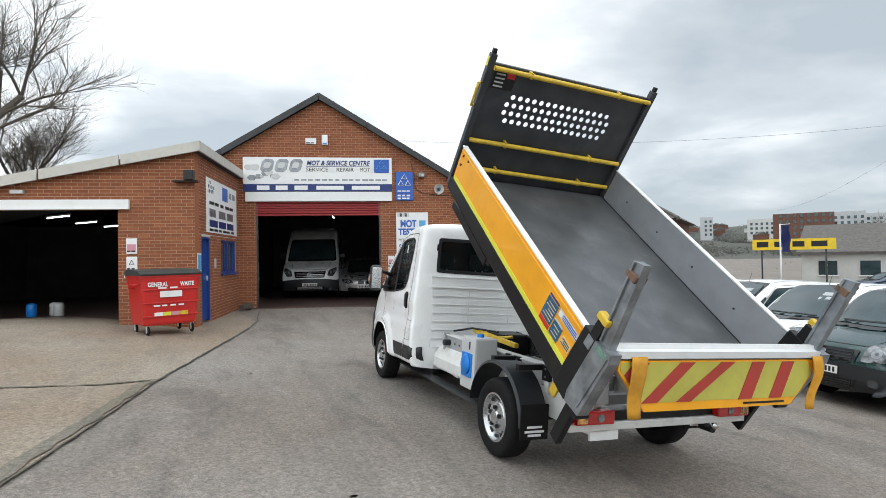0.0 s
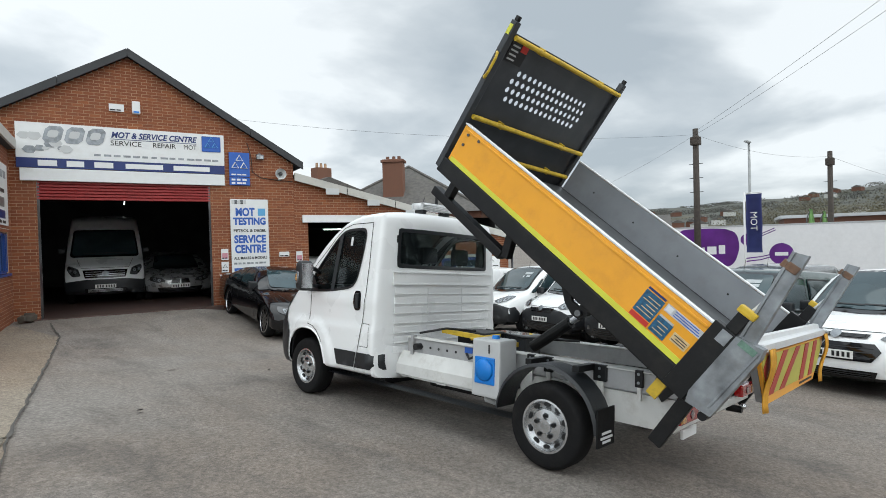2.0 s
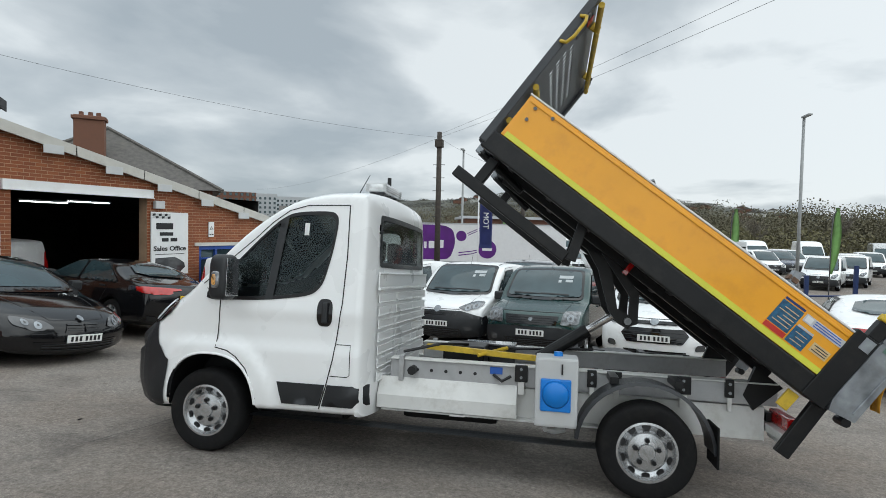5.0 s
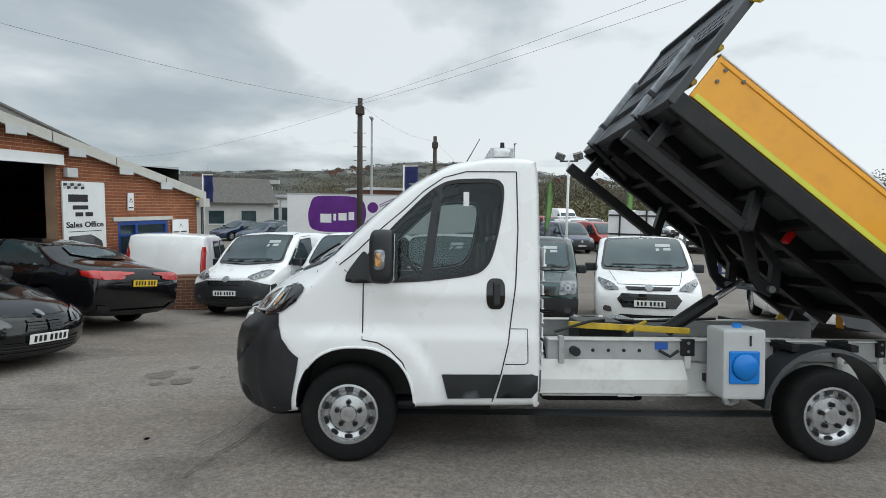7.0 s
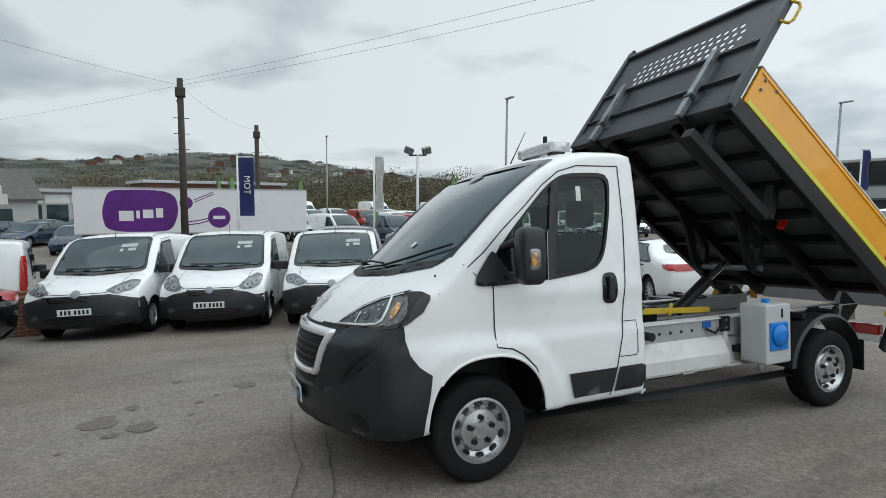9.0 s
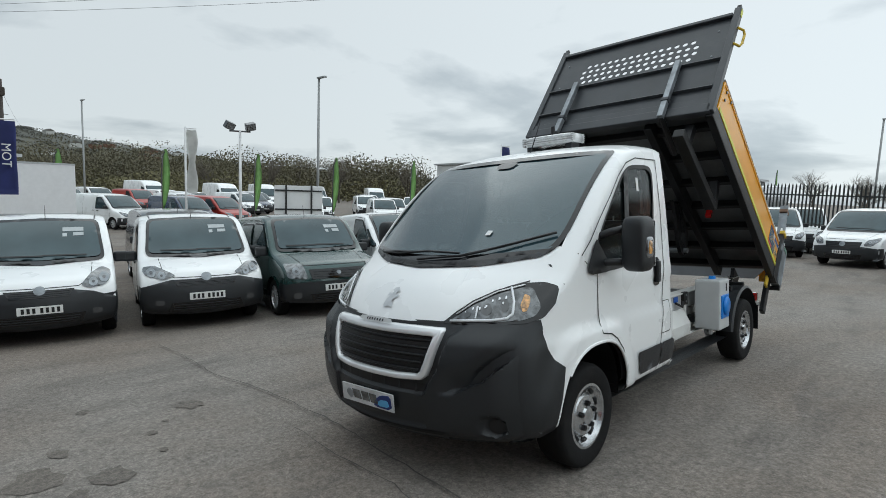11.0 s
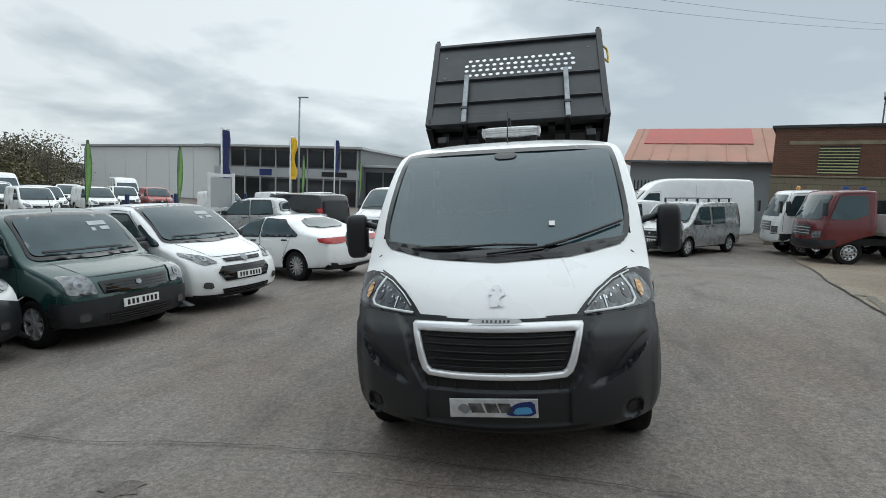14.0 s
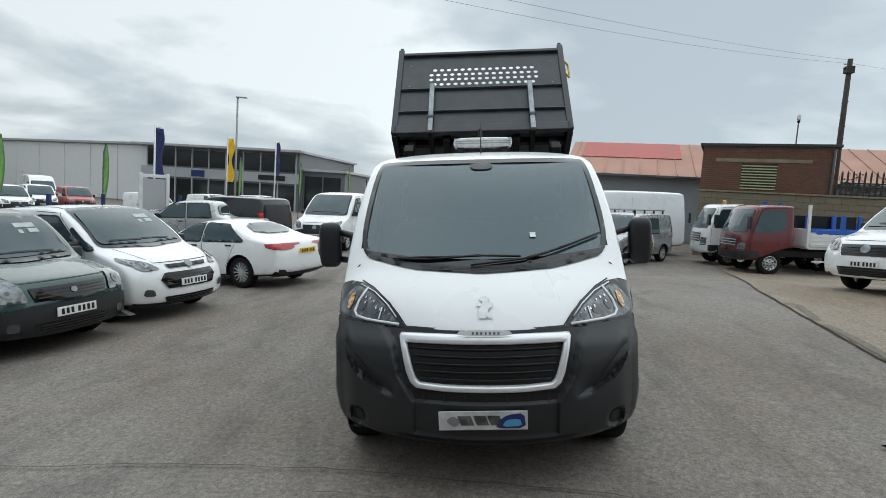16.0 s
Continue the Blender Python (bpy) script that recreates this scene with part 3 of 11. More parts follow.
def words(name, text, size, m, material, parent=None, width=None, align="CENTER", shear=0.0, bold=0.0, depth=0.003):
    """Lettering in the built-in font, as a mesh that faces -y of its pose."""
    cu = bpy.data.curves.new(name, "FONT")
    cu.body, cu.size, cu.align_x, cu.align_y, cu.extrude, cu.shear, cu.offset = text, size, align, "CENTER", depth, shear, bold
    cu.resolution_u = 3
    tmp = bpy.data.objects.new(name, cu)
    me = bpy.data.meshes.new_from_object(tmp)
    bpy.data.objects.remove(tmp)
    me.materials.clear()
    me.materials.append(material)
    ob = new(name, me)
    if width and me.vertices:
        xs = [v.co.x for v in me.vertices]
        k = width / max(1e-6, max(xs) - min(xs))
        for v in me.vertices:
            v.co.x *= k
    for v in me.vertices:
        v.co = Vector((v.co.x, -v.co.z, v.co.y))
    ob.parent = parent
    ob.matrix_basis = m
    return ob


# ---- the ground: a yard that falls towards the road, a road, and the flat land beyond ----
SL = math.tan(radians(4.86))
C15, S15 = math.cos(radians(15)), math.sin(radians(15))


def smooth01(a, b, x):
    t = min(1, max(0, (x - a) / (b - a)))
    return t * t * (3 - 2 * t)


def to_bl(x, y):
    return x * C15 - y * S15, x * S15 + y * C15


def ground_z(x, y):
    """Height of the ground."""
    if x < -7:
        z = SL * 7 + 0.02 * (-7 - x)
    elif x > 9:
        z = -SL * 9 - 0.42 * smooth01(9, 30, x)
    else:
        z = -SL * x
    south = smooth01(-1.5, -11, y)
    z += (-0.30 - 0.035 * max(-14, min(x, 26)) - z) * south
    s, d = to_bl(x, y)
    w = smooth01(7.2, 11.8, d) * (1 - smooth01(6.5, 10.5, s))
    return z + (0.33 - 0.135 * max(0.0, min(s, 9) + 2) - z) * w


FAR_Z = -SL * 9.0 - 0.42
BLD = pose(0, 0, 0, 0, 0, -15)


# ---- vehicle kit ----
from mathutils.bvhtree import BVHTree


def loop_resample(poly, step):
    return refine(poly, step)


def shell(profile, half_w, edge=0.10, bow=0.10, front_y=0.0, step=0.07, power=2.6, holes=(), side_step=0.12, rows=None, arches=()):
    """A closed body: a side profile (y, z) drawn across the width with rounded shoulders and a bowed nose, and its two flanks."""
    prof = refine(rounded(profile, 1), step)
    n = len(prof)
    area = sum(a[0] * b[1] - b[0] * a[1] for a, b in zip(prof, prof[1:] + prof[:1]))
    sgn = 1 if area > 0 else -1
    inn = []
    for k in range(n):
        a, b = prof[k - 1], prof[(k + 1) % n]
        dy, dz = b[0] - a[0], b[1] - a[1]
        ln = math.hypot(dy, dz) or 1
        inn.append((-dz / ln * sgn, dy / ln * sgn))
    ts = rows or [-1, -0.985, -0.95, -0.89, -0.8, -0.65, -0.45, -0.22, 0, 0.22, 0.45, 0.65, 0.8, 0.89, 0.95, 0.985, 1]
    bm = bmesh.new()
    grid = []
    rim = {}
    for t in ts:
        line = []
        d = edge * (1 - (1 - abs(t) ** power) ** (1 / power))
        for (y, z), (ny, nz) in zip(prof, inn):
            yy, zz = y + ny * d, z + nz * d
            yy -= bow * t * t * smooth01(-1.3, -0.1, y - front_y)
            line.append(bm.verts.new((t * half_w(yy, zz), yy, zz)))
        grid.append(line)
        if abs(t) == 1:
            rim[t] = [(v.co.y, v.co.z) for v in line]
    for q0, q1 in zip(grid, grid[1:]):
        for k in range(n):
            bm.faces.new((q0[k], q0[(k + 1) % n], q1[(k + 1) % n], q1[k]))
    for t, line in ((-1, grid[0]), (1, grid[-1])):
        v, f = fill(rim[t], holes, side_step)
        vs = []
        for i, p in enumerate(v):
            vs.append(line[i] if i < n and (Vector(rim[t][i]) - p).length < 1e-4 else bm.verts.new((t * half_w(p[0], p[1]), p[0], p[1])))
        for tri in f:
            try:
                bm.faces.new([vs[i] for i in tri])
            except ValueError:
                pass
        for q in [q for q in vs if q.is_valid and not q.link_faces]:
            bm.verts.remove(q)
    for h in arches:
        kill = [f for f in bm.faces if abs(f.calc_center_median().x) > 0.45 and inside((f.calc_center_median().y, f.calc_center_median().z), h)]
        bmesh.ops.delete(bm, geom=kill, context="FACES")
    bmesh.ops.recalc_face_normals(bm, faces=bm.faces[:])
    return bm


class Skin:
    """Lays panels on a body."""

    def __init__(self, bm):
        self.tree = BVHTree.FromBMesh(bm)

    def hit(self, o, d):
        loc, nor, *_ = self.tree.ray_cast(Vector(o), Vector(d))
        return loc, nor

    def lay(self, side, outline, off=0.004, step=0.07, holes=(), thick=0.0):
        """A panel over an outline, seen from front, back, left, right or top."""
        bm = bmesh.new()
        far = 9.0
        ways = {"front": lambda a, b: ((a, far, b), (0, -1, 0)), "back": lambda a, b: ((a, -far - 6, b), (0, 1, 0)),
                "left": lambda a, b: ((-far, a, b), (1, 0, 0)), "right": lambda a, b: ((far, a, b), (-1, 0, 0)),
                "top": lambda a, b: ((a, b, far), (0, 0, -1))}[side]
        last = [Vector((0, 0, 0)), Vector((0, 0, 1))]

        def lift(a, b):
            o, d = ways(a, b)
            loc, nor = self.hit(o, d)
            if loc is None:
                loc, nor = last
                o2 = Vector(o)
                dv = Vector(d)
                loc = o2 + dv * ((Vector(last[0]) - o2).dot(dv))
                nor = -dv
            if nor.dot(Vector(d)) > 0:
                nor = -nor
            last[0], last[1] = loc, nor
            return loc + nor * off
        sheet(bm, refine(outline, step), lift, holes, step, thick)
        bmesh.ops.recalc_face_normals(bm, faces=bm.faces[:])
        d = Vector(ways(0, 0)[1])
        if sum((f.normal.dot(d) * f.calc_area() for f in bm.faces)) > 0 and not thick:
            bmesh.ops.reverse_faces(bm, faces=bm.faces[:])
        return bm

    def pane(self, outline, off, step):
        """A front pane whose surface is one smooth curve through the body's own."""
        bm = self.lay("front", outline, off, step)
        p = np.array([v.co for v in bm.verts])
        x, z = p[:, 0], p[:, 2] - p[:, 2].mean()
        terms = np.stack([np.ones_like(x), z, z * z, x * x, x * x * z, x ** 4, z ** 3], 1)
        fitted = terms @ np.linalg.lstsq(terms, p[:, 1], rcond=None)[0]
        for v, y in zip(bm.verts, fitted):
            v.co.y = float(y)
        return bm

    def seam(self, side, pts, w=0.008, off=0.003):
        """A thin dark joint line along points on the body."""
        bm = bmesh.new()
        pts2 = []
        for a, b in zip(pts, pts[1:]):
            k = max(1, int(math.dist(a, b) / 0.06))
            pts2 += [(a[0] + (b[0] - a[0]) * i / k, a[1] + (b[1] - a[1]) * i / k) for i in range(k)]
        pts2.append(pts[-1])
        rows = []
        for i, p in enumerate(pts2):
            a, b = pts2[max(0, i - 1)], pts2[min(len(pts2) - 1, i + 1)]
            ln = math.dist(a, b) or 1
            nx, ny = -(b[1] - a[1]) / ln * w / 2, (b[0] - a[0]) / ln * w / 2
            row = []
            for s in (-1, 1):
                u, v = p[0] + nx * s, p[1] + ny * s
                o, d = {"front": ((u, 9, v), (0, -1, 0)), "back": ((u, -15, v), (0, 1, 0)), "left": ((-9, u, v), (1, 0, 0)), "right": ((9, u, v), (-1, 0, 0)), "top": ((u, v, 9), (0, 0, -1))}[side]
                loc, nor = self.hit(o, d)
                if loc is not None:
                    if nor.dot(Vector(d)) > 0:
                        nor = -nor
                    row.append(bm.verts.new(loc + nor * off))
            if len(row) == 2:
                rows.append(row)
        for r0, r1 in zip(rows, rows[1:]):
            bm.faces.new((r0[0], r0[1], r1[1], r1[0]))
        return bm


def liner(r, depth, m, seg=32):
    """The upper part of a wheel housing."""
    bm = lathe(bmesh.new(), [(r, 0.0), (r - 0.006, -depth), (0.02, -depth - 0.01)], seg, closed=True)
    bmesh.ops.delete(bm, geom=[f for f in bm.faces if f.calc_center_median().z < -0.02], context="FACES")
    bmesh.ops.transform(bm, matrix=m, verts=bm.verts[:])
    return bm


def mirror_x(poly):
    return [(-x, z) for x, z in poly][::-1]


WHEEL_MESH = {}


def wheel(parent, x, y, r, outward, width=0.2, style="steel", name="wheel"):
    """A road wheel: tyre, rim with holes or spokes, and bolts."""
    key = (round(r, 3), width, style)
    w = thing(name)
    w.parent = parent
    w.matrix_basis = pose(x, y, r, 0, 0, 0 if outward > 0 else 180)
    if key not in WHEEL_MESH:
        h = width / 2
        rr = r * {"steel": 0.61, "lip": 0.76}.get(style, 0.66)
        seg = 48 if style == "steel" else 32
        bm = lathe(bmesh.new(), [(rr, -h * 0.9), (rr + 0.02, -h), (r * 0.88, -h), (r * 0.965, -h * 0.86), (r, -h * 0.6), (r, h * 0.6), (r * 0.965, h * 0.86), (r * 0.93, h * 0.97), (r * 0.88, h), (rr + 0.02, h), (rr, h * 0.9)], seg, closed=True)
        tyre = part("tyre", bm, M["rubber"])
        sharp(tyre, 40)
        bm = bmesh.new()
        if style == "steel":
            prof = [(rr + 0.004, h * 0.93), (rr - 0.012, h * 0.95), (rr - 0.022, h * 0.70), (rr - 0.04, h * 0.55), (rr * 0.72, h * 0.48), (rr * 0.62, h * 0.72), (rr * 0.44, h * 0.78), (rr * 0.30, h * 0.82), (rr * 0.26, h * 0.95), (0.001, h * 0.98)]
            lathe(bm, prof, seg, closed=True)
        else:
            prof = [(rr + 0.004, h * 0.93), (rr - 0.015, h * 0.95), (rr - 0.03, h * 0.35), (rr * 0.9, h * 0.2), (0.03, h * 0.2)]
            lathe(bm, prof, seg, closed=True)
        rim = part("rim", bm, M["wheel_silver"] if style != "dark" else M["lamp_dark"])
        if style == "lip":
            rim.data.materials[0] = M["chrome"]
        sharp(rim, 35)
        extra = []
        if style == "steel":
            for k in range(10):
                a = 2 * math.pi * (k + 0.5) / 10
                q = Matrix.Rotation(a, 4, "X") @ Matrix.Translation((h * 0.55, rr * 0.80, 0)) @ Matrix.Rotation(radians(12), 4, "Z")
                bm = lathe(bmesh.new(), [(0.001, 0.014), (0.021, 0.014), (0.024, 0.0)], 14, closed=True)
                bmesh.ops.scale(bm, vec=(1, 0.8, 1.25), verts=bm.verts[:])
                bmesh.ops.transform(bm, matrix=q, verts=bm.verts[:])
                extra.append(part("rim_vent", bm, M["ink"]))
            for k in range(5):
                a = 2 * math.pi * k / 5 + 0.3
                c = Vector((h * 0.78, rr * 0.40 * math.cos(a), rr * 0.40 * math.sin(a)))
                extra.append(part("wheel_bolt", tube(bmesh.new(), c, c + Vector((0.024, 0, 0)), 0.021, 0.017, 6), M["black_steel"]))
        else:
            bm = bmesh.new()
            nsp = {"alloy": 7, "lip": 12}.get(style, 14)
            sw = 0.011 if style == "dark" else 0.022
            for k in range(nsp):
                q = Matrix.Rotation(2 * math.pi * k / nsp, 4, "X")
                box(bm, h * 0.35, h * 0.85, 0.02, rr * 0.95, -sw, sw, 0.0, q)
            tube(bm, (h * 0.3, 0, 0), (h * 0.9, 0, 0), rr * 0.26, rr * 0.2, 16)
            extra.append(part("spoke_star", bm, M["gloss_black"] if style == "lip" else M["silver"]))
            extra.append(part("brake_plate", lathe(bmesh.new(), [(rr * 0.93, h * 0.22), (0.02, h * 0.22)], seg, closed=True), M["ink"]))
        WHEEL_MESH[key] = [(o.name.split(".")[0], o.data) for o in [tyre, rim] + extra]
        for o in [tyre, rim] + extra:
            bpy.data.objects.remove(o)
    for nm, me in WHEEL_MESH[key]:
        o = new(nm, me)
        o.parent = w
    return w


def plate_on(sk, side, parent, cx, cz, yellow=False, w=0.52, h=0.11, bars=7):
    """A number plate with plain bars for its characters."""
    poly = [(cx - w / 2, cz - h / 2), (cx + w / 2, cz - h / 2), (cx + w / 2, cz + h / 2), (cx - w / 2, cz + h / 2)]
    o, d = ((cx, 9, cz), (0, -1, 0)) if side == "front" else ((cx, -15, cz), (0, 1, 0))
    loc, nor = sk.hit(o, d)
    s = 1 if side == "front" else -1
    p = part("number_plate", box(bmesh.new(), -w / 2, w / 2, -0.008, 0.008, -h / 2, h / 2, 0.003), M["plate_yellow" if yellow else "plate_white"], parent)
    p.matrix_basis = pose(cx, loc.y + 0.022 * s, cz)
    for k in range(bars):
        c = -w * 0.40 + w * 0.80 * (k + (0.4 if k > 3 else 0)) / (bars - 0.4)
        part("plate_bar", box(bmesh.new(), c - 0.017, c + 0.017, 0.009 * s - 0.003, 0.009 * s + 0.003, -h * 0.32, h * 0.32), M["ink"], p)
    return p


def soft(poly, r, n=4):
    """A polygon with its corners rounded to a radius."""
    out = []
    m = len(poly)
    for i in range(m):
        a, b, c = Vector(poly[i - 1]), Vector(poly[i]), Vector(poly[(i + 1) % m])
        u, v = a - b, c - b
        d = min(r, u.length * 0.45, v.length * 0.45)
        p, q = b + u.normalized() * d, b + v.normalized() * d
        for k in range(n + 1):
            t = k / n
            w = p * (1 - t) ** 2 + b * (2 * t * (1 - t)) + q * t * t
            out.append((w.x, w.y))
    return out


def swell(poly, d):
    cx, cy = sum(p[0] for p in poly) / len(poly), sum(p[1] for p in poly) / len(poly)
    w, h = max(abs(p[0] - cx) for p in poly), max(abs(p[1] - cy) for p in poly)
    return [(cx + (p[0] - cx) * (1 + d / w), cy + (p[1] - cy) * (1 + d / h)) for p in poly]


def make_vehicle(name, spec, m, paint, label, category="van", group="", dark_glass=None, front_plate=True, rear_plate=False, bumper=None, wheel_style="alloy", stickers=False):
    """A parked vehicle out of a table of its shapes. Its nose is at y = 0, it stands on z = 0 and faces +y."""
    L, Wd, r = spec["length"], spec["width"], spec["wheel_r"]
    hw = Wd / 2
    belt, top = spec["belt"], spec["height"]
    tum = spec.get("tumble", 0.10)

    def half(y, z):
        t = max(0.0, (z - belt) / (top - belt))
        low = max(0.0, (0.45 - z) / 0.45)
        nose = max(0.0, (y + 0.9) / 0.9)
        tail = max(0.0, (-L + 0.5 - y) / 0.5)
        return (hw - tum * t ** 1.3 - 0.05 * low - 0.05 * nose ** 2 - 0.05 * tail ** 2) + 0.018 * math.sin(math.pi * min(1, max(0, z / belt)))
    root = thing(name, m, label, category, group)
    fa, ra = spec["axles"]

    def arch(y):
        return [(y + (r + 0.055) * math.cos(a), r + (r + 0.055) * math.sin(a)) for a in [2 * math.pi * k / 24 for k in range(24)]]
    bm = shell(spec["profile"], half, spec.get("edge", 0.10), spec.get("bow", 0.13), step=0.10, holes=[arch(fa), arch(ra)], side_step=0.2, arches=[arch(fa), arch(ra)])
    sk_bm = shell(spec["profile"], half, spec.get("edge", 0.10), spec.get("bow", 0.13), step=0.10, side_step=0.2)
    sk = Skin(sk_bm)
    sk_bm.free()
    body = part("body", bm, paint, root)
    sharp(body, 40)
    gl = dark_glass or M["car_glass"]
    under = bumper or M["black_plastic"]
    body.data.materials.append(under if spec.get("bumper") else paint)
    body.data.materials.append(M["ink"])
    for f in body.data.polygons:
        c = f.center
        if spec.get("bumper") and c.z < 0.52 and c.y > -0.5:
            f.material_index = 1
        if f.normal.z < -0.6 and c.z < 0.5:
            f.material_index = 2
    for poly in spec["side_glass"]:
        for sd in ("left", "right"):
            o = part("side_window", sk.lay(sd, soft(poly, 0.05), 0.017, 0.07), gl, root, smooth=True)
            part("window_seal", sk.lay(sd, soft(swell(poly, 0.03), 0.06), 0.011, 0.07), M["ink"], o, smooth=True)
    ws = part("windscreen", sk.pane(soft(spec["screen"], 0.09), 0.022, 0.08), gl, root, smooth=True)
    part("windscreen_seal", sk.lay("front", soft(swell(spec["screen"], 0.05), 0.10), 0.011, 0.07), M["gloss_black"], ws, smooth=True)
    if stickers:
        zt = max(p[1] for p in spec["screen"])
        for a, b, z0, z1 in ((-0.52, -0.24, zt - 0.17, zt - 0.11), (-0.52, -0.38, zt - 0.24, zt - 0.19), (-0.30, -0.24, zt - 0.25, zt - 0.20)):
            part("price_sticker", sk.lay("front", [(a, z0), (b, z0), (b, z1), (a, z1)], 0.027, 0.1), M["sticker"], ws)
        for s in (-1, 1):
            part("roof_seam", sk.seam("top", [(s * (hw - tum - 0.14), spec["aerial"] - 0.05), (s * (hw - tum - 0.11), -L + 0.35)], 0.022, 0.004), M["ink"], root)
    if spec.get("back_glass"):
        part("rear_window", sk.lay("back", rounded(spec["back_glass"], 1), 0.020, 0.05), gl, root, smooth=True)
    if spec.get("bumper"):
        part("front_bumper", sk.lay("front", spec["bumper"], 0.012, 0.10), bumper or M["black_plastic"], root, smooth=True)
        for sd in ("left", "right"):
            if spec.get("bumper_side"):
                part("bumper_corner", sk.lay(sd, spec["bumper_side"], 0.010, 0.12), bumper or M["black_plastic"], root, smooth=True)
    for poly in spec.get("grille", ()):
        g = part("grille", sk.lay("front", poly, 0.018, 0.1), M["gloss_black"], root, smooth=True)
        z0, z1 = min(p[1] for p in poly), max(p[1] for p in poly)
        x0, x1 = min(p[0] for p in poly), max(p[0] for p in poly)
        for k in range(1, 4):
            z = z0 + (z1 - z0) * k / 4
            part("grille_bar", sk.seam("front", [(x0 * 0.86, z), (x1 * 0.86, z)], 0.012, 0.026), M["silver"] if spec.get("bright") else M["black_plastic"], g)
    if spec.get("badge"):
        cx, cz, br = spec["badge"]
        part("badge", sk.lay("front", [(cx + br * 1.25 * math.cos(a), cz + br * math.sin(a)) for a in [2 * math.pi * k / 16 for k in range(16)]], 0.03, 0.05), M["galv"], root)
    for poly in spec.get("lamps", ()):
        for q in (poly, mirror_x(poly)):
            lp = part("headlamp", sk.lay("front", soft(q, 0.05), 0.016, 0.05), M[spec.get("lamp_mat", "van_lamp")], root, smooth=True)
            cx, cz = sum(p[0] for p in q) / len(q), sum(p[1] for p in q) / len(q)
            sg = 1 if cx > 0 else -1
            for dx, dz, rr in spec.get("bulbs", ((-0.05, -0.01, 0.042), (0.07, 0.02, 0.036))):
                part("lamp_bulb", sk.lay("front", [(cx + sg * dx + rr * math.cos(a), cz + dz + rr * math.sin(a)) for a in [k * math.pi / 6 for k in range(12)]], 0.022, 0.06), M["galv"], lp, smooth=True)
                part("bulb_cap", sk.lay("front", [(cx + sg * dx + 0.35 * rr * math.cos(a), cz + dz + 0.35 * rr * math.sin(a)) for a in [k * math.pi / 4 for k in range(8)]], 0.026, 0.06), M["lamp_dark"], lp)
    for poly in spec.get("fog", ()):
        for q in (poly, mirror_x(poly)):
            part("fog_lamp", sk.lay("front", rounded(q, 1), 0.02, 0.06), M["lamp_dark"], root, smooth=True)
    for poly in spec.get("tail_lamps", ()):
        for q in (poly, mirror_x(poly)):
            part("tail_lamp", sk.lay("back", rounded(q, 1), 0.020, 0.04), M["red_lens"], root, smooth=True)
    for poly in spec.get("side_tail", ()):
        for sd in ("left", "right"):
            part("tail_lamp_wrap", sk.lay(sd, poly, 0.018, 0.04), M["red_lens"], root, smooth=True)
    if spec.get("rear_bumper"):
        part("rear_bumper", sk.lay("back", spec["rear_bumper"], 0.022, 0.06), M["black_plastic"], root, smooth=True)
    for ln in spec.get("seams", ()):
        for sd in ("left", "right"):
            part("door_seam", sk.seam(sd, ln), M["ink"], root)
    if spec.get("bonnet_seam"):
        part("bonnet_seam", sk.seam("front", spec["bonnet_seam"], 0.010), M["ink"], root)
    for y, z in spec.get("handles", ()):
        for s in (-1, 1):
            x = half(y, z)
            part("door_handle", box(bmesh.new(), s * x - 0.02, s * x + 0.02, y - 0.08, y + 0.08, z - 0.018, z + 0.018, 0.008), M["black_plastic"], root)
    for z in spec.get("rub_strip", ()):
        for sd in ("left", "right"):
            part("rub_strip", sk.lay(sd, [(fa - 0.55, z - 0.05), (ra + 0.55, z - 0.05), (ra + 0.55, z + 0.05), (fa - 0.55, z + 0.05)][::-1], 0.012, 0.2), M["black_plastic"], root)
    mx, my, mz = spec["mirror"]
    for s in (-1, 1):
        mr = part("door_mirror", box(bmesh.new(), -0.10, 0.10, -0.06, 0.06, -0.085, 0.085, 0.035), spec.get("mirror_mat") or M["black_plastic"], root)
        mr.matrix_basis = pose(s * (mx + 0.10), my, mz)
        part("mirror_arm", box(bmesh.new(), -s * 0.16 - 0.06, -s * 0.16 + 0.10, -0.025, 0.025, -0.08, -0.04, 0.01), M["black_plastic"], mr)
    for s in (-1, 1):
        for y in (fa, ra):
            wheel(root, s * (hw - 0.115), y, r, s, 0.2, wheel_style)
            part("arch_liner", liner(r + 0.055, 0.32, pose(s * (hw - 0.01), y, r, 0, 0, 0 if s > 0 else 180), 24), M["ink"], root)
    if spec.get("wiper"):
        (x0, z0), (x1, z1) = spec["wiper"]
        for sx in (0.0, spec.get("wiper_shift", 0.55)):
            part("wiper", sk.seam("front", [(x0 + sx, z0), (x1 + sx, z1)], 0.022, 0.036), M["ink"], root)
    if spec.get("aerial"):
        y = spec["aerial"]
        loc, _ = sk.hit((0, y, 9), (0, 0, -1))
        part("aerial", tube(bmesh.new(), loc, loc + Vector((0, -0.07, 0.22)), 0.006, 0.003, 6), M["ink"], root)
    if front_plate:
        plate_on(sk, "front", root, spec.get("plate_x", 0), spec["plate_z"])
    if rear_plate:
        plate_on(sk, "back", root, 0, spec["rear_plate_z"], True)
    return root


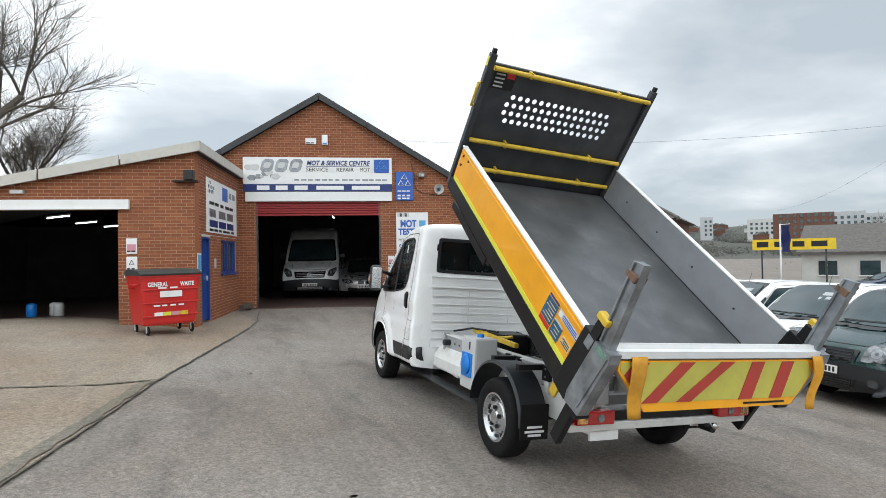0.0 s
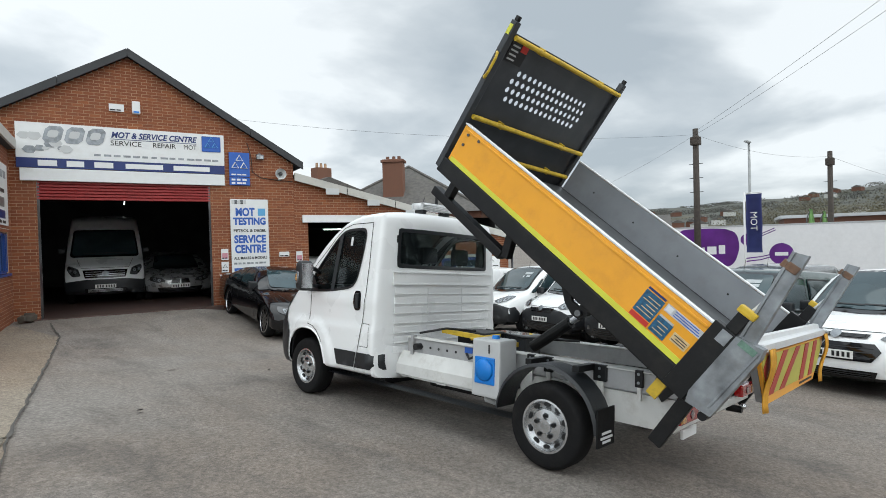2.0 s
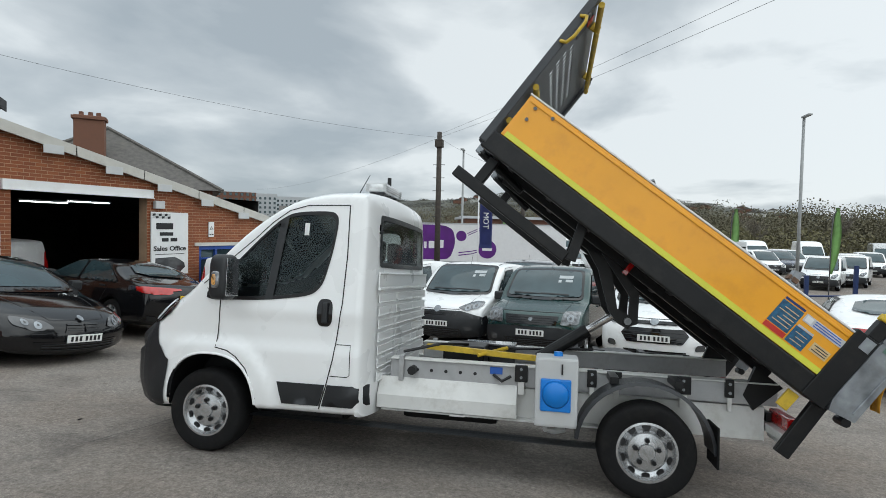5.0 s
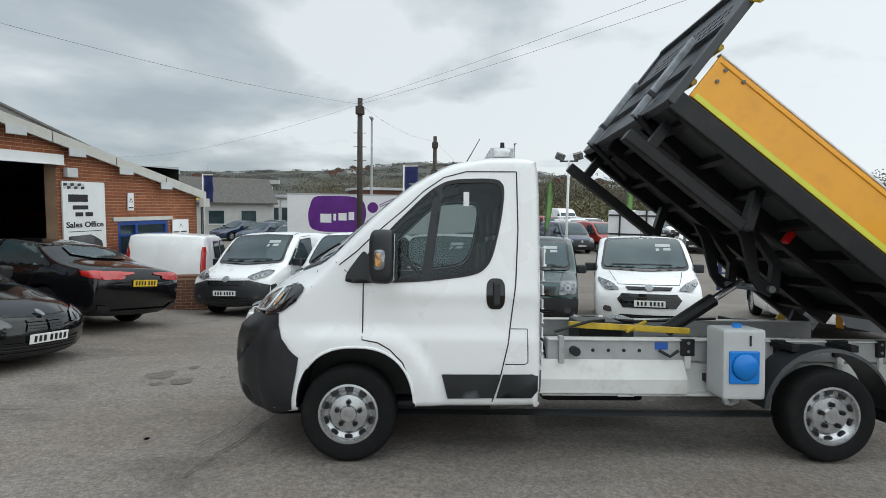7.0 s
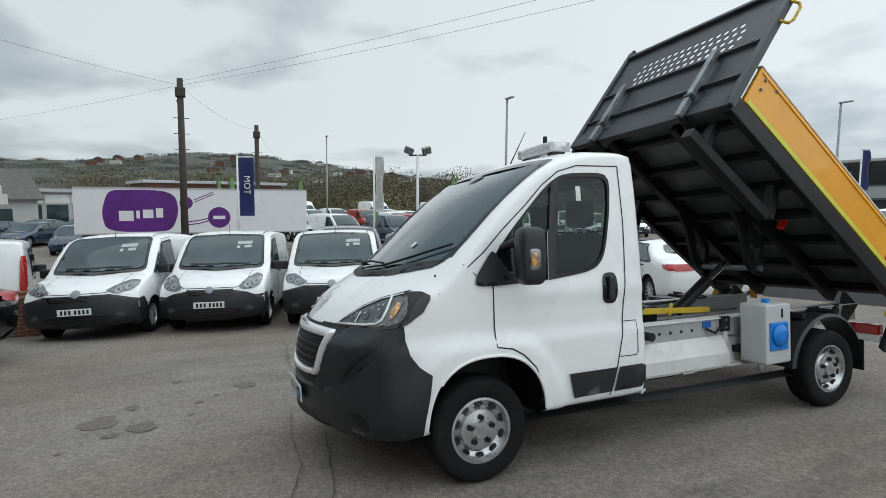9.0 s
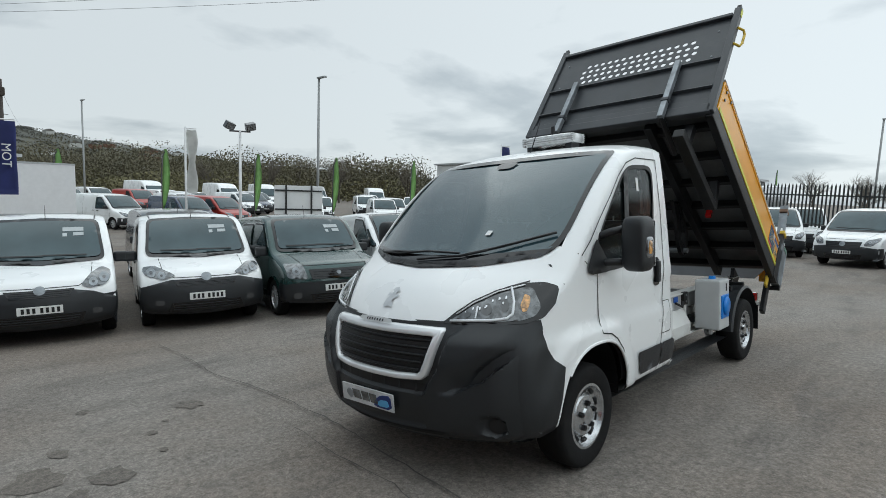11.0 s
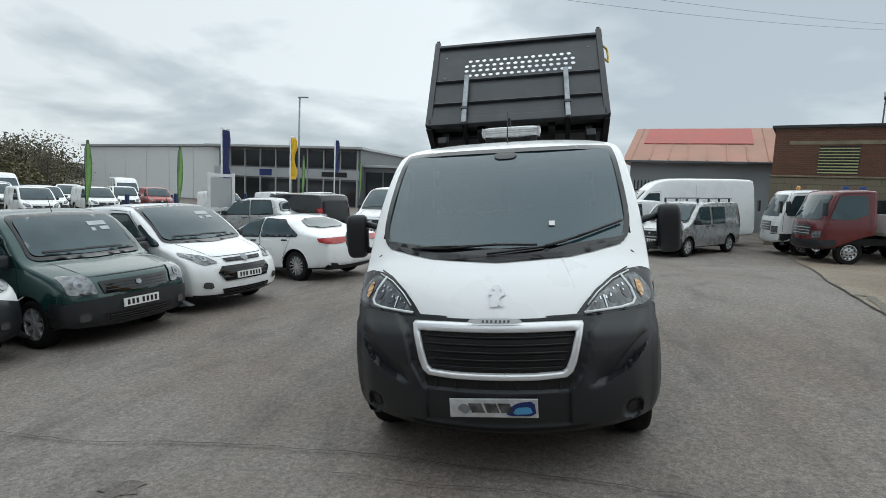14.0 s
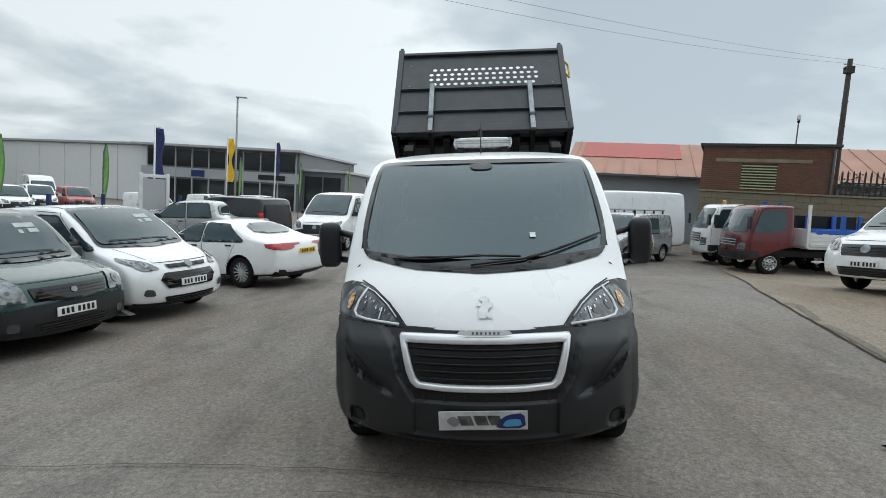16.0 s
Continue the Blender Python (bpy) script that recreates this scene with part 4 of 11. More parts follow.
def heading(x, y, deg, z=None, tilt=True):
    """A pose on the ground whose +y looks along the compass angle deg (from +x, counter-clockwise)."""
    zz = ground_z(x, y) if z is None else z
    m = Matrix.Translation((x, y, zz))
    if tilt:
        f = Vector((math.cos(radians(deg)), math.sin(radians(deg)), 0))
        r = Vector((f.y, -f.x, 0))

        def at(u, v):
            p = Vector((x, y, 0)) + f * u + r * v
            return Vector((p.x, p.y, ground_z(p.x, p.y)))
        fwd = (at(-0.9, 0) - at(-3.6, 0)).normalized()
        right = (at(-2.2, 0.8) - at(-2.2, -0.8)).normalized()
        up = right.cross(fwd).normalized()
        right = fwd.cross(up)
        base = at(-0.9, 0) + fwd * 0.9
        m = Matrix(((right.x, fwd.x, up.x, base.x), (right.y, fwd.y, up.y, base.y), (right.z, fwd.z, up.z, base.z), (0, 0, 0, 1)))
        return m
    return m @ pose(0, 0, 0, 0, 0, deg - 90)


DOBLO = dict(length=4.39, width=1.83, height=1.85, belt=1.05, wheel_r=0.31, axles=(-0.92, -3.67), tumble=0.10, edge=0.085, bow=0.16,
             profile=[(-0.08, 0.24), (0, 0.34), (0.0, 0.62), (-0.05, 0.80), (-0.16, 0.93), (-0.55, 1.06), (-0.92, 1.13), (-1.28, 1.47), (-1.62, 1.74), (-2.0, 1.83), (-2.6, 1.85), (-4.0, 1.80), (-4.28, 1.70), (-4.37, 1.0), (-4.38, 0.45), (-4.25, 0.28), (-2.2, 0.22)],
             side_glass=[[(-1.22, 1.10), (-1.72, 1.62), (-2.24, 1.66), (-2.26, 1.08)], [(-1.02, 1.10), (-1.16, 1.10), (-1.45, 1.40), (-1.42, 1.43)]],
             screen=[(-0.75, 1.17), (0, 1.14), (0.75, 1.17), (0.68, 1.70), (0, 1.725), (-0.68, 1.70)],
             bumper=[(-0.90, 0.26), (0.90, 0.26), (0.90, 0.62), (0.62, 0.74), (0.30, 0.80), (-0.30, 0.80), (-0.62, 0.74), (-0.90, 0.62)],
             bumper_side=[(-0.02, 0.26), (-0.02, 0.66), (-0.45, 0.72), (-0.60, 0.55), (-0.58, 0.26)],
             grille=[[(-0.34, 0.70), (0.34, 0.70), (0.40, 0.80), (-0.40, 0.80)], [(-0.48, 0.34), (0.48, 0.34), (0.52, 0.46), (-0.52, 0.46)]],
             lamps=[[(0.47, 0.83), (0.58, 0.78), (0.78, 0.81), (0.85, 0.90), (0.85, 0.99), (0.74, 1.04), (0.60, 0.97)]], bulbs=((-0.07, -0.045, 0.055), (0.065, 0.0, 0.062)), fog=[[(0.60, 0.42), (0.72, 0.42), (0.72, 0.50), (0.60, 0.50)]],
             badge=(0, 0.79, 0.055), bonnet_seam=[(-0.62, 1.10), (-0.60, 0.92), (-0.45, 0.83), (0.45, 0.83), (0.60, 0.92), (0.62, 1.10)],
             seams=[[(-1.05, 0.40), (-1.16, 1.08), (-1.75, 1.70), (-2.28, 1.74), (-2.30, 0.35)], [(-3.25, 0.45), (-3.25, 1.70)]], handles=[(-2.08, 0.98), (-2.45, 0.98)],
             mirror=(0.92, -1.25, 1.14), plate_z=0.54, wiper=((-0.55, 1.19), (0.02, 1.20)), aerial=-1.75, rear_plate_z=0.9,
             tail_lamps=[[(0.74, 0.85), (0.86, 0.85), (0.84, 1.35), (0.74, 1.35)]])
NEW_DOBLO = dict(DOBLO)
NEW_DOBLO.update(lamps=[[(0.42, 0.86), (0.60, 0.80), (0.86, 0.88), (0.87, 0.98), (0.70, 1.00)]], grille=[[(-0.42, 0.70), (0.42, 0.70), (0.46, 0.78), (-0.46, 0.78)], [(-0.55, 0.32), (0.55, 0.32), (0.50, 0.45), (-0.50, 0.45)]],
                 bumper=[(-0.90, 0.26), (0.90, 0.26), (0.90, 0.70), (0.50, 0.80), (-0.50, 0.80), (-0.90, 0.70)], badge=(0, 0.82, 0.06))
OLD_CONNECT = dict(length=4.30, width=1.80, height=1.82, belt=1.05, wheel_r=0.32, axles=(-0.86, -3.53), tumble=0.11, edge=0.075, bow=0.13,
                   profile=[(-0.06, 0.24), (0, 0.32), (0.0, 0.66), (-0.06, 0.84), (-0.14, 0.92), (-0.55, 1.04), (-0.90, 1.12), (-1.20, 1.43), (-1.48, 1.68), (-1.80, 1.79), (-2.3, 1.82), (-4.1, 1.80), (-4.25, 1.72), (-4.30, 1.0), (-4.30, 0.42), (-4.2, 0.28), (-2.2, 0.24)],
                   side_glass=[[(-1.10, 1.08), (-1.58, 1.60), (-2.12, 1.62), (-2.14, 1.06)], [(-2.32, 1.08), (-2.30, 1.60), (-3.10, 1.60), (-3.10, 1.08)]],
                   screen=[(-0.74, 1.16), (0, 1.14), (0.74, 1.16), (0.67, 1.66), (0, 1.68), (-0.67, 1.66)],
                   bumper=[(-0.88, 0.26), (0.88, 0.26), (0.88, 0.60), (0.5, 0.63), (-0.5, 0.63), (-0.88, 0.60)], bumper_side=[(-0.02, 0.26), (-0.02, 0.60), (-0.45, 0.62), (-0.50, 0.26)],
                   grille=[[(-0.46, 0.67), (0.46, 0.67), (0.50, 0.83), (-0.50, 0.83)], [(-0.45, 0.30), (0.45, 0.30), (0.50, 0.42), (-0.50, 0.42)]],
                   lamps=[[(0.53, 0.68), (0.84, 0.70), (0.86, 0.93), (0.58, 0.92)]], bulbs=((0.0, 0.0, 0.062),), fog=[[(0.64, 0.36), (0.76, 0.36), (0.76, 0.46), (0.64, 0.46)]], badge=(0, 0.76, 0.034),
                   bonnet_seam=[(-0.64, 1.08), (-0.56, 0.90), (0.56, 0.90), (0.64, 1.08)],
                   seams=[[(-1.0, 0.40), (-1.06, 1.06), (-1.58, 1.66), (-2.18, 1.70), (-2.20, 0.36)], [(-3.15, 0.45), (-3.15, 1.68)]], handles=[(-1.98, 0.98), (-2.35, 0.98)], mirror=(0.90, -1.20, 1.13), plate_z=0.52,
                   wiper=((-0.5, 1.19), (0.05, 1.20)), aerial=-1.7, rear_plate_z=0.9, tail_lamps=[[(0.74, 0.8), (0.86, 0.8), (0.84, 1.5), (0.76, 1.5)]])
NEW_CONNECT = dict(length=4.42, width=1.84, height=1.84, belt=1.08, wheel_r=0.32, axles=(-0.95, -3.62), tumble=0.12, edge=0.095, bow=0.23,
                   profile=[(-0.12, 0.22), (-0.02, 0.30), (0.0, 0.55), (-0.05, 0.76), (-0.20, 0.93), (-0.60, 1.06), (-0.98, 1.15), (-1.40, 1.50), (-1.80, 1.76), (-2.2, 1.83), (-2.8, 1.84), (-4.1, 1.80), (-4.32, 1.70), (-4.41, 1.0), (-4.40, 0.42), (-4.25, 0.28), (-2.2, 0.22)],
                   side_glass=[[(-1.30, 1.14), (-1.86, 1.64), (-2.34, 1.66), (-2.36, 1.10)], [(-1.05, 1.13), (-1.22, 1.13), (-1.55, 1.42), (-1.50, 1.45)]],
                   screen=[(-0.77, 1.19), (0, 1.16), (0.77, 1.19), (0.68, 1.72), (0, 1.745), (-0.68, 1.72)],
                   grille=[[(-0.44, 0.50), (0.44, 0.50), (0.54, 0.64), (0.46, 0.74), (-0.46, 0.74), (-0.54, 0.64)], [(-0.36, 0.80), (0.36, 0.80), (0.40, 0.86), (-0.40, 0.86)], [(-0.46, 0.28), (0.46, 0.28), (0.50, 0.38), (-0.50, 0.38)]],
                   lamps=[[(0.48, 0.80), (0.72, 0.78), (0.88, 0.94), (0.86, 1.00), (0.62, 0.92)]], fog=[[(0.62, 0.40), (0.78, 0.42), (0.76, 0.52), (0.64, 0.50)]], badge=(0, 0.84, 0.055),
                   bonnet_seam=[(-0.66, 1.12), (-0.52, 0.90), (0.52, 0.90), (0.66, 1.12)],
                   seams=[[(-1.1, 0.40), (-1.24, 1.10), (-1.86, 1.70), (-2.38, 1.74), (-2.40, 0.36)], [(-3.30, 0.45), (-3.30, 1.70)]], handles=[(-2.2, 1.0), (-2.58, 1.0)], mirror=(0.92, -1.35, 1.18), plate_z=0.58,
                   wiper=((-0.5, 1.22), (0.05, 1.23)), aerial=-1.95, rear_plate_z=0.9, tail_lamps=[[(0.76, 0.8), (0.88, 0.8), (0.84, 1.5), (0.76, 1.5)]])
CITAN = dict(NEW_DOBLO)
CITAN.update(grille=[[(-0.42, 0.66), (0.42, 0.66), (0.48, 0.80), (-0.48, 0.80)], [(-0.5, 0.32), (0.5, 0.32), (0.5, 0.44), (-0.5, 0.44)]], bright=True, rub_strip=[0.62])
BIG_VAN = dict(length=5.9, width=2.0, height=2.70, belt=1.30, wheel_r=0.345, axles=(-1.0, -4.66), tumble=0.12, edge=0.10, bow=0.18,
               profile=[(-0.08, 0.26), (0, 0.36), (0.0, 0.72), (-0.06, 0.95), (-0.20, 1.10), (-0.62, 1.25), (-0.95, 1.36), (-1.35, 1.85), (-1.72, 2.25), (-2.05, 2.55), (-2.5, 2.68), (-3.2, 2.70), (-5.6, 2.68), (-5.82, 2.58), (-5.9, 1.2), (-5.9, 0.55), (-5.7, 0.40), (-3, 0.30)],
               side_glass=[[(-1.15, 1.36), (-1.80, 2.04), (-2.20, 2.06), (-2.22, 1.32)]], screen=[(-0.85, 1.40), (0.85, 1.40), (0.77, 2.14), (-0.77, 2.14)],
               bumper=[(-0.98, 0.28), (0.98, 0.28), (0.98, 0.66), (0.5, 0.72), (-0.5, 0.72), (-0.98, 0.66)], bumper_side=[(-0.02, 0.28), (-0.02, 0.68), (-0.5, 0.68), (-0.56, 0.28)],
               grille=[[(-0.50, 0.76), (0.50, 0.76), (0.56, 0.98), (-0.56, 0.98)], [(-0.5, 0.34), (0.5, 0.34), (0.5, 0.46), (-0.5, 0.46)]], bright=True, lamps=[[(0.60, 0.82), (0.80, 0.80), (0.94, 1.00), (0.92, 1.12), (0.66, 1.02)]], badge=(0, 0.88, 0.075),
               bonnet_seam=[(-0.72, 1.30), (-0.60, 1.05), (0.60, 1.05), (0.72, 1.30)], seams=[[(-1.1, 0.45), (-1.14, 1.32), (-1.85, 2.12), (-2.26, 2.15), (-2.28, 0.42)], [(-3.6, 0.5), (-3.6, 2.4)]],
               handles=[(-2.1, 1.15), (-2.42, 1.15)], mirror=(1.02, -1.45, 1.55), plate_z=0.52, wiper=((-0.6, 1.44), (0.0, 1.46)), rear_plate_z=0.9, tail_lamps=[[(0.84, 0.9), (0.96, 0.9), (0.95, 1.35), (0.84, 1.35)]])
MID_VAN = dict(BIG_VAN)
MID_VAN.update(bright=False, length=5.0, height=1.97, belt=1.10, axles=(-0.95, -4.0), wheel_r=0.33, width=1.95,
               profile=[(-0.10, 0.24), (0, 0.34), (0.0, 0.66), (-0.06, 0.86), (-0.22, 1.00), (-0.62, 1.10), (-0.95, 1.18), (-1.40, 1.58), (-1.80, 1.86), (-2.2, 1.95), (-2.8, 1.97), (-4.7, 1.94), (-4.92, 1.84), (-5.0, 1.0), (-5.0, 0.5), (-4.85, 0.34), (-2.5, 0.26)],
               side_glass=[[(-1.28, 1.18), (-1.90, 1.74), (-2.35, 1.76), (-2.37, 1.14)]], screen=[(-0.83, 1.22), (0.83, 1.22), (0.73, 1.82), (-0.73, 1.82)],
               grille=[[(-0.46, 0.66), (0.46, 0.66), (0.52, 0.86), (-0.52, 0.86)], [(-0.5, 0.32), (0.5, 0.32), (0.54, 0.46), (-0.54, 0.46)]], lamps=[[(0.56, 0.76), (0.76, 0.74), (0.93, 0.92), (0.90, 1.02), (0.62, 0.92)]],
               badge=(0, 0.78, 0.07), bonnet_seam=[(-0.70, 1.14), (-0.56, 0.94), (0.56, 0.94), (0.70, 1.14)], seams=[[(-1.1, 0.42), (-1.2, 1.14), (-1.92, 1.82), (-2.4, 1.84), (-2.42, 0.4)], [(-3.5, 0.45), (-3.5, 1.8)]],
               handles=[(-2.2, 1.02), (-2.58, 1.02)], mirror=(0.98, -1.40, 1.25), plate_z=0.52, wiper=((-0.55, 1.26), (0.02, 1.27)))
PICKUP = dict(MID_VAN)
PICKUP.update(length=5.3, width=1.86, height=1.80, belt=1.12, axles=(-0.95, -4.15), wheel_r=0.38, tumble=0.20, edge=0.09, bow=0.16,
              profile=[(-0.10, 0.36), (0.0, 0.45), (0.0, 0.86), (-0.08, 1.0), (-1.10, 1.12), (-1.55, 1.15), (-2.15, 1.62), (-2.50, 1.77), (-3.25, 1.80), (-3.72, 1.74), (-3.86, 1.20), (-5.20, 1.18), (-5.30, 1.10), (-5.30, 0.58), (-5.12, 0.46), (-2.5, 0.36)],
              side_glass=[[(-1.80, 1.18), (-2.26, 1.60), (-2.72, 1.66), (-2.74, 1.18)], [(-2.82, 1.18), (-2.80, 1.66), (-3.50, 1.66), (-3.62, 1.20)]], screen=[(-0.72, 1.20), (0.72, 1.20), (0.60, 1.68), (-0.60, 1.68)], back_glass=[(-0.62, 1.28), (0.62, 1.28), (0.56, 1.64), (-0.56, 1.64)],
              seams=[[(-1.60, 0.50), (-1.66, 1.14), (-2.76, 1.16), (-2.78, 0.48)], [(-2.78, 0.48), (-2.78, 1.16), (-3.72, 1.16), (-3.70, 0.62)]], handles=[(-2.60, 1.05), (-3.55, 1.05)], mirror=(0.90, -1.85, 1.22), tail_lamps=[[(0.74, 0.74), (0.87, 0.74), (0.87, 1.02), (0.74, 1.02)]])


def taller(spec, f):
    """The same table with every height stretched."""
    d = dict(spec)
    d["belt"], d["height"] = spec["belt"] * f, spec["height"] * f
    for k in ("profile", "screen", "bumper", "bumper_side", "bonnet_seam", "handles", "wiper"):
        d[k] = [(a, b * f) for a, b in spec[k]]
    for k in ("side_glass", "grille", "lamps", "seams", "tail_lamps"):
        d[k] = [[(a, b * f) for a, b in poly] for poly in spec[k]]
    d["badge"] = (0, spec["badge"][1] * f, spec["badge"][2])
    d["mirror"] = (spec["mirror"][0], spec["mirror"][1], spec["mirror"][2] * f)
    d["plate_z"] = spec["plate_z"] * f
    return d


COUPE = dict(length=4.85, width=1.86, height=1.36, belt=0.92, wheel_r=0.335, axles=(-0.88, -3.66), tumble=0.30, edge=0.12, bow=0.26,
             profile=[(-0.10, 0.16), (0.0, 0.24), (0.0, 0.46), (-0.06, 0.62), (-0.35, 0.76), (-1.0, 0.88), (-1.42, 0.93), (-1.85, 1.16), (-2.30, 1.33), (-2.75, 1.36), (-3.35, 1.28), (-3.95, 1.06), (-4.50, 0.99), (-4.76, 0.93), (-4.84, 0.70), (-4.80, 0.35), (-4.6, 0.22), (-2.4, 0.15)],
             side_glass=[[(-1.72, 0.94), (-2.30, 1.24), (-2.72, 1.27), (-2.78, 0.95)], [(-2.84, 0.95), (-2.78, 1.27), (-3.25, 1.21), (-3.62, 0.98)]], screen=[(-0.64, 0.96), (0.64, 0.96), (0.52, 1.29), (-0.52, 1.29)], back_glass=[(-0.60, 1.05), (0.60, 1.05), (0.50, 1.25), (-0.50, 1.25)],
             grille=[[(-0.26, 0.50), (-0.02, 0.50), (-0.02, 0.62), (-0.22, 0.63)], [(0.02, 0.50), (0.26, 0.50), (0.22, 0.63), (0.02, 0.62)], [(-0.55, 0.24), (0.55, 0.24), (0.62, 0.38), (-0.62, 0.38)]],
             lamps=[[(0.38, 0.56), (0.60, 0.52), (0.82, 0.60), (0.80, 0.70), (0.48, 0.65)]], badge=(0, 0.67, 0.03), lamp_mat="lamp_dark", bonnet_seam=[(-0.62, 0.90), (-0.40, 0.66), (0.40, 0.66), (0.62, 0.90)],
             seams=[[(-1.50, 0.30), (-1.55, 0.90), (-2.78, 0.95), (-2.86, 0.30)]], handles=[(-2.62, 0.80)], mirror=(0.86, -1.72, 0.98), plate_z=0.42, rear_plate_z=0.72,
             tail_lamps=[[(0.46, 0.76), (0.84, 0.74), (0.82, 0.88), (0.46, 0.88)]], side_tail=[[(-4.80, 0.76), (-4.80, 0.88), (-4.5, 0.88), (-4.55, 0.78)]], mirror_mat=None,
             rear_bumper=[(-0.78, 0.24), (0.78, 0.24), (0.86, 0.46), (0.70, 0.44), (0.60, 0.36), (-0.60, 0.36), (-0.70, 0.44), (-0.86, 0.46)])
SALOON = dict(COUPE)
SALOON.update(length=4.94, width=1.87, height=1.47, belt=0.98, axles=(-0.88, -3.86), wheel_r=0.34, tumble=0.27,
              profile=[(-0.10, 0.18), (0.0, 0.26), (0.0, 0.52), (-0.06, 0.68), (-0.35, 0.80), (-1.0, 0.92), (-1.45, 0.98), (-1.95, 1.24), (-2.40, 1.43), (-2.95, 1.47), (-3.55, 1.40), (-4.10, 1.16), (-4.60, 1.08), (-4.86, 1.02), (-4.93, 0.78), (-4.90, 0.38), (-4.7, 0.24), (-2.4, 0.17)],
              side_glass=[[(-1.78, 1.0), (-2.38, 1.33), (-2.72, 1.37), (-2.74, 1.0)], [(-2.82, 1.0), (-2.80, 1.37), (-3.40, 1.34), (-3.95, 1.05), (-3.9, 1.01)]], back_glass=[(-0.60, 1.16), (0.60, 1.16), (0.48, 1.37), (-0.48, 1.37)],
              seams=[[(-1.50, 0.34), (-1.55, 0.96), (-2.76, 1.0), (-2.78, 0.34)], [(-2.78, 0.34), (-2.78, 1.0), (-3.75, 1.0), (-3.45, 0.45)]], handles=[(-2.55, 0.90), (-3.55, 0.92)], mirror=(0.87, -1.80, 1.03), rear_plate_z=0.80,
              tail_lamps=[[(0.40, 0.86), (0.86, 0.84), (0.84, 0.98), (0.42, 0.96)]], side_tail=[[(-4.88, 0.85), (-4.88, 0.98), (-4.55, 0.97), (-4.6, 0.90)]])


# ---- ground sheet, concrete apron, cracks ----
def spaced(lo, hi, near0, near1, fine, coarse):
    out, v = [], lo
    while v < hi:
        out.append(v)
        away = max(near0 - v, v - near1, 0)
        v += fine + (coarse - fine) * min(1, away / 120) if away > 0 else fine
    return out + [hi]


gx = spaced(-700, 900, -14, 34, 0.8, 60)
gy = spaced(-700, 700, -34, 22, 0.8, 60)
bm = bmesh.new()
rows = [[bm.verts.new((x, y, ground_z(x, y) + 0.012 * noise.noise((x * 0.5, y * 0.5, 0)) * (abs(x) < 60))) for x in gx] for y in gy]
for r0, r1 in zip(rows, rows[1:]):
    for k in range(len(gx) - 1):
        bm.faces.new((r0[k], r0[k + 1], r1[k + 1], r1[k]))
ground = part("ground", bm, M["asphalt"], smooth=True)
tagged(ground, "worn grey tarmac yard falling gently towards the road", "ground", kind="structure")

EDGE = [(-8.4, -12.7), (-7.4, -8.85), (-6.2, -5.8), (-5.21, -3.2), (-4.83, -1.7), (-4.61, -0.68), (-4.33, 0.6), (-4.15, 1.5), (-3.79, 3.43), (-3.14, 6.09), (-2.15, 10.11), (-1.95, 12.0)]
bm = bmesh.new()
lft = [(-16.0, y) for _, y in EDGE]
apron_outline = EDGE[:-1] + [(-2.6, 12.3), (-9.0, 14.0), (-22, 14), (-22, -12.7)]
sheet(bm, refine(apron_outline, 0.6), lambda x, y: (x, y, ground_z(x, y) + 0.016 + 0.010 * noise.noise((x * 0.5, y * 0.5, 0))), (), 0.6)
bmesh.ops.recalc_face_normals(bm, faces=bm.faces[:])
if sum(f.normal.z for f in bm.faces) < 0:
    bmesh.ops.reverse_faces(bm, faces=bm.faces[:])
apron = part("concrete_apron", bm, M["concrete"], smooth=True)
tagged(apron, "stained buff concrete apron in front of the workshops", "pavement", kind="structure")


def crack(name, pts, width, seed, mat_=None, label="", lift=0.022):
    """A wandering joint or crack on the ground."""
    rnd = random.Random(seed)
    line = []
    for a, b in zip(pts, pts[1:]):
        n = max(1, int(math.dist(a, b) / 0.12))
        for i in range(n):
            t = i / n
            line.append((a[0] + (b[0] - a[0]) * t + rnd.uniform(-0.012, 0.012), a[1] + (b[1] - a[1]) * t + rnd.uniform(-0.012, 0.012)))
    line.append(pts[-1])
    bm = bmesh.new()
    prev = None
    for i, p in enumerate(line):
        a, b = line[max(0, i - 1)], line[min(len(line) - 1, i + 1)]
        ln = math.dist(a, b) or 1
        w = width * (rnd.uniform(0.35, 1.2) if width < 0.1 else rnd.uniform(0.86, 1.06)) / 2
        nx, ny = -(b[1] - a[1]) / ln * w, (b[0] - a[0]) / ln * w
        pair = [bm.verts.new((p[0] + s * nx, p[1] + s * ny, ground_z(p[0], p[1]) + lift + 0.010 * noise.noise((p[0] * 0.5, p[1] * 0.5, 0)))) for s in (-1, 1)]
        if prev:
            bm.faces.new((prev[0], pair[0], pair[1], prev[1]))
        prev = pair
    ob = part(name, bm, mat_ or M["crack"])
    return tagged(ob, label or "thin dark crack running across the tarmac", "crack", kind="structure")


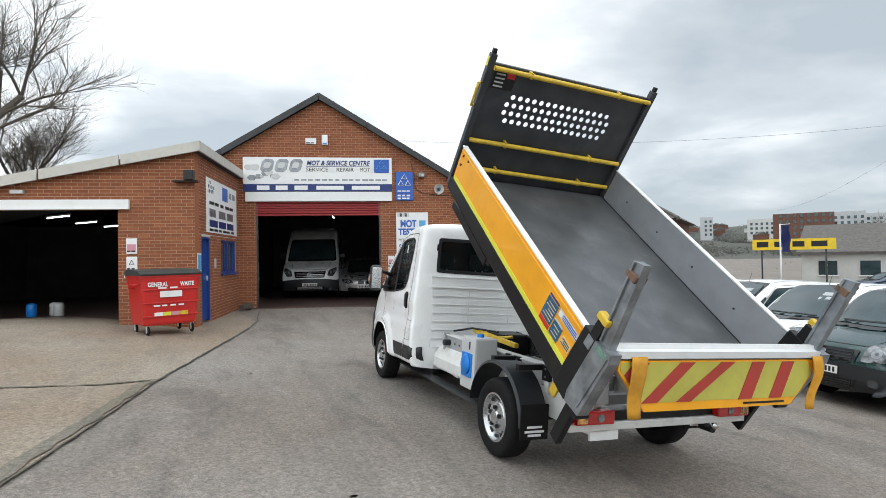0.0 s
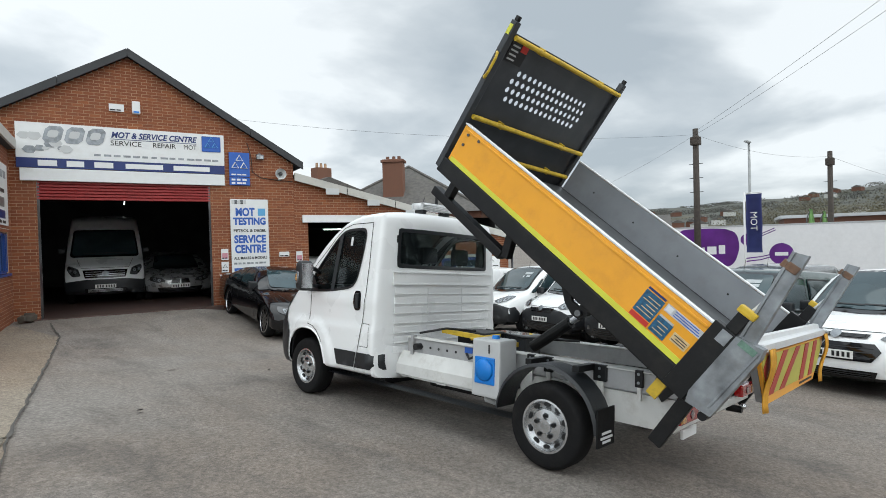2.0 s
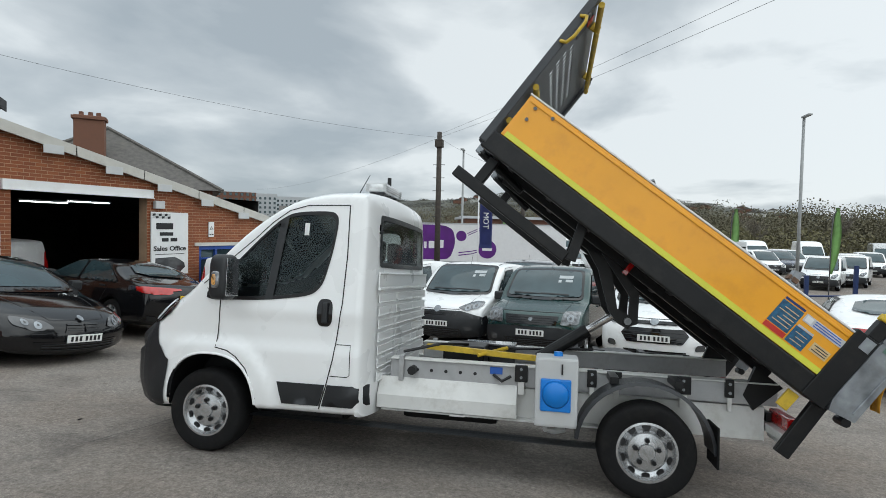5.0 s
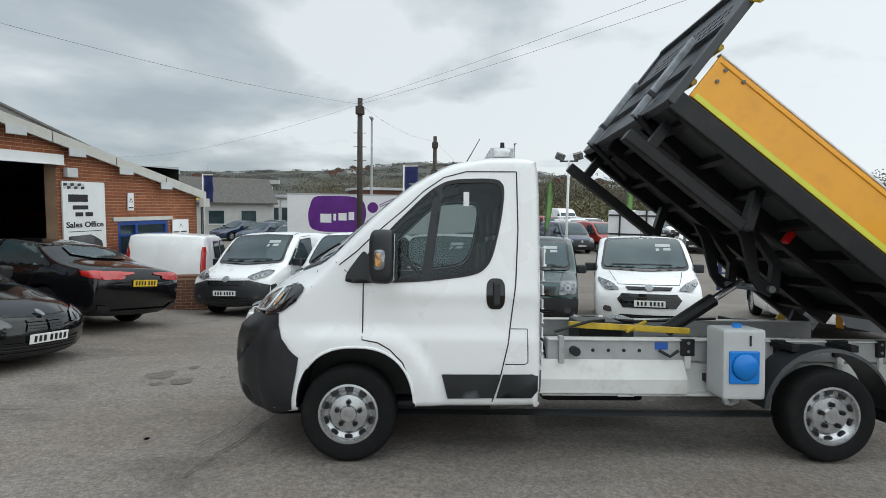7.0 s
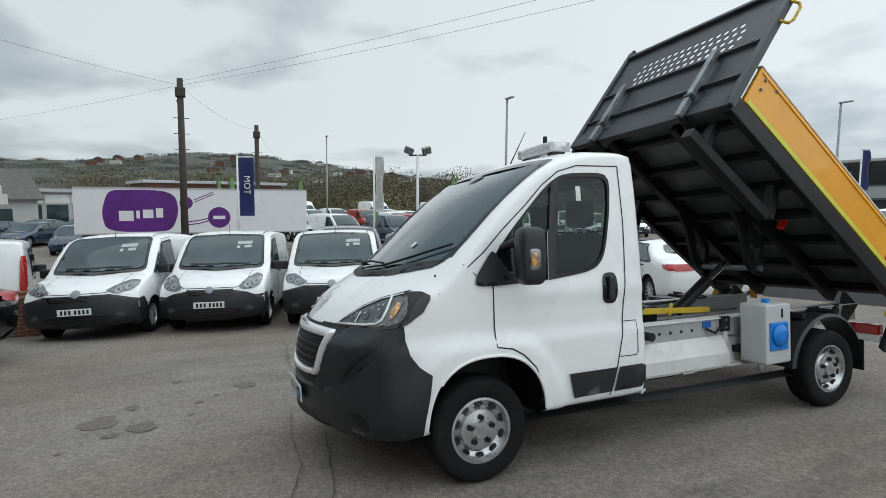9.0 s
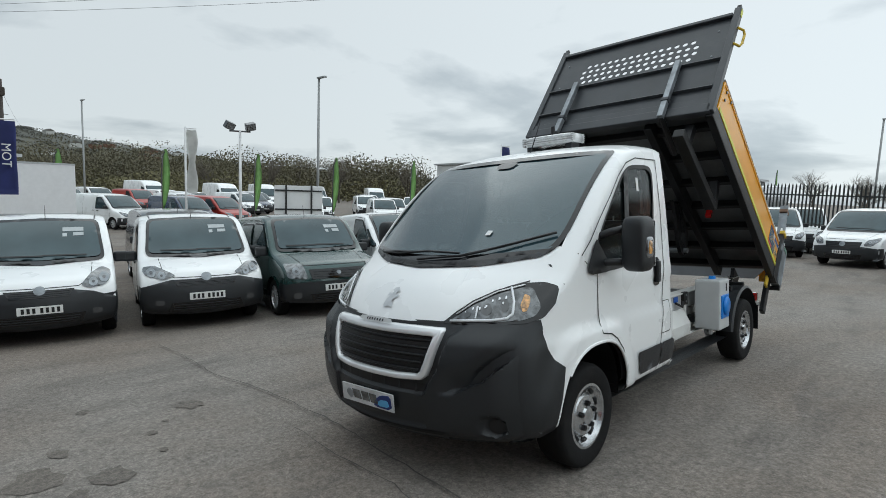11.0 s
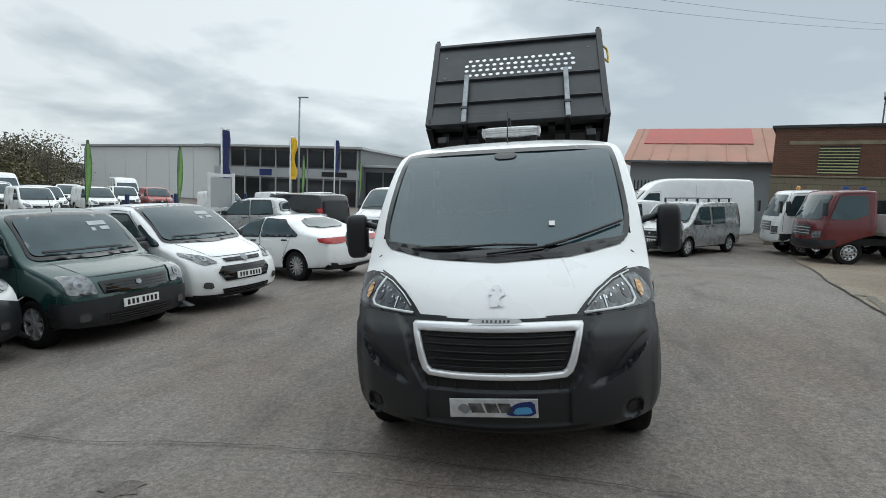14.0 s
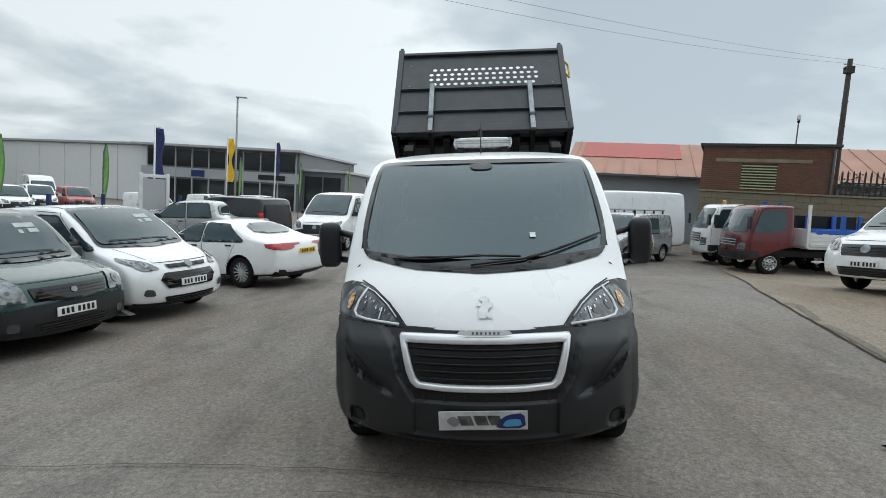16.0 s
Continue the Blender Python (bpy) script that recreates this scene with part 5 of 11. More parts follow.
crack("apron_joint", EDGE[:7], 0.03, 3, M["joint"], label="dark joint between concrete and tarmac")
crack("apron_joint", [(-4.56, -0.05), (-4.44, 0.75), (-4.25, 1.6), (-3.92, 3.38)], 0.19, 9, M["strip"], "worn drain strip along the concrete edge", 0.020)
crack("apron_joint", [(-4.80, -1.62), (-4.98, -1.45), (-4.62, -0.30)], 0.16, 12, M["strip"], "worn patch along the concrete edge", 0.020)
crack("apron_joint", EDGE[6:9], 0.020, 13, label="thin dark joint between concrete and tarmac", lift=0.024)
crack("apron_joint", EDGE[8:], 0.035, 7, label="dark broken joint between concrete and tarmac")
crack("apron_joint", [(-2.0, 10.66), (-0.3, 10.72), (1.51, 10.88), (4.4, 11.2)], 0.03, 8, label="faint dark joint in front of the garage door")
crack("apron_joint", [(-3.79, 3.43), (-4.02, 3.33), (-4.35, 3.20), (-5.3, 3.14), (-8.5, 2.9)], 0.055, 4, M["joint"], "dirty broken joint across the concrete apron", 0.026)
crack("ground_crack", [(5.25, 3.96), (4.36, 4.0), (3.14, 4.12), (2.24, 4.05), (1.64, 4.06), (0.89, 4.09), (0.38, 4.18), (-0.3, 4.27), (-1.2, 4.45)], 0.013, 5)
crack("ground_crack", [(1.1, 4.36), (0.43, 4.44), (0.08, 4.45), (-0.19, 4.46), (-0.7, 4.6)], 0.009, 6)
for n_, (px_, py_, pr_) in enumerate([(2.36, 4.68, 0.11), (1.32, 5.58, 0.13), (1.18, 5.80, 0.07), (1.60, 5.95, 0.17), (2.0, 5.75, 0.08), (2.9, 5.4, 0.06), (1.9, 5.15, 0.04), (2.1, 4.98, 0.03), (1.5, 5.2, 0.035), (-1.6, 5.9, 0.05), (0.9, 6.1, 0.03)]):
    rnd = random.Random(40 + n_)
    bm = bmesh.new()
    vs = []
    for k in range(18):
        a = k * math.pi / 9
        r = pr_ * rnd.uniform(0.62, 1.15)
        x, y = px_ + r * 1.3 * math.cos(a), py_ + r * math.sin(a)
        vs.append(bm.verts.new((x, y, ground_z(x, y) + 0.005 + 0.012 * noise.noise((x * 0.5, y * 0.5, 0)))))
    bm.faces.new(vs)
    bmesh.ops.triangulate(bm, faces=bm.faces[:])
    tagged(part("damp_patch", bm, M["damp"]), "small dark damp patch worn in the tarmac", "patch", kind="structure")
for n_, (px_, py_, pr_) in enumerate([(-2.7, 3.68, 0.035), (-0.56, 5.01, 0.03), (-2.3, -0.6, 0.03)]):
    bm = bmesh.new()
    vs = [bm.verts.new((px_ + pr_ * math.cos(a) * random.uniform(0.6, 1.2), py_ + pr_ * 0.7 * math.sin(a), ground_z(px_, py_) + 0.03)) for a in [k * math.pi / 4 for k in range(8)]]
    bm.faces.new(vs)
    bmesh.ops.solidify(bm, geom=bm.faces[:], thickness=0.006)
    tagged(part("litter_scrap", bm, M["white_board"]), "small white scrap of litter on the tarmac", "litter")

# ---- brick buildings ----
BR_L, BR_H, BR_J = 0.215, 0.065, 0.010


def brick_cells(outline, holes, s0=0.0):
    """Bricks in running bond as (s0, s1, z0, z1), cut to the outline and the openings."""
    z0, z1 = min(p[1] for p in outline), max(p[1] for p in outline)
    a0, a1 = min(p[0] for p in outline), max(p[0] for p in outline)
    out = []
    row = 0
    z = z0
    while z < z1 - 0.02:
        zc = z + BR_H / 2
        # spans of the outline at this height
        xs = sorted(a[0] + (b[0] - a[0]) * (zc - a[1]) / (b[1] - a[1]) for a, b in zip(outline, outline[1:] + outline[:1]) if (a[1] > zc) != (b[1] > zc))
        spans = list(zip(xs[::2], xs[1::2]))
        for h in holes:
            hx0, hx1, hz0, hz1 = h
            if hz0 - 0.03 < zc < hz1 + 0.03:
                ns = []
                for p, q in spans:
                    if hx1 <= p or hx0 >= q:
                        ns.append((p, q))
                    else:
                        if hx0 > p:
                            ns.append((p, hx0))
                        if hx1 < q:
                            ns.append((hx1, q))
                spans = ns
        pitch = BR_L + BR_J
        for p, q in spans:
            k = math.floor((p - s0) / pitch) - 1
            while True:
                u = s0 + (k + 0.5 * (row % 2)) * pitch
                k += 1
                if u > q:
                    break
                v0, v1 = max(u, p), min(u + BR_L, q)
                if v1 - v0 > 0.03:
                    out.append((v0, v1, z, z + BR_H))
        z += BR_H + BR_J
        row += 1
    return out


def slab_mesh(name, cells, place, depth, rnd, parent, material, kind=""):
    """Many small blocks joined into one mesh; place(s, z, out) gives a point on the wall."""
    verts, faces = [], []
    for s0, s1, z0, z1 in cells:
        o = 0.006 + rnd.uniform(-0.002, 0.002)
        n = len(verts)
        verts += [place(s0, z0, -depth), place(s1, z0, -depth), place(s1, z1, -depth), place(s0, z1, -depth),
                  place(s0 + 0.002, z0 + 0.002, o), place(s1 - 0.002, z0 + 0.002, o), place(s1 - 0.002, z1 - 0.002, o), place(s0 + 0.002, z1 - 0.002, o)]
        faces += [(n + 4, n + 5, n + 6, n + 7), (n, n + 1, n + 5, n + 4), (n + 1, n + 2, n + 6, n + 5), (n + 2, n + 3, n + 7, n + 6), (n + 3, n, n + 4, n + 7)]
    me = bpy.data.meshes.new(name)
    me.from_pydata(verts, [], faces)
    me.materials.append(material)
    ob = new(name, me)
    ob.parent = parent
    if kind:
        ob["kind"] = kind
    return ob


PICKED = []


def wall(name, outline, holes, place, thick, label, parent=None, backing=None, bricks=None, s0=0.0, material=None, pick=None):
    """A wall with openings through it: a mortar core and courses of brick on its face."""
    hp = [[(a, c), (b, c), (b, d), (a, d)] for a, b, c, d in holes]
    bm = bmesh.new()
    v, f = fill(outline, hp, 3.0)
    front = [bm.verts.new(place(p[0], p[1], 0)) for p in v]
    back = [bm.verts.new(place(p[0], p[1], -thick)) for p in v]
    for t in f:
        bm.faces.new([front[i] for i in t])
        bm.faces.new([back[i] for i in t][::-1])
    for e in [e for e in bm.edges if len(e.link_faces) == 1 and e.verts[0] in set(front) and e.verts[1] in set(front)]:
        i, j = front.index(e.verts[0]), front.index(e.verts[1])
        bm.faces.new((front[i], front[j], back[j], back[i]))
    bmesh.ops.recalc_face_normals(bm, faces=bm.faces[:])
    ob = part(name, bm, backing or M["mortar"], parent)
    tagged(ob, label, "wall", kind="structure")
    if bricks is not None:
        cells = brick_cells(outline, holes, s0)
        if pick:
            a, b, c, d = pick
            PICKED.append((ob, place, [q for q in cells if a <= q[0] and q[1] <= b and c <= q[2] and q[3] <= d]))
            cells = [q for q in cells if not (a <= q[0] and q[1] <= b and c <= q[2] and q[3] <= d)]
        slab_mesh("brickwork", cells, place, 0.004, random.Random(len(name)), ob, bricks, "stuff")
    return ob


def front_place(d):
    return lambda s, z, o: tuple(BLD @ Vector((s, d - o, z)))


def side_place(s_):
    return lambda d, z, o: tuple(BLD @ Vector((s_ + o, d, z)))


def bbox_part(name, x0, x1, y0, y1, z0, z1, material, parent=None, bevel=0.004, label=""):
    ob = part(name, box(bmesh.new(), x0, x1, y0, y1, z0, z1, bevel), material, parent, label)
    if parent is None:
        ob.matrix_basis = BLD
    return ob


FD = 12.12
wall("wall_north", [(-7.37, 0.0), (0.71, -0.2), (0.71, 4.22), (-3.33, 6.66), (-7.37, 4.22)], [(-5.25, -1.52, -0.5, 3.55)], front_place(FD), 0.33, "red brick gable wall of the service garage", bricks=M["brick_joined"])
wall("wall_lean_to", [(0.71, -0.6), (8.40, -0.9), (8.40, 1.95), (0.71, 3.80)], [(1.10, 4.05, -1.0, 2.56), (5.60, 7.25, 0.1, 1.32)], front_place(FD + 0.003), 0.3, "low red brick wall under a sloping roof", bricks=M["brick_joined"], s0=0.1)
wall("wall_lean_to_end", [(12.4, -0.9), (22.0, -0.9), (22.0, 1.95), (12.4, 1.95)], [], side_place(8.40), 0.3, "plain brick end wall", bricks=None, backing=M["brick_joined"])
wall("wall_west_front", [(-16.0, 0.1), (-5.75, 0.1), (-5.75, 4.25), (-9.7, 3.45), (-16.0, 2.2)], [(-12.4, -7.35, -0.5, 2.97)], front_place(7.90), 0.3, "red brick front of the side workshop", bricks=M["brick_joined"], s0=0.05, pick=(-7.34, -5.75, 0.1, 2.98))
wall("wall_west_side", [(8.2, 0.1), (12.12, 0.1), (12.12, 4.22), (8.2, 4.22)], [(8.36, 9.04, 0.0, 2.36), (10.07, 11.70, 1.45, 2.34)], side_place(-5.75), 0.3, "red brick side wall with a blue door", bricks=M["brick_joined"], s0=0.11)
bbox_part("corner_pier", -6.04, -5.745, 7.905, 8.205, 0.1, 4.24, M["brick_joined"])
bpy.data.objects["corner_pier"]["kind"] = "structure"


def roof_slab(name, pts, thick, material, label):
    """A sloping roof plane over four corners given in the building's axes."""
    bm = bmesh.new()
    lo = [bm.verts.new(BLD @ Vector(p)) for p in pts]
    hi = [bm.verts.new(BLD @ (Vector(p) + Vector((0, 0, thick)))) for p in pts]
    bm.faces.new(lo[::-1])
    bm.faces.new(hi)
    for k in range(4):
        bm.faces.new((lo[k], lo[(k + 1) % 4], hi[(k + 1) % 4], hi[k]))
    bmesh.ops.recalc_face_normals(bm, faces=bm.faces[:])
    return tagged(part(name, bm, material), label, "roof", kind="structure")


roof_slab("roof_garage_west", [(-7.60, 11.92, 4.12), (-3.33, 11.92, 6.70), (-3.33, 27, 6.70), (-7.60, 27, 4.12)], 0.12, M["roof_dark"], "dark sheet roof of the service garage")
roof_slab("roof_garage_east", [(-3.33, 11.92, 6.70), (0.94, 11.92, 4.12), (0.94, 27, 4.12), (-3.33, 27, 6.70)], 0.12, M["roof_dark"], "dark sheet roof of the service garage")
roof_slab("roof_lean_to", [(0.72, 11.95, 3.82), (8.6, 11.95, 1.92), (8.6, 24, 1.92), (0.72, 24, 3.82)], 0.10, M["roof_dark"], "low sloping felt roof")
roof_slab("roof_west", [(-5.60, 7.75, 4.26), (-5.60, 12.1, 4.26), (-17, 12.1, 2.0), (-17, 7.75, 2.0)], 0.10, M["roof_dark"], "low felt roof of the side workshop")
for nm_, a_, b_, h_, mt_, lb_ in [("bargeboard", (-7.62, 11.90, 4.05), (-3.33, 11.90, 6.64), 0.20, M["roof_dark"], "dark bargeboard under the gable"), ("bargeboard", (-3.33, 11.90, 6.64), (0.96, 11.90, 4.05), 0.20, M["roof_dark"], "dark bargeboard under the gable"),
                                  ("fascia", (0.70, 11.93, 3.74), (8.62, 11.93, 1.86), 0.22, M["fascia"], "weathered pale fascia along the sloping roof"), ("fascia", (-17, 7.72, 1.97), (-5.58, 7.72, 4.24), 0.22, M["fascia"], "weathered pale fascia along the low roof"), ("fascia", (-5.58, 7.72, 4.24), (-5.58, 12.0, 4.24), 0.22, M["fascia"], "weathered pale fascia")]:
    A_, B_ = Vector(a_), Vector(b_)
    bm = bmesh.new()
    n_ = max(2, int((B_ - A_).length / 1.6))
    for k in range(n_):
        p, q = A_.lerp(B_, k / n_), A_.lerp(B_, (k + 1) / n_ - 0.004)
        off = Vector((0, 0.05, 0)) if abs(B_.y - A_.y) < 0.1 else Vector((-0.05, 0, 0))
        vs = [bm.verts.new(BLD @ (w + o)) for w in (p, q) for o in (Vector((0, 0, 0)), Vector((0, 0, h_)), off + Vector((0, 0, h_)), off)]
        for f in ((0, 1, 2, 3), (4, 7, 6, 5), (0, 4, 5, 1), (1, 5, 6, 2), (2, 6, 7, 3), (3, 7, 4, 0)):
            bm.faces.new([vs[i] for i in f])
    bmesh.ops.recalc_face_normals(bm, faces=bm.faces[:])
    tagged(part(nm_, bm, mt_), lb_, "fascia", kind="structure")

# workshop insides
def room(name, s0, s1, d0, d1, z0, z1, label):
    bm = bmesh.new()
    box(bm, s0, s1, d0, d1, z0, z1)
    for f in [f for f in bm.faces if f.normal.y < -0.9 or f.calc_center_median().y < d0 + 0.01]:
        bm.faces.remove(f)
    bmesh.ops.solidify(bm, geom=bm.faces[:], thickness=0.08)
    # walls coloured near black to stand for the unlit inside
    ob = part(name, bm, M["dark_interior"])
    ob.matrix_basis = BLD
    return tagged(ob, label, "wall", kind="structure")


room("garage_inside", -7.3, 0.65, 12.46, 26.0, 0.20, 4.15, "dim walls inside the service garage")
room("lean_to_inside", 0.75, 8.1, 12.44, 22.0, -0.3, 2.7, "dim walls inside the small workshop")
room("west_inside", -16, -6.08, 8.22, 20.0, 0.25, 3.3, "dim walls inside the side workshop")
for nm_, s0, s1, d0, d1, z in (("floor_garage", -5.6, -1.3, 11.9, 26, 0.335), ("floor_lean_to", 1.0, 4.15, 12.0, 22, -0.34), ("floor_west", -12.6, -7.2, 7.8, 20, 0.40)):
    ob = bbox_part(nm_, s0, s1, d0, d1, z - 0.1, z + 0.01, M["workshop_floor"])
    tagged(ob, "oily painted workshop floor", "floor", kind="structure")


def ceiling_tube(s, d, z, rot):
    t = thing("tube_light", BLD @ pose(s, d, z, 0, 0, rot), "lit fluorescent tube under the workshop ceiling", "light")
    part("housing", box(bmesh.new(), -0.60, 0.60, -0.03, 0.03, 0.02, 0.06, 0.01), M["lamp_post"], t)
    part("lamp_tube", tube(bmesh.new(), (-0.56, 0, 0), (0.56, 0, 0), 0.013), M["tube"], t)


for a_ in ((2.9, 14.4, 2.40, 3), (4.0, 14.4, 2.45, 3), (-9.56, 9.85, 2.95, -39), (-9.97, 12.08, 2.95, -39), (-9.98, 13.84, 2.95, -39), (-3.4, 19.5, 3.6, 90)):
    ceiling_tube(*a_)


# ---- the tipper truck ----
TRUCK = YARD @ pose(0.045, 0, 0)
truck = thing("tipper_truck", TRUCK, "white single-cab tipper truck with its amber load body raised", "truck")


def cab_half(y, z):
    t = max(0.0, (z - 1.22) / 1.0)
    f = max(0.0, (y - 3.25) / 1.15)
    low = max(0.0, (0.55 - z) / 0.3)
    r = math.hypot((y - 3.41) / 1.0, (z - 0.36) / 1.05)
    flare = 0.024 * (1 - smooth01(0.555, 0.615, r)) * (1 - smooth01(0.86, 0.96, z))
    sill = 0.014 * (1 - smooth01(0.88, 0.94, z)) * smooth01(0.36, 0.44, z)
    waist = 0.010 * smooth01(1.10, 1.17, z) * (1 - smooth01(1.17, 1.30, z)) * (1 - smooth01(3.0, 3.5, y))
    return flare + sill + waist + 1.004 - 0.085 * t ** 1.25 - 0.125 * f * f - 0.03 * min(1, low) + 0.006 * math.sin(math.pi * min(1, max(0, (z - 0.4) / 0.8)))


CAB = [(3.70, 0.32), (4.20, 0.265), (4.35, 0.30), (4.40, 0.46), (4.41, 0.64), (4.405, 0.80), (4.37, 0.93), (4.315, 1.02), (4.235, 1.115), (4.135, 1.20), (4.02, 1.27), (3.90, 1.335), (3.60, 1.565), (3.25, 1.835), (2.98, 2.04), (2.78, 2.145), (2.52, 2.205), (2.22, 2.215), (2.10, 2.185), (2.06, 2.05), (2.05, 1.2), (2.05, 0.37), (2.09, 0.335), (2.95, 0.325)]
ARCH = []
for k in range(56):
    a = 2 * math.pi * k / 56
    c_, s_ = math.cos(a), math.sin(a)
    ARCH.append((3.395 + 0.41 * math.copysign(abs(c_) ** 0.84, c_), 0.36 + 0.455 * math.copysign(abs(s_) ** 0.84, s_)))
DOORWIN = rounded([(3.40, 1.262), (2.95, 1.275), (2.56, 1.325), (2.465, 1.42), (2.40, 1.70), (2.375, 1.93), (2.43, 1.988), (2.76, 1.975), (2.90, 1.895), (3.17, 1.625), (3.34, 1.43)], 2)
SCREEN = rounded([(-0.83, 1.40), (-0.45, 1.345), (0, 1.33), (0.45, 1.345), (0.83, 1.40), (0.875, 1.55), (0.845, 2.055), (0.79, 2.09), (-0.79, 2.09), (-0.845, 2.055), (-0.875, 1.55)], 2)
BACKWIN = rounded([(-0.74, 1.60), (-0.70, 1.58), (0.70, 1.58), (0.74, 1.60), (0.725, 1.96), (0.685, 1.98), (-0.685, 1.98), (-0.725, 1.96)], 1)
FB = [(-0.90, 0.30), (0.90, 0.30), (0.93, 0.40), (0.95, 0.86), (0.91, 1.00), (0.80, 1.012), (0.65, 1.004), (0.50, 1.006), (0.25, 0.992), (-0.25, 0.992), (-0.50, 1.006), (-0.65, 1.004), (-0.80, 1.012), (-0.91, 1.00), (-0.95, 0.86), (-0.93, 0.42)]
T_FINE = [-1, -0.99, -0.97, -0.94, -0.90, -0.85, -0.80] + [k * 0.05 for k in range(-15, 16)] + [0.80, 0.85, 0.90, 0.94, 0.97, 0.99, 1]


def grow(poly, d):
    """A polygon pushed outwards from its middle."""
    cx, cy = sum(p[0] for p in poly) / len(poly), sum(p[1] for p in poly) / len(poly)
    w, h = max(abs(p[0] - cx) for p in poly), max(abs(p[1] - cy) for p in poly)
    return [(cx + (p[0] - cx) * (1 + d / w), cy + (p[1] - cy) * (1 + d / h)) for p in poly]


def cut_openings(bm, inset):
    kill = []
    for f in bm.faces:
        c, n = f.calc_center_median(), f.normal
        if c.y > 2.6 and c.z > 1.25 and inside((c.x, c.z), grow(SCREEN, inset)) and abs(n.x) < 0.75:
            kill.append(f)
        elif c.y < 2.2 and inside((c.x, c.z), grow(BACKWIN, inset)):
            kill.append(f)
        elif c.y > 3.92 and (c.z < 0.37 or (c.y > 4.0 and c.z < 0.94)):
            kill.append(f)
        elif c.y > 3.9 and n.y > 0.3 and inside((c.x, c.z), grow(FB, -0.03)):
            kill.append(f)
    bmesh.ops.delete(bm, geom=kill, context="FACES")


full = shell(CAB, cab_half, 0.10, 0.27, 4.40, 0.045, 2.4, (), 0.045, T_FINE)
cab_skin = Skin(full)
full.free()
bm = shell(CAB, cab_half, 0.10, 0.27, 4.40, 0.045, 2.4, [ARCH, DOORWIN], 0.045, T_FINE, [ARCH])
cut_openings(bm, 0.012)
cab = part("cab", bm, M["white_paint"], truck, "white pressed-steel cab")
sharp(cab, 50)
# lining inside the cab
cx_, cz_ = 3.1, 1.2
lin = [(cx_ + (y - cx_) * 0.955, cz_ + (z - cz_) * 0.955) for y, z in CAB]
bm = shell(lin, lambda y, z: cab_half(y, z) - 0.045, 0.12, 0.27, 4.35, 0.06, 2.4, [ARCH, grow(DOORWIN, 0.01)], 0.08, T_FINE, [ARCH])
cut_openings(bm, 0.03)
part("cab_lining", bm, M["interior"], cab, smooth=True)


def oblique(sx, pts):
    """Points (|x|, y, z) on a front corner, as (u, z) in a plane turned by CORNER."""
    return [(x * math.cos(CORNER) - y * math.sin(CORNER), z) for x, y, z in pts]


CORNER = radians(38)


def corner_lay(sx, outline, off, step=0.04, holes=(), thick=0.0):
    """A panel laid on a front corner of the cab, seen obliquely."""
    n = Vector((sx * math.sin(CORNER), math.cos(CORNER), 0))
    u = Vector((sx * math.cos(CORNER), -math.sin(CORNER), 0))

    def lift(a, z):
        o = n * 9 + u * a + Vector((0, 0, z))
        loc, nor = cab_skin.hit(o, -n)
        if nor.dot(n) < 0:
            nor = -nor
        return loc + nor * off
    bm = bmesh.new()
    sheet(bm, refine(outline, step), lift, holes, step, thick)
    bmesh.ops.recalc_face_normals(bm, faces=bm.faces[:])
    if not thick and sum(f.normal.dot(n) * f.calc_area() for f in bm.faces) < 0:
        bmesh.ops.reverse_faces(bm, faces=bm.faces[:])
    return bm


def corner_line(sx, pts, r, off):
    """A thin bar on a front corner of the cab."""
    n = Vector((sx * math.sin(CORNER), math.cos(CORNER), 0))
    u = Vector((sx * math.cos(CORNER), -math.sin(CORNER), 0))
    line = []
    for a, z in pts:
        loc, nor = cab_skin.hit(n * 9 + u * a + Vector((0, 0, z)), -n)
        line.append(loc + (nor if nor.dot(n) > 0 else -nor) * off)
    return path_tube(bmesh.new(), line, r, 6)


def arch_liner(s):
    """The dark housing behind the wheel opening."""
    bm = bmesh.new()
    pts = [p for p in ARCH if p[1] > 0.30]
    pts.sort(key=lambda p: math.atan2(p[1] - 0.20, p[0] - 3.395))
    rows = [[bm.verts.new((s * x, p[0], p[1] + 0.004)) for p in pts] for x in (0.965, 0.56)]
    for k in range(len(pts) - 1):
        bm.faces.new((rows[0][k], rows[0][k + 1], rows[1][k + 1], rows[1][k]))
    bm.faces.new(rows[1])
    return bm


def pillow(hx, hy, hz, power=4.0, nu=20, nv=12):
    """A softly rounded block."""
    bm = bmesh.new()

    def pw(v):
        return math.copysign(abs(v) ** (2 / power), v)
    rows = []
    for j in range(nv + 1):
        b = -math.pi / 2 + math.pi * j / nv
        rows.append([bm.verts.new((hx * pw(math.cos(b)) * pw(math.cos(a)), hy * pw(math.cos(b)) * pw(math.sin(a)), hz * pw(math.sin(b)))) for a in [2 * math.pi * k / nu for k in range(nu)]])
    for q0, q1 in zip(rows, rows[1:]):
        for k in range(nu):
            bm.faces.new((q0[k], q0[(k + 1) % nu], q1[(k + 1) % nu], q1[k]))
    bmesh.ops.remove_doubles(bm, verts=bm.verts[:], dist=1e-5)
    bmesh.ops.recalc_face_normals(bm, faces=bm.faces[:])
    return bm


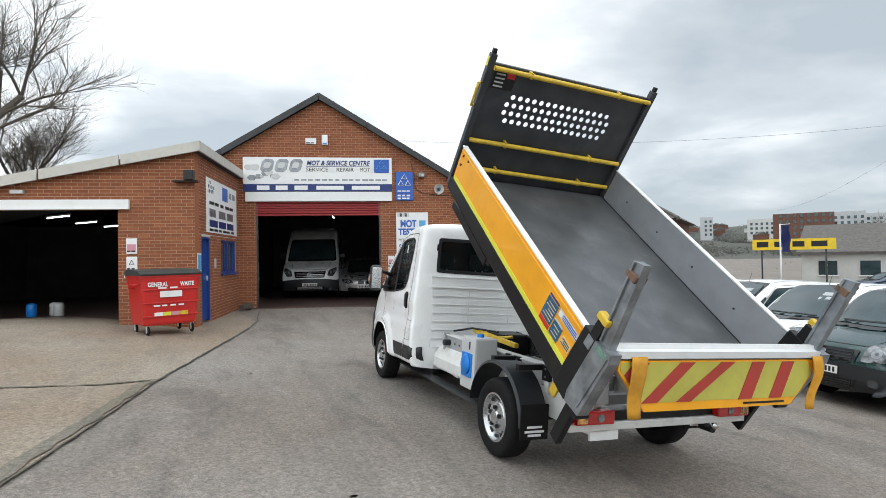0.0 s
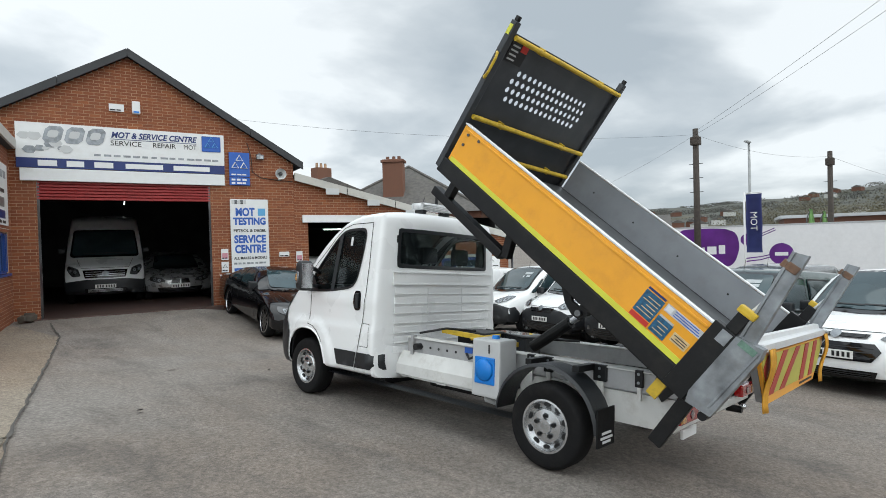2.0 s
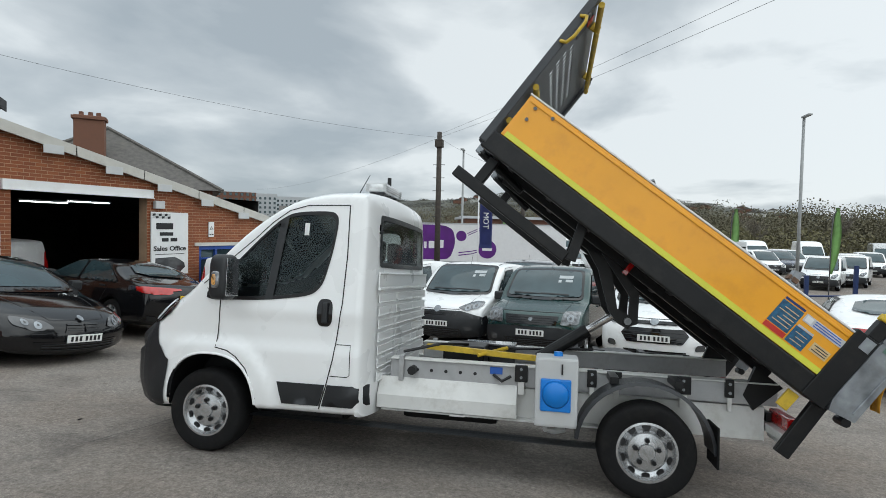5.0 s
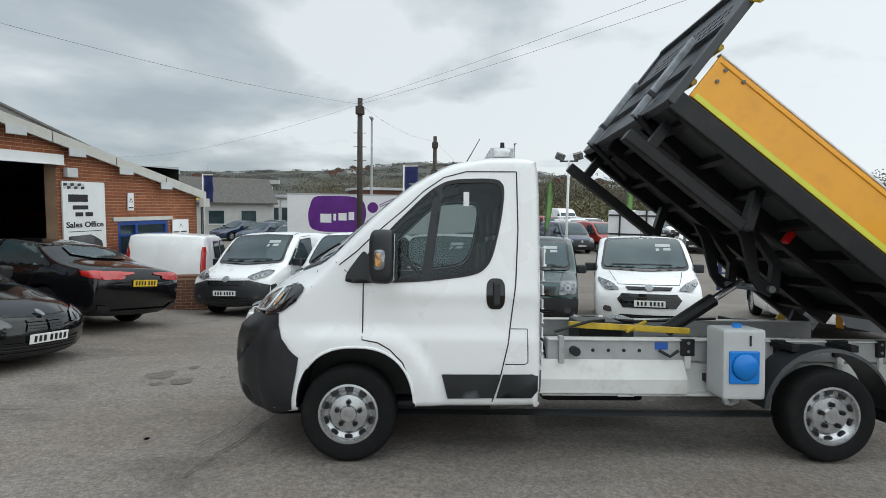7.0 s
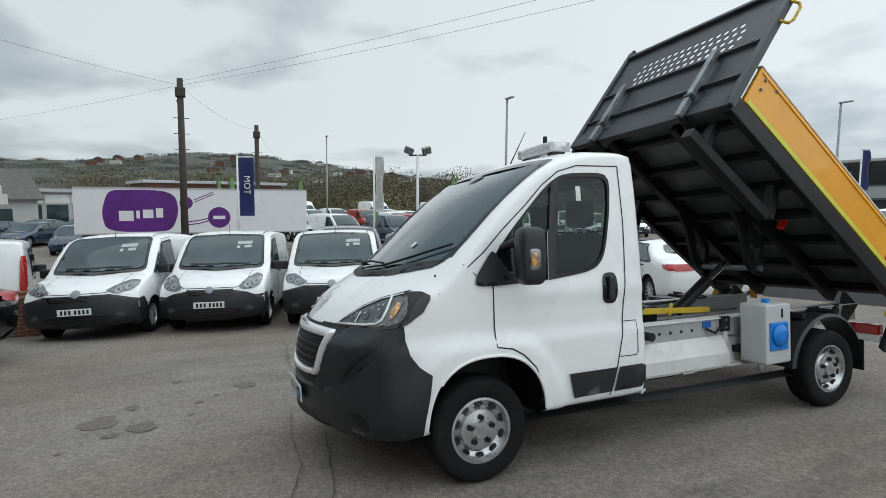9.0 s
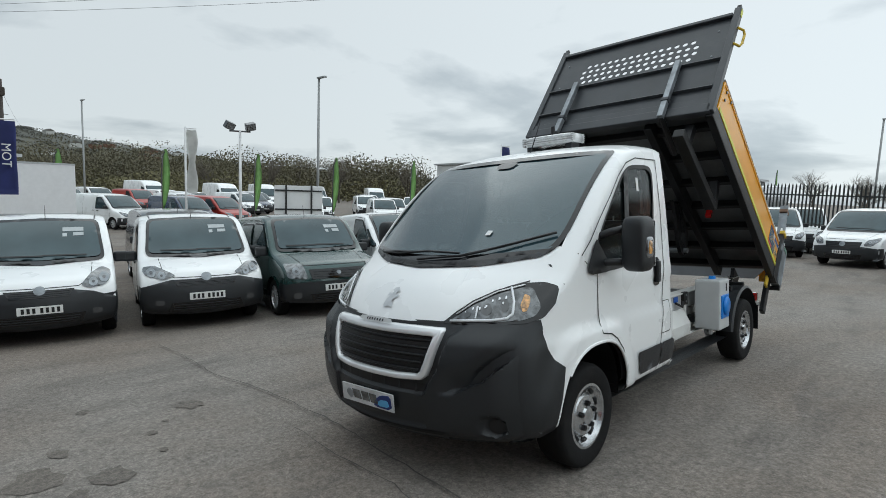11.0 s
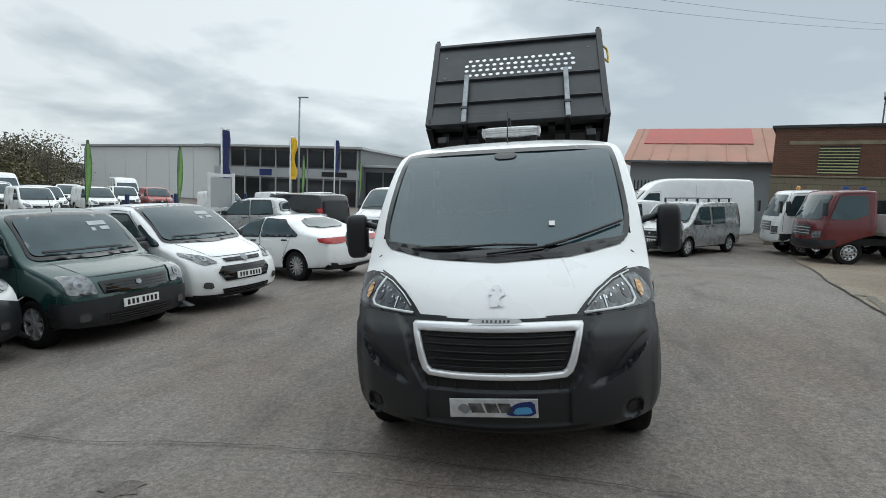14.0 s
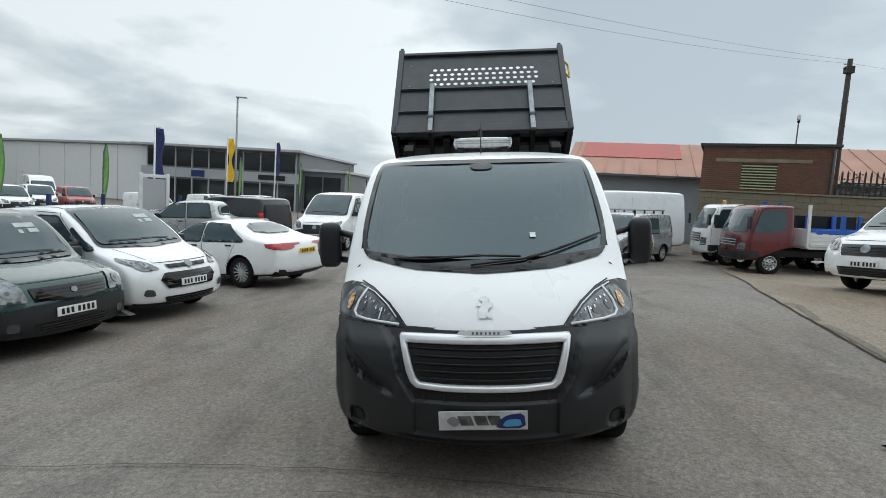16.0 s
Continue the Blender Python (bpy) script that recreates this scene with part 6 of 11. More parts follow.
# glazing
part("windscreen", cab_skin.pane(SCREEN, -0.002, 0.08), M["screen_glazing"], cab, smooth=True)
part("windscreen_seal", cab_skin.lay("front", grow(SCREEN, 0.022), 0.004, 0.05, [grow(SCREEN, -0.014)]), M["gloss_black"], cab, smooth=True)
part("windscreen_foot", cab_skin.lay("front", [(-0.86, 1.425), (-0.82, 1.385), (-0.45, 1.335), (0, 1.32), (0.45, 1.335), (0.82, 1.385), (0.86, 1.425), (0.45, 1.385), (0, 1.37), (-0.45, 1.385)], 0.006, 0.05), M["gloss_black"], cab, smooth=True)
part("sensor_pod", cab_skin.lay("front", rounded([(-0.10, 2.075), (-0.075, 2.02), (0.075, 2.02), (0.10, 2.075)], 1), 0.003, 0.05), M["gloss_black"], cab, smooth=True)
part("rear_window", cab_skin.lay("back", BACKWIN, -0.004, 0.1), M["glazing"], cab, smooth=True)
part("rear_window_seal", cab_skin.lay("back", grow(BACKWIN, 0.022), 0.006, 0.05, [grow(BACKWIN, -0.02)]), M["black_plastic"], cab, smooth=True)
for sd in ("left", "right"):
    s = -1 if sd == "left" else 1
    g = part("door_window", cab_skin.lay(sd, DOORWIN, -0.006, 0.08), M["glazing"], cab, smooth=True)
    part("window_seal", cab_skin.lay(sd, grow(DOORWIN, 0.014), 0.005, 0.05, [grow(DOORWIN, -0.016)]), M["ink"], g, smooth=True)
    part("window_pillar", cab_skin.lay(sd, [(2.885, 1.27), (2.955, 1.27), (2.865, 1.925), (2.795, 1.965)], 0.008, 0.05), M["black_plastic"], g, smooth=True)
    part("mirror_base", cab_skin.lay(sd, rounded([(3.475, 1.25), (3.20, 1.252), (3.19, 1.29), (3.30, 1.42), (3.345, 1.475), (3.37, 1.455), (3.47, 1.315)], 1), 0.016, 0.05), M["black_plastic"], cab, smooth=True)
    part("door_seam", cab_skin.seam(sd, [(3.35, 1.25), (3.35, 0.865), (3.24, 0.845), (3.16, 0.80), (3.07, 0.71), (3.01, 0.57), (2.965, 0.40), (2.49, 0.395), (2.445, 0.44), (2.39, 0.62), (2.34, 0.84), (2.29, 1.26), (2.275, 1.64), (2.285, 2.05)], 0.009), M["ink"], cab)
    part("door_seam", cab_skin.seam(sd, [(2.285, 2.05), (2.64, 2.045), (2.80, 2.0), (2.94, 1.90), (3.08, 1.765), (3.27, 1.60), (3.40, 1.47), (3.52, 1.375)], 0.008), M["ink"], cab)
    part("wing_seam", cab_skin.seam(sd, [(3.545, 1.395), (3.46, 1.32)], 0.006), M["ink"], cab)
    part("bonnet_seam", cab_skin.seam(sd, [(3.69, 1.33), (3.71, 1.215)], 0.007), M["ink"], cab)
    part("fuel_flap_seam", cab_skin.seam(sd, [(2.32, 0.945), (2.205, 0.945), (2.20, 0.715), (2.22, 0.70), (2.36, 0.70)], 0.006), M["ink"], cab)
    part("side_trim", cab_skin.lay(sd, ([(2.80, 0.63), (2.395, 0.632), (2.44, 0.465), (2.755, 0.460)]), 0.014, 0.1), M["black_plastic"], cab, smooth=True)
    part("side_trim", cab_skin.lay(sd, ([(2.375, 0.632), (2.09, 0.635), (2.09, 0.468), (2.42, 0.465)]), 0.014, 0.1), M["black_plastic"], cab, smooth=True)
    part("handle_recess", cab_skin.lay(sd, rounded([(2.365, 1.08), (2.495, 1.08), (2.495, 1.295), (2.365, 1.295)], 3), 0.005, 0.05), M["gloss_black"], cab, smooth=True)
    part("door_handle", box(bmesh.new(), s * 1.022 - 0.016, s * 1.022 + 0.016, 2.40, 2.45, 1.105, 1.27, 0.012), M["black_plastic"], cab)
    part("bumper_corner", cab_skin.lay(sd, [(4.24, 0.315), (4.28, 0.38), (4.29, 1.01), (4.06, 1.018), (3.935, 1.03), (3.935, 0.95), (3.91, 0.86), (3.855, 0.785), (3.785, 0.735), (3.80, 0.62), (3.83, 0.46), (3.84, 0.325)], 0.010, 0.06), M["black_plastic"], cab, smooth=True)
    part("arch_lip", path_tube(bmesh.new(), [(s * (cab_half(y, z) + 0.002), y, z) for y, z in sorted([p for p in ARCH if p[1] > 0.40 and (p[0] < 3.74)], key=lambda p: math.atan2(p[1] - 0.2, p[0] - 3.395))], 0.010), M["white_paint"], cab)
    part("wheel_arch_liner", arch_liner(s), M["ink"], cab)

# front: bumper, lamps, grille
def ease(a, b, v):
    t = min(1.0, max(0.0, (v - a) / (b - a)))
    return t * t * (3 - 2 * t)


def between(table, v):
    for (a, p), (b, q) in zip(table, table[1:]):
        if v <= b:
            return p + (q - p) * max(0.0, (v - a) / (b - a))
    return table[-1][1]


# inner edge of each lobe by height; top edge of the lower panel by distance from the middle
LOBE = [(0.60, 0.42), (0.67, 0.455), (0.74, 0.50), (0.93, 0.545), (1.00, 0.61), (1.06, 0.69)]
SHELF = [(0.0, 0.598), (0.42, 0.600), (0.55, 0.612), (0.66, 0.645), (0.76, 0.705), (0.86, 0.80), (0.96, 0.90)]


def bulge(x, z):
    """How far the moulded bumper stands proud: a lobe beside the grille, a scoop under it, and a deep lower panel."""
    x = abs(x)
    edge, shelf = between(LOBE, z), between(SHELF, x)
    rim = 1 - ease(0.80, 0.95, x)
    lobe = 0.055 * ease(-0.012, 0.03, x - edge) * (1 - 0.75 * ease(0.90, 1.02, z)) * rim
    up = z - shelf
    scoop = (1 - ease(0.0, 0.17, up)) * ease(0.50, 0.62, x)
    lobe -= 0.050 * scoop * (1 - ease(0.84, 0.93, x))
    panel = 0.050 * rim
    panel -= 0.024 * (1 - ease(0.415, 0.435, x)) * ease(0.385, 0.40, z)
    panel -= 0.045 * (1 - ease(0.75, 1.1, math.hypot((x - 0.80) / 0.062, (z - 0.435) / 0.07)))
    panel -= 0.065 * (1 - ease(0.30, 0.385, z))
    k = ease(-0.008, 0.012, up)
    d = panel * (1 - k) + lobe * k
    w = math.hypot((x - 0.785 - 0.55 * (z - 0.745)) / 0.060, (z - 0.745 - 0.45 * (x - 0.785)) / 0.085)
    d -= 0.055 * (1 - ease(0.75, 1.05, w)) * k
    return d - 0.012 * ease(0.84, 0.96, x)


def front(poly, off, step=0.04):
    bm = cab_skin.lay("front", poly, off, step)
    for v in bm.verts:
        v.co.y += bulge(v.co.x, v.co.z)
    return bm


def ring_on(skin, outer, inner, off0, off1, n=96):
    """A raised frame between two outlines with the same number of corners."""
    def walk_round(poly):
        out = []
        for a, b in zip(poly, poly[1:] + poly[:1]):
            out += [(a[0] + (b[0] - a[0]) * k / 6, a[1] + (b[1] - a[1]) * k / 6) for k in range(6)]
        return out
    bm = bmesh.new()
    loops = []
    o_, i_ = walk_round(outer), walk_round(inner)
    for mixv, off in ((0.0, off0), (0.04, off1 - 0.006), (0.2, off1), (0.75, off1), (0.95, off1 - 0.008), (1.0, off0)):
        row = []
        for a, b in zip(o_, i_):
            x, z = a[0] + (b[0] - a[0]) * mixv, a[1] + (b[1] - a[1]) * mixv
            loc, nor = skin.hit((x, 9, z), (0, -1, 0))
            row.append(bm.verts.new((x, loc.y + off, z)))
        loops.append(row)
    for r0, r1 in zip(loops, loops[1:]):
        for k in range(len(r0)):
            bm.faces.new((r0[k], r0[(k + 1) % len(r0)], r1[(k + 1) % len(r0)], r1[k]))
    bmesh.ops.recalc_face_normals(bm, faces=bm.faces[:])
    return bm


sharp(part("front_bumper", front(FB, 0.009, 0.0165), M["black_plastic"], cab, "dark grey moulded bumper", smooth=True), 48)
LAMP = [(0.485, 4.262, 1.000), (0.545, 4.21, 1.062), (0.62, 4.14, 1.125), (0.72, 4.03, 1.185), (0.82, 3.90, 1.222), (0.90, 3.79, 1.228), (0.938, 3.715, 1.205), (0.945, 3.77, 1.12), (0.935, 3.87, 1.045), (0.90, 3.98, 1.012), (0.80, 4.09, 1.004), (0.66, 4.18, 0.996)]
for sx in (-1, 1):
    def side_(poly):
        return poly if sx > 0 else mirror_x(poly)
    lo = oblique(sx, LAMP)
    lamp = part("headlamp", corner_lay(sx, soft(lo, 0.02), 0.012, 0.03), M["gloss_black"], cab, "dark-bezelled clear headlamp", smooth=True)
    inner = [(lo[0][0] + 0.035, 1.012)] + [(a + 0.012, z - 0.022) for a, z in lo[1:5]] + [(lo[5][0] - 0.075, 1.195), (lo[7][0] - 0.085, 1.10), (lo[8][0] - 0.05, 1.05), (lo[9][0] - 0.03, 1.026), (lo[10][0], 1.018)]
    part("lamp_bowl", corner_lay(sx, soft(inner, 0.02), 0.015, 0.03), M["lamp_bowl"], lamp, smooth=True)
    for cx, cz, rx, rz in ((-2.09, 1.050, 0.030, 0.022), (-1.975, 1.075, 0.044, 0.036), (-1.87, 1.10, 0.036, 0.046)):
        ring = [(cx + rx * math.cos(a), cz + rz * math.sin(a) + 0.15 * rx * math.cos(a)) for a in [k * math.pi / 8 for k in range(16)]]
        part("bulb_shield", corner_lay(sx, [(cx + 0.7 * (a - cx), cz + 0.7 * (b - cz)) for a, b in ring], 0.018, 0.03), M["lamp_dark"], lamp, smooth=True)
        part("bulb", corner_lay(sx, [(cx + 0.13 * (a - cx) - 0.008, cz + 0.13 * (b - cz) + 0.012) for a, b in ring], 0.022, 0.03), M["day_light"], lamp, smooth=True)
    fr = random.Random(7)
    for k in range(6):
        u = -2.06 + 0.039 * k
        z = 1.082 + 0.013 * k + fr.uniform(-0.015, 0.025)
        part("lamp_facet", corner_lay(sx, [(u, z - 0.007), (u + fr.uniform(0.006, 0.014), z - 0.005), (u + 0.012, z + fr.uniform(0.004, 0.012)), (u + 0.002, z + 0.006)], 0.020, 0.03), M["chrome"], lamp)
    part("lamp_fin", corner_lay(sx, [(-2.045, 1.030), (-2.037, 1.030), (-2.020, 1.095), (-2.032, 1.095)], 0.021, 0.03), M["day_light"], lamp)
    part("indicator", corner_lay(sx, soft([(-1.775, 1.055), (-1.735, 1.065), (-1.712, 1.135), (-1.722, 1.185), (-1.785, 1.185), (-1.795, 1.12)], 0.015), 0.018, 0.03), M["lamp_bowl"], lamp, smooth=True)
    part("indicator_bulb", corner_lay(sx, soft([(-1.770, 1.066), (-1.744, 1.072), (-1.722, 1.118), (-1.722, 1.150), (-1.752, 1.160), (-1.780, 1.10)], 0.010), 0.022, 0.03), M["amber_lens"], lamp, smooth=True)
    for line, r_ in (([(lo[0][0] + 0.05, 1.013), (-2.08, 1.018), (-1.95, 1.022), (-1.86, 1.034), (-1.825, 1.06), (-1.815, 1.12), (-1.825, 1.195)], 0.009), ([(a + 0.010, z - 0.012) for a, z in lo[1:5]], 0.005)):
        part("day_light", corner_line(sx, line, r_, 0.018), M["day_light"], lamp, smooth=True)
    rec = rounded([(0.735, 0.675), (0.80, 0.72), (0.855, 0.80), (0.825, 0.815), (0.755, 0.765)], 1)
    part("bumper_recess", front(side_(rec), 0.013, 0.04), M["ink"], cab, smooth=True)
    fog = [(0.80 + 0.040 * math.cos(a), 0.435 + 0.045 * math.sin(a)) for a in [k * math.pi / 6 for k in range(12)]]
    part("fog_lamp_cover", front(side_(fog), 0.013, 0.05), M["ink"], cab, smooth=True)
    part("bonnet_seam", cab_skin.seam("front", [(sx * x, z) for x, z in ((0.475, 1.012), (0.535, 1.075), (0.62, 1.142), (0.72, 1.203), (0.82, 1.238))], 0.007), M["ink"], cab)
    part("bonnet_crease", corner_line(sx, [(a, 1.15 + 0.24 * k) for k, a in ((0, -2.16), (0.3, -2.13), (0.6, -2.09), (1.0, -2.03))], 0.004, -0.001), M["white_paint"], cab)
GR_O = [(-0.395, 0.668), (0.395, 0.668), (0.455, 0.715), (0.515, 0.965), (0.50, 0.988), (-0.50, 0.988), (-0.515, 0.965), (-0.455, 0.715)]
GR_I = [(-0.375, 0.706), (0.375, 0.706), (0.412, 0.738), (0.462, 0.925), (0.454, 0.935), (-0.454, 0.935), (-0.462, 0.925), (-0.412, 0.738)]
gr = part("grille", cab_skin.lay("front", GR_I, 0.011, 0.05), M["ink"], cab, "black slatted radiator grille", smooth=True)
part("grille_surround", ring_on(cab_skin, rounded(GR_O, 1), rounded(GR_I, 1), 0.004, 0.046), M["silver_frame"], gr, "bright silver-white grille frame", smooth=True)
for k in range(5):
    z = 0.735 + 0.043 * k
    w_ = 0.385 + 0.065 * (k / 4)
    pts_ = []
    for i in range(17):
        x = -w_ + 2 * w_ * i / 16
        loc, nor = cab_skin.hit((x, 9, z), (0, -1, 0))
        pts_.append(loc + Vector((0, 0.018, 0)))
    part("grille_slat", path_tube(bmesh.new(), pts_, 0.0085, 6), M["black_steel"], gr, smooth=True)
part("badge_bar", cab_skin.lay("front", rounded([(-0.165, 0.962), (0.165, 0.962), (0.135, 0.992), (-0.135, 0.992)], 1), 0.050, 0.05), M["tank_grey"], cab, smooth=True)
for k in range(7):
    part("badge_mark", cab_skin.lay("front", [(-0.085 + 0.024 * k, 0.968), (-0.073 + 0.024 * k, 0.968), (-0.073 + 0.024 * k, 0.982), (-0.085 + 0.024 * k, 0.982)], 0.053, 0.05), M["lamp_dark"], cab)
part("bonnet_gap", cab_skin.seam("front", [(-0.485, 1.004), (-0.25, 0.993), (0.25, 0.993), (0.485, 1.004)], 0.014, 0.012), M["ink"], cab)
part("lower_intake", front([(-0.415, 0.608), (0.415, 0.608), (0.43, 0.655), (-0.43, 0.655)], 0.014, 0.05), M["ink"], cab)
for k in range(7):
    part("intake_fin", front([(-0.37 + 0.12 * k, 0.606), (-0.36 + 0.12 * k, 0.606), (-0.36 + 0.12 * k, 0.656), (-0.37 + 0.12 * k, 0.656)], 0.022, 0.05), M["black_plastic"], cab)
part("lower_intake", front([(-0.50, 0.352), (0.50, 0.352), (0.54, 0.378), (-0.54, 0.378)], 0.014, 0.05), M["ink"], cab)
# a plain rearing shape for the emblem
bmb = bmesh.new()
for poly in ([(-0.012, 1.085), (0.012, 1.085), (0.012, 1.11), (0.028, 1.135), (0.055, 1.15), (0.05, 1.165), (0.02, 1.158), (0.03, 1.185), (0.012, 1.20), (-0.02, 1.195), (-0.028, 1.18), (-0.008, 1.172), (-0.015, 1.15), (-0.032, 1.13), (-0.025, 1.11)], [(0.0, 1.105), (0.035, 1.083), (0.052, 1.09), (0.018, 1.125)], [(-0.03, 1.085), (-0.015, 1.085), (-0.012, 1.12), (-0.03, 1.12)], [(-0.045, 1.15), (-0.01, 1.145), (-0.01, 1.158), (-0.042, 1.166)]):
    q = cab_skin.lay("front", [(-1.05 * x, 1.062 + (z - 1.085) * 0.98) for x, z in poly], 0.012, 0.02)
    tm = bpy.data.meshes.new("t")
    q.to_mesh(tm)
    q.free()
    bmb.from_mesh(tm)
    bpy.data.meshes.remove(tm)
part("badge", bmb, M["silver"], cab, "small chrome emblem")
pl = part("number_plate", box(bmesh.new(), -0.255, 0.255, -0.006, 0.006, -0.056, 0.056, 0.003), M["plate_silver"], cab, "silver show plate")
loc, _ = cab_skin.hit((0.01, 9, 0.51), (0, -1, 0))
pl.matrix_basis = pose(0.015, loc.y + 0.026 + 0.022, 0.510, -3, 1.2)
bm = bmesh.new()
for k, (a, b) in enumerate(((-0.135, -0.060), (-0.045, 0.025), (0.035, 0.105))):
    prism(bm, [(-b - 0.01, -0.026), (-a - 0.01, -0.026), (-a + 0.01, 0.030), (-b + 0.01, 0.030)], 1, 0.0055, 0.009)
part("plate_bar", bm, M["lamp_bowl"], pl)
part("plate_picture", prism(bmesh.new(), rounded([(-0.245, -0.045), (-0.07, -0.045), (-0.09, 0.0), (-0.14, 0.035), (-0.235, 0.045)], 1), 1, 0.0055, 0.009), M["navy"], pl)
part("plate_picture", prism(bmesh.new(), rounded([(-0.225, -0.03), (-0.11, -0.035), (-0.13, 0.005), (-0.21, 0.012)], 1), 1, 0.009, 0.0115), M["sky_blue_sign"], pl)
part("plate_picture", prism(bmesh.new(), rounded([(0.16, -0.04), (0.215, 0.0), (0.175, 0.035), (0.125, 0.0)], 1), 1, 0.0055, 0.0085), M["galv"], pl)
# scuttle and wipers
part("scuttle_panel", cab_skin.lay("front", [(-0.80, 1.372), (-0.62, 1.338), (-0.45, 1.312), (0, 1.292), (0.45, 1.312), (0.62, 1.338), (0.80, 1.372), (0.82, 1.40), (0.45, 1.35), (0, 1.335), (-0.45, 1.35), (-0.82, 1.40)], 0.007, 0.05), M["black_plastic"], cab, smooth=True)
for k in range(4):
    part("scuttle_slot", cab_skin.seam("front", [(-0.42, 1.316 + 0.007 * k), (0, 1.299 + 0.008 * k), (0.42, 1.316 + 0.007 * k)], 0.0035, 0.012), M["ink"], cab)
for line, r in (([(0.62, 1.372), (0.42, 1.383), (0.20, 1.385), (0.0, 1.392), (-0.25, 1.385)], 0.008), ([(-0.30, 1.375), (-0.52, 1.425), (-0.83, 1.515)], 0.009), ([(0.08, 1.338), (-0.10, 1.355), (-0.30, 1.372), (-0.45, 1.405)], 0.008), ([(0.62, 1.372), (0.35, 1.37), (0.02, 1.395)], 0.008)):
    p_ = []
    for (x0, z0), (x1, z1) in zip(line, line[1:]):
        for i in range(5):
            x, z = x0 + (x1 - x0) * i / 4, z0 + (z1 - z0) * i / 4
            loc, nor = cab_skin.hit((x, 9, z), (0, -1, 0))
            p_.append(loc + Vector((0, 0.020, 0.010)))
    part("wiper", path_tube(bmesh.new(), p_, r, 6), M["ink"], cab, smooth=True)
# back wall pressings
for col in ((-0.80, -0.335), (-0.30, 0.245), (0.28, 0.80)):
    for k in range(7):
        z = 0.64 + 0.105 * k
        for z0, z1, dy in ((z, z + 0.012, 0.010), (z + 0.012, z + 0.075, 0.004)):
            part("pressed_rib", box(bmesh.new(), col[0], col[1], 2.052 - dy, 2.058, z0, z1, 0.003), M["white_paint"], cab)
for z0, z1, dy in ((1.375, 1.395, 0.016), (1.395, 1.505, 0.006), (1.505, 1.52, 0.014)):
    part("pressed_rib", box(bmesh.new(), -0.83, 0.83, 2.052 - dy, 2.058, z0, z1, 0.004), M["white_paint"], cab)
# mirrors
for s in (-1, 1):
    mr = part("wing_mirror", pillow(0.085, 0.085, 0.178, 4.5), M["black_plastic"], cab, "large black door mirror on twin arms", True)
    mr.matrix_basis = pose(s * 1.212, 3.20, 1.44, 0, 0, s * 8)
    for z in (-0.115, 0.105):
        part("mirror_arm", path_tube(bmesh.new(), [(-s * 0.26, 0.13, z * 0.72 - 0.045), (-s * 0.17, 0.06, z * 0.9 - 0.02), (-s * 0.05, 0.01, z)], 0.026, 10), M["black_plastic"], mr, smooth=True)
    part("mirror_glass", box(bmesh.new(), -0.068, 0.068, -0.089, -0.083, -0.145, 0.145, 0.003), M["chrome"], mr)
    part("side_repeater", pillow(0.022, 0.040, 0.068, 4.0, 12, 8), M["lens"], mr, smooth=True).matrix_basis = pose(s * 0.075, 0.005, -0.02)
    part("repeater_lens", pillow(0.020, 0.022, 0.045, 4.0, 12, 8), M["amber_lens"], mr, smooth=True).matrix_basis = pose(s * 0.082, 0.012, -0.02)
# roof lamp bar and aerial
lb = part("beacon_bar", pillow(0.275, 0.10, 0.048, 5.0, 28, 10), M["beacon_lens"], cab, "clear ribbed beacon bar on short legs", True)
lb.matrix_basis = pose(-0.02, 2.30, 2.305)
for z in (-0.022, -0.004, 0.014):
    part("lens_rib", box(bmesh.new(), -0.262, 0.262, -0.102, 0.102, z, z + 0.007, 0.002), M["alu"], lb)
for x in (-0.25, 0.0, 0.25):
    part("lens_end", box(bmesh.new(), x - 0.012, x + 0.012, -0.098, 0.098, -0.04, 0.038, 0.006), M["tank_grey"], lb)
for x in (-0.2, 0.2):
    part("bar_leg", box(bmesh.new(), x - 0.03, x + 0.03, -0.07, 0.07, -0.10, -0.04, 0.006), M["black_plastic"], lb)
part("work_lamp", tube(bmesh.new(), (0.0, 2.26, 2.34), (0.0, 2.26, 2.44), 0.022, 0.018, 10), M["ink"], cab)
part("aerial", tube(bmesh.new(), (0.0, 2.62, 2.18), (0.0, 2.46, 2.47), 0.006, 0.003, 6), M["ink"], cab)
# inside the cab
for x0, x1 in ((0.28, 0.78), (-0.80, -0.32), (-0.28, 0.20)):
    seat = part("seat", box(bmesh.new(), x0, x1, 2.45, 2.95, 0.85, 1.02, 0.06), M["interior"], cab)
    part("seat_back", box(bmesh.new(), x0, x1, 2.26, 2.42, 0.98, 1.58, 0.06), M["interior"], seat)
    part("headrest", box(bmesh.new(), (x0 + x1) / 2 - 0.13, (x0 + x1) / 2 + 0.13, 2.28, 2.39, 1.62, 1.83, 0.05), M["interior"], seat)
    for dx in (-0.05, 0.05):
        part("headrest_post", tube(bmesh.new(), ((x0 + x1) / 2 + dx, 2.33, 1.55), ((x0 + x1) / 2 + dx, 2.33, 1.66), 0.008, seg=6), M["silver"], seat)
part("dashboard", box(bmesh.new(), -0.90, 0.90, 3.18, 3.66, 0.92, 1.24, 0.08), M["interior"], cab)
sw = part("steering_wheel", path_tube(bmesh.new(), [(0.19 * math.cos(a), 0.19 * math.sin(a), 0) for a in [2 * math.pi * k / 24 for k in range(25)]], 0.016), M["ink"], cab, smooth=True)
sw.matrix_basis = pose(0.52, 3.02, 1.30, 42)
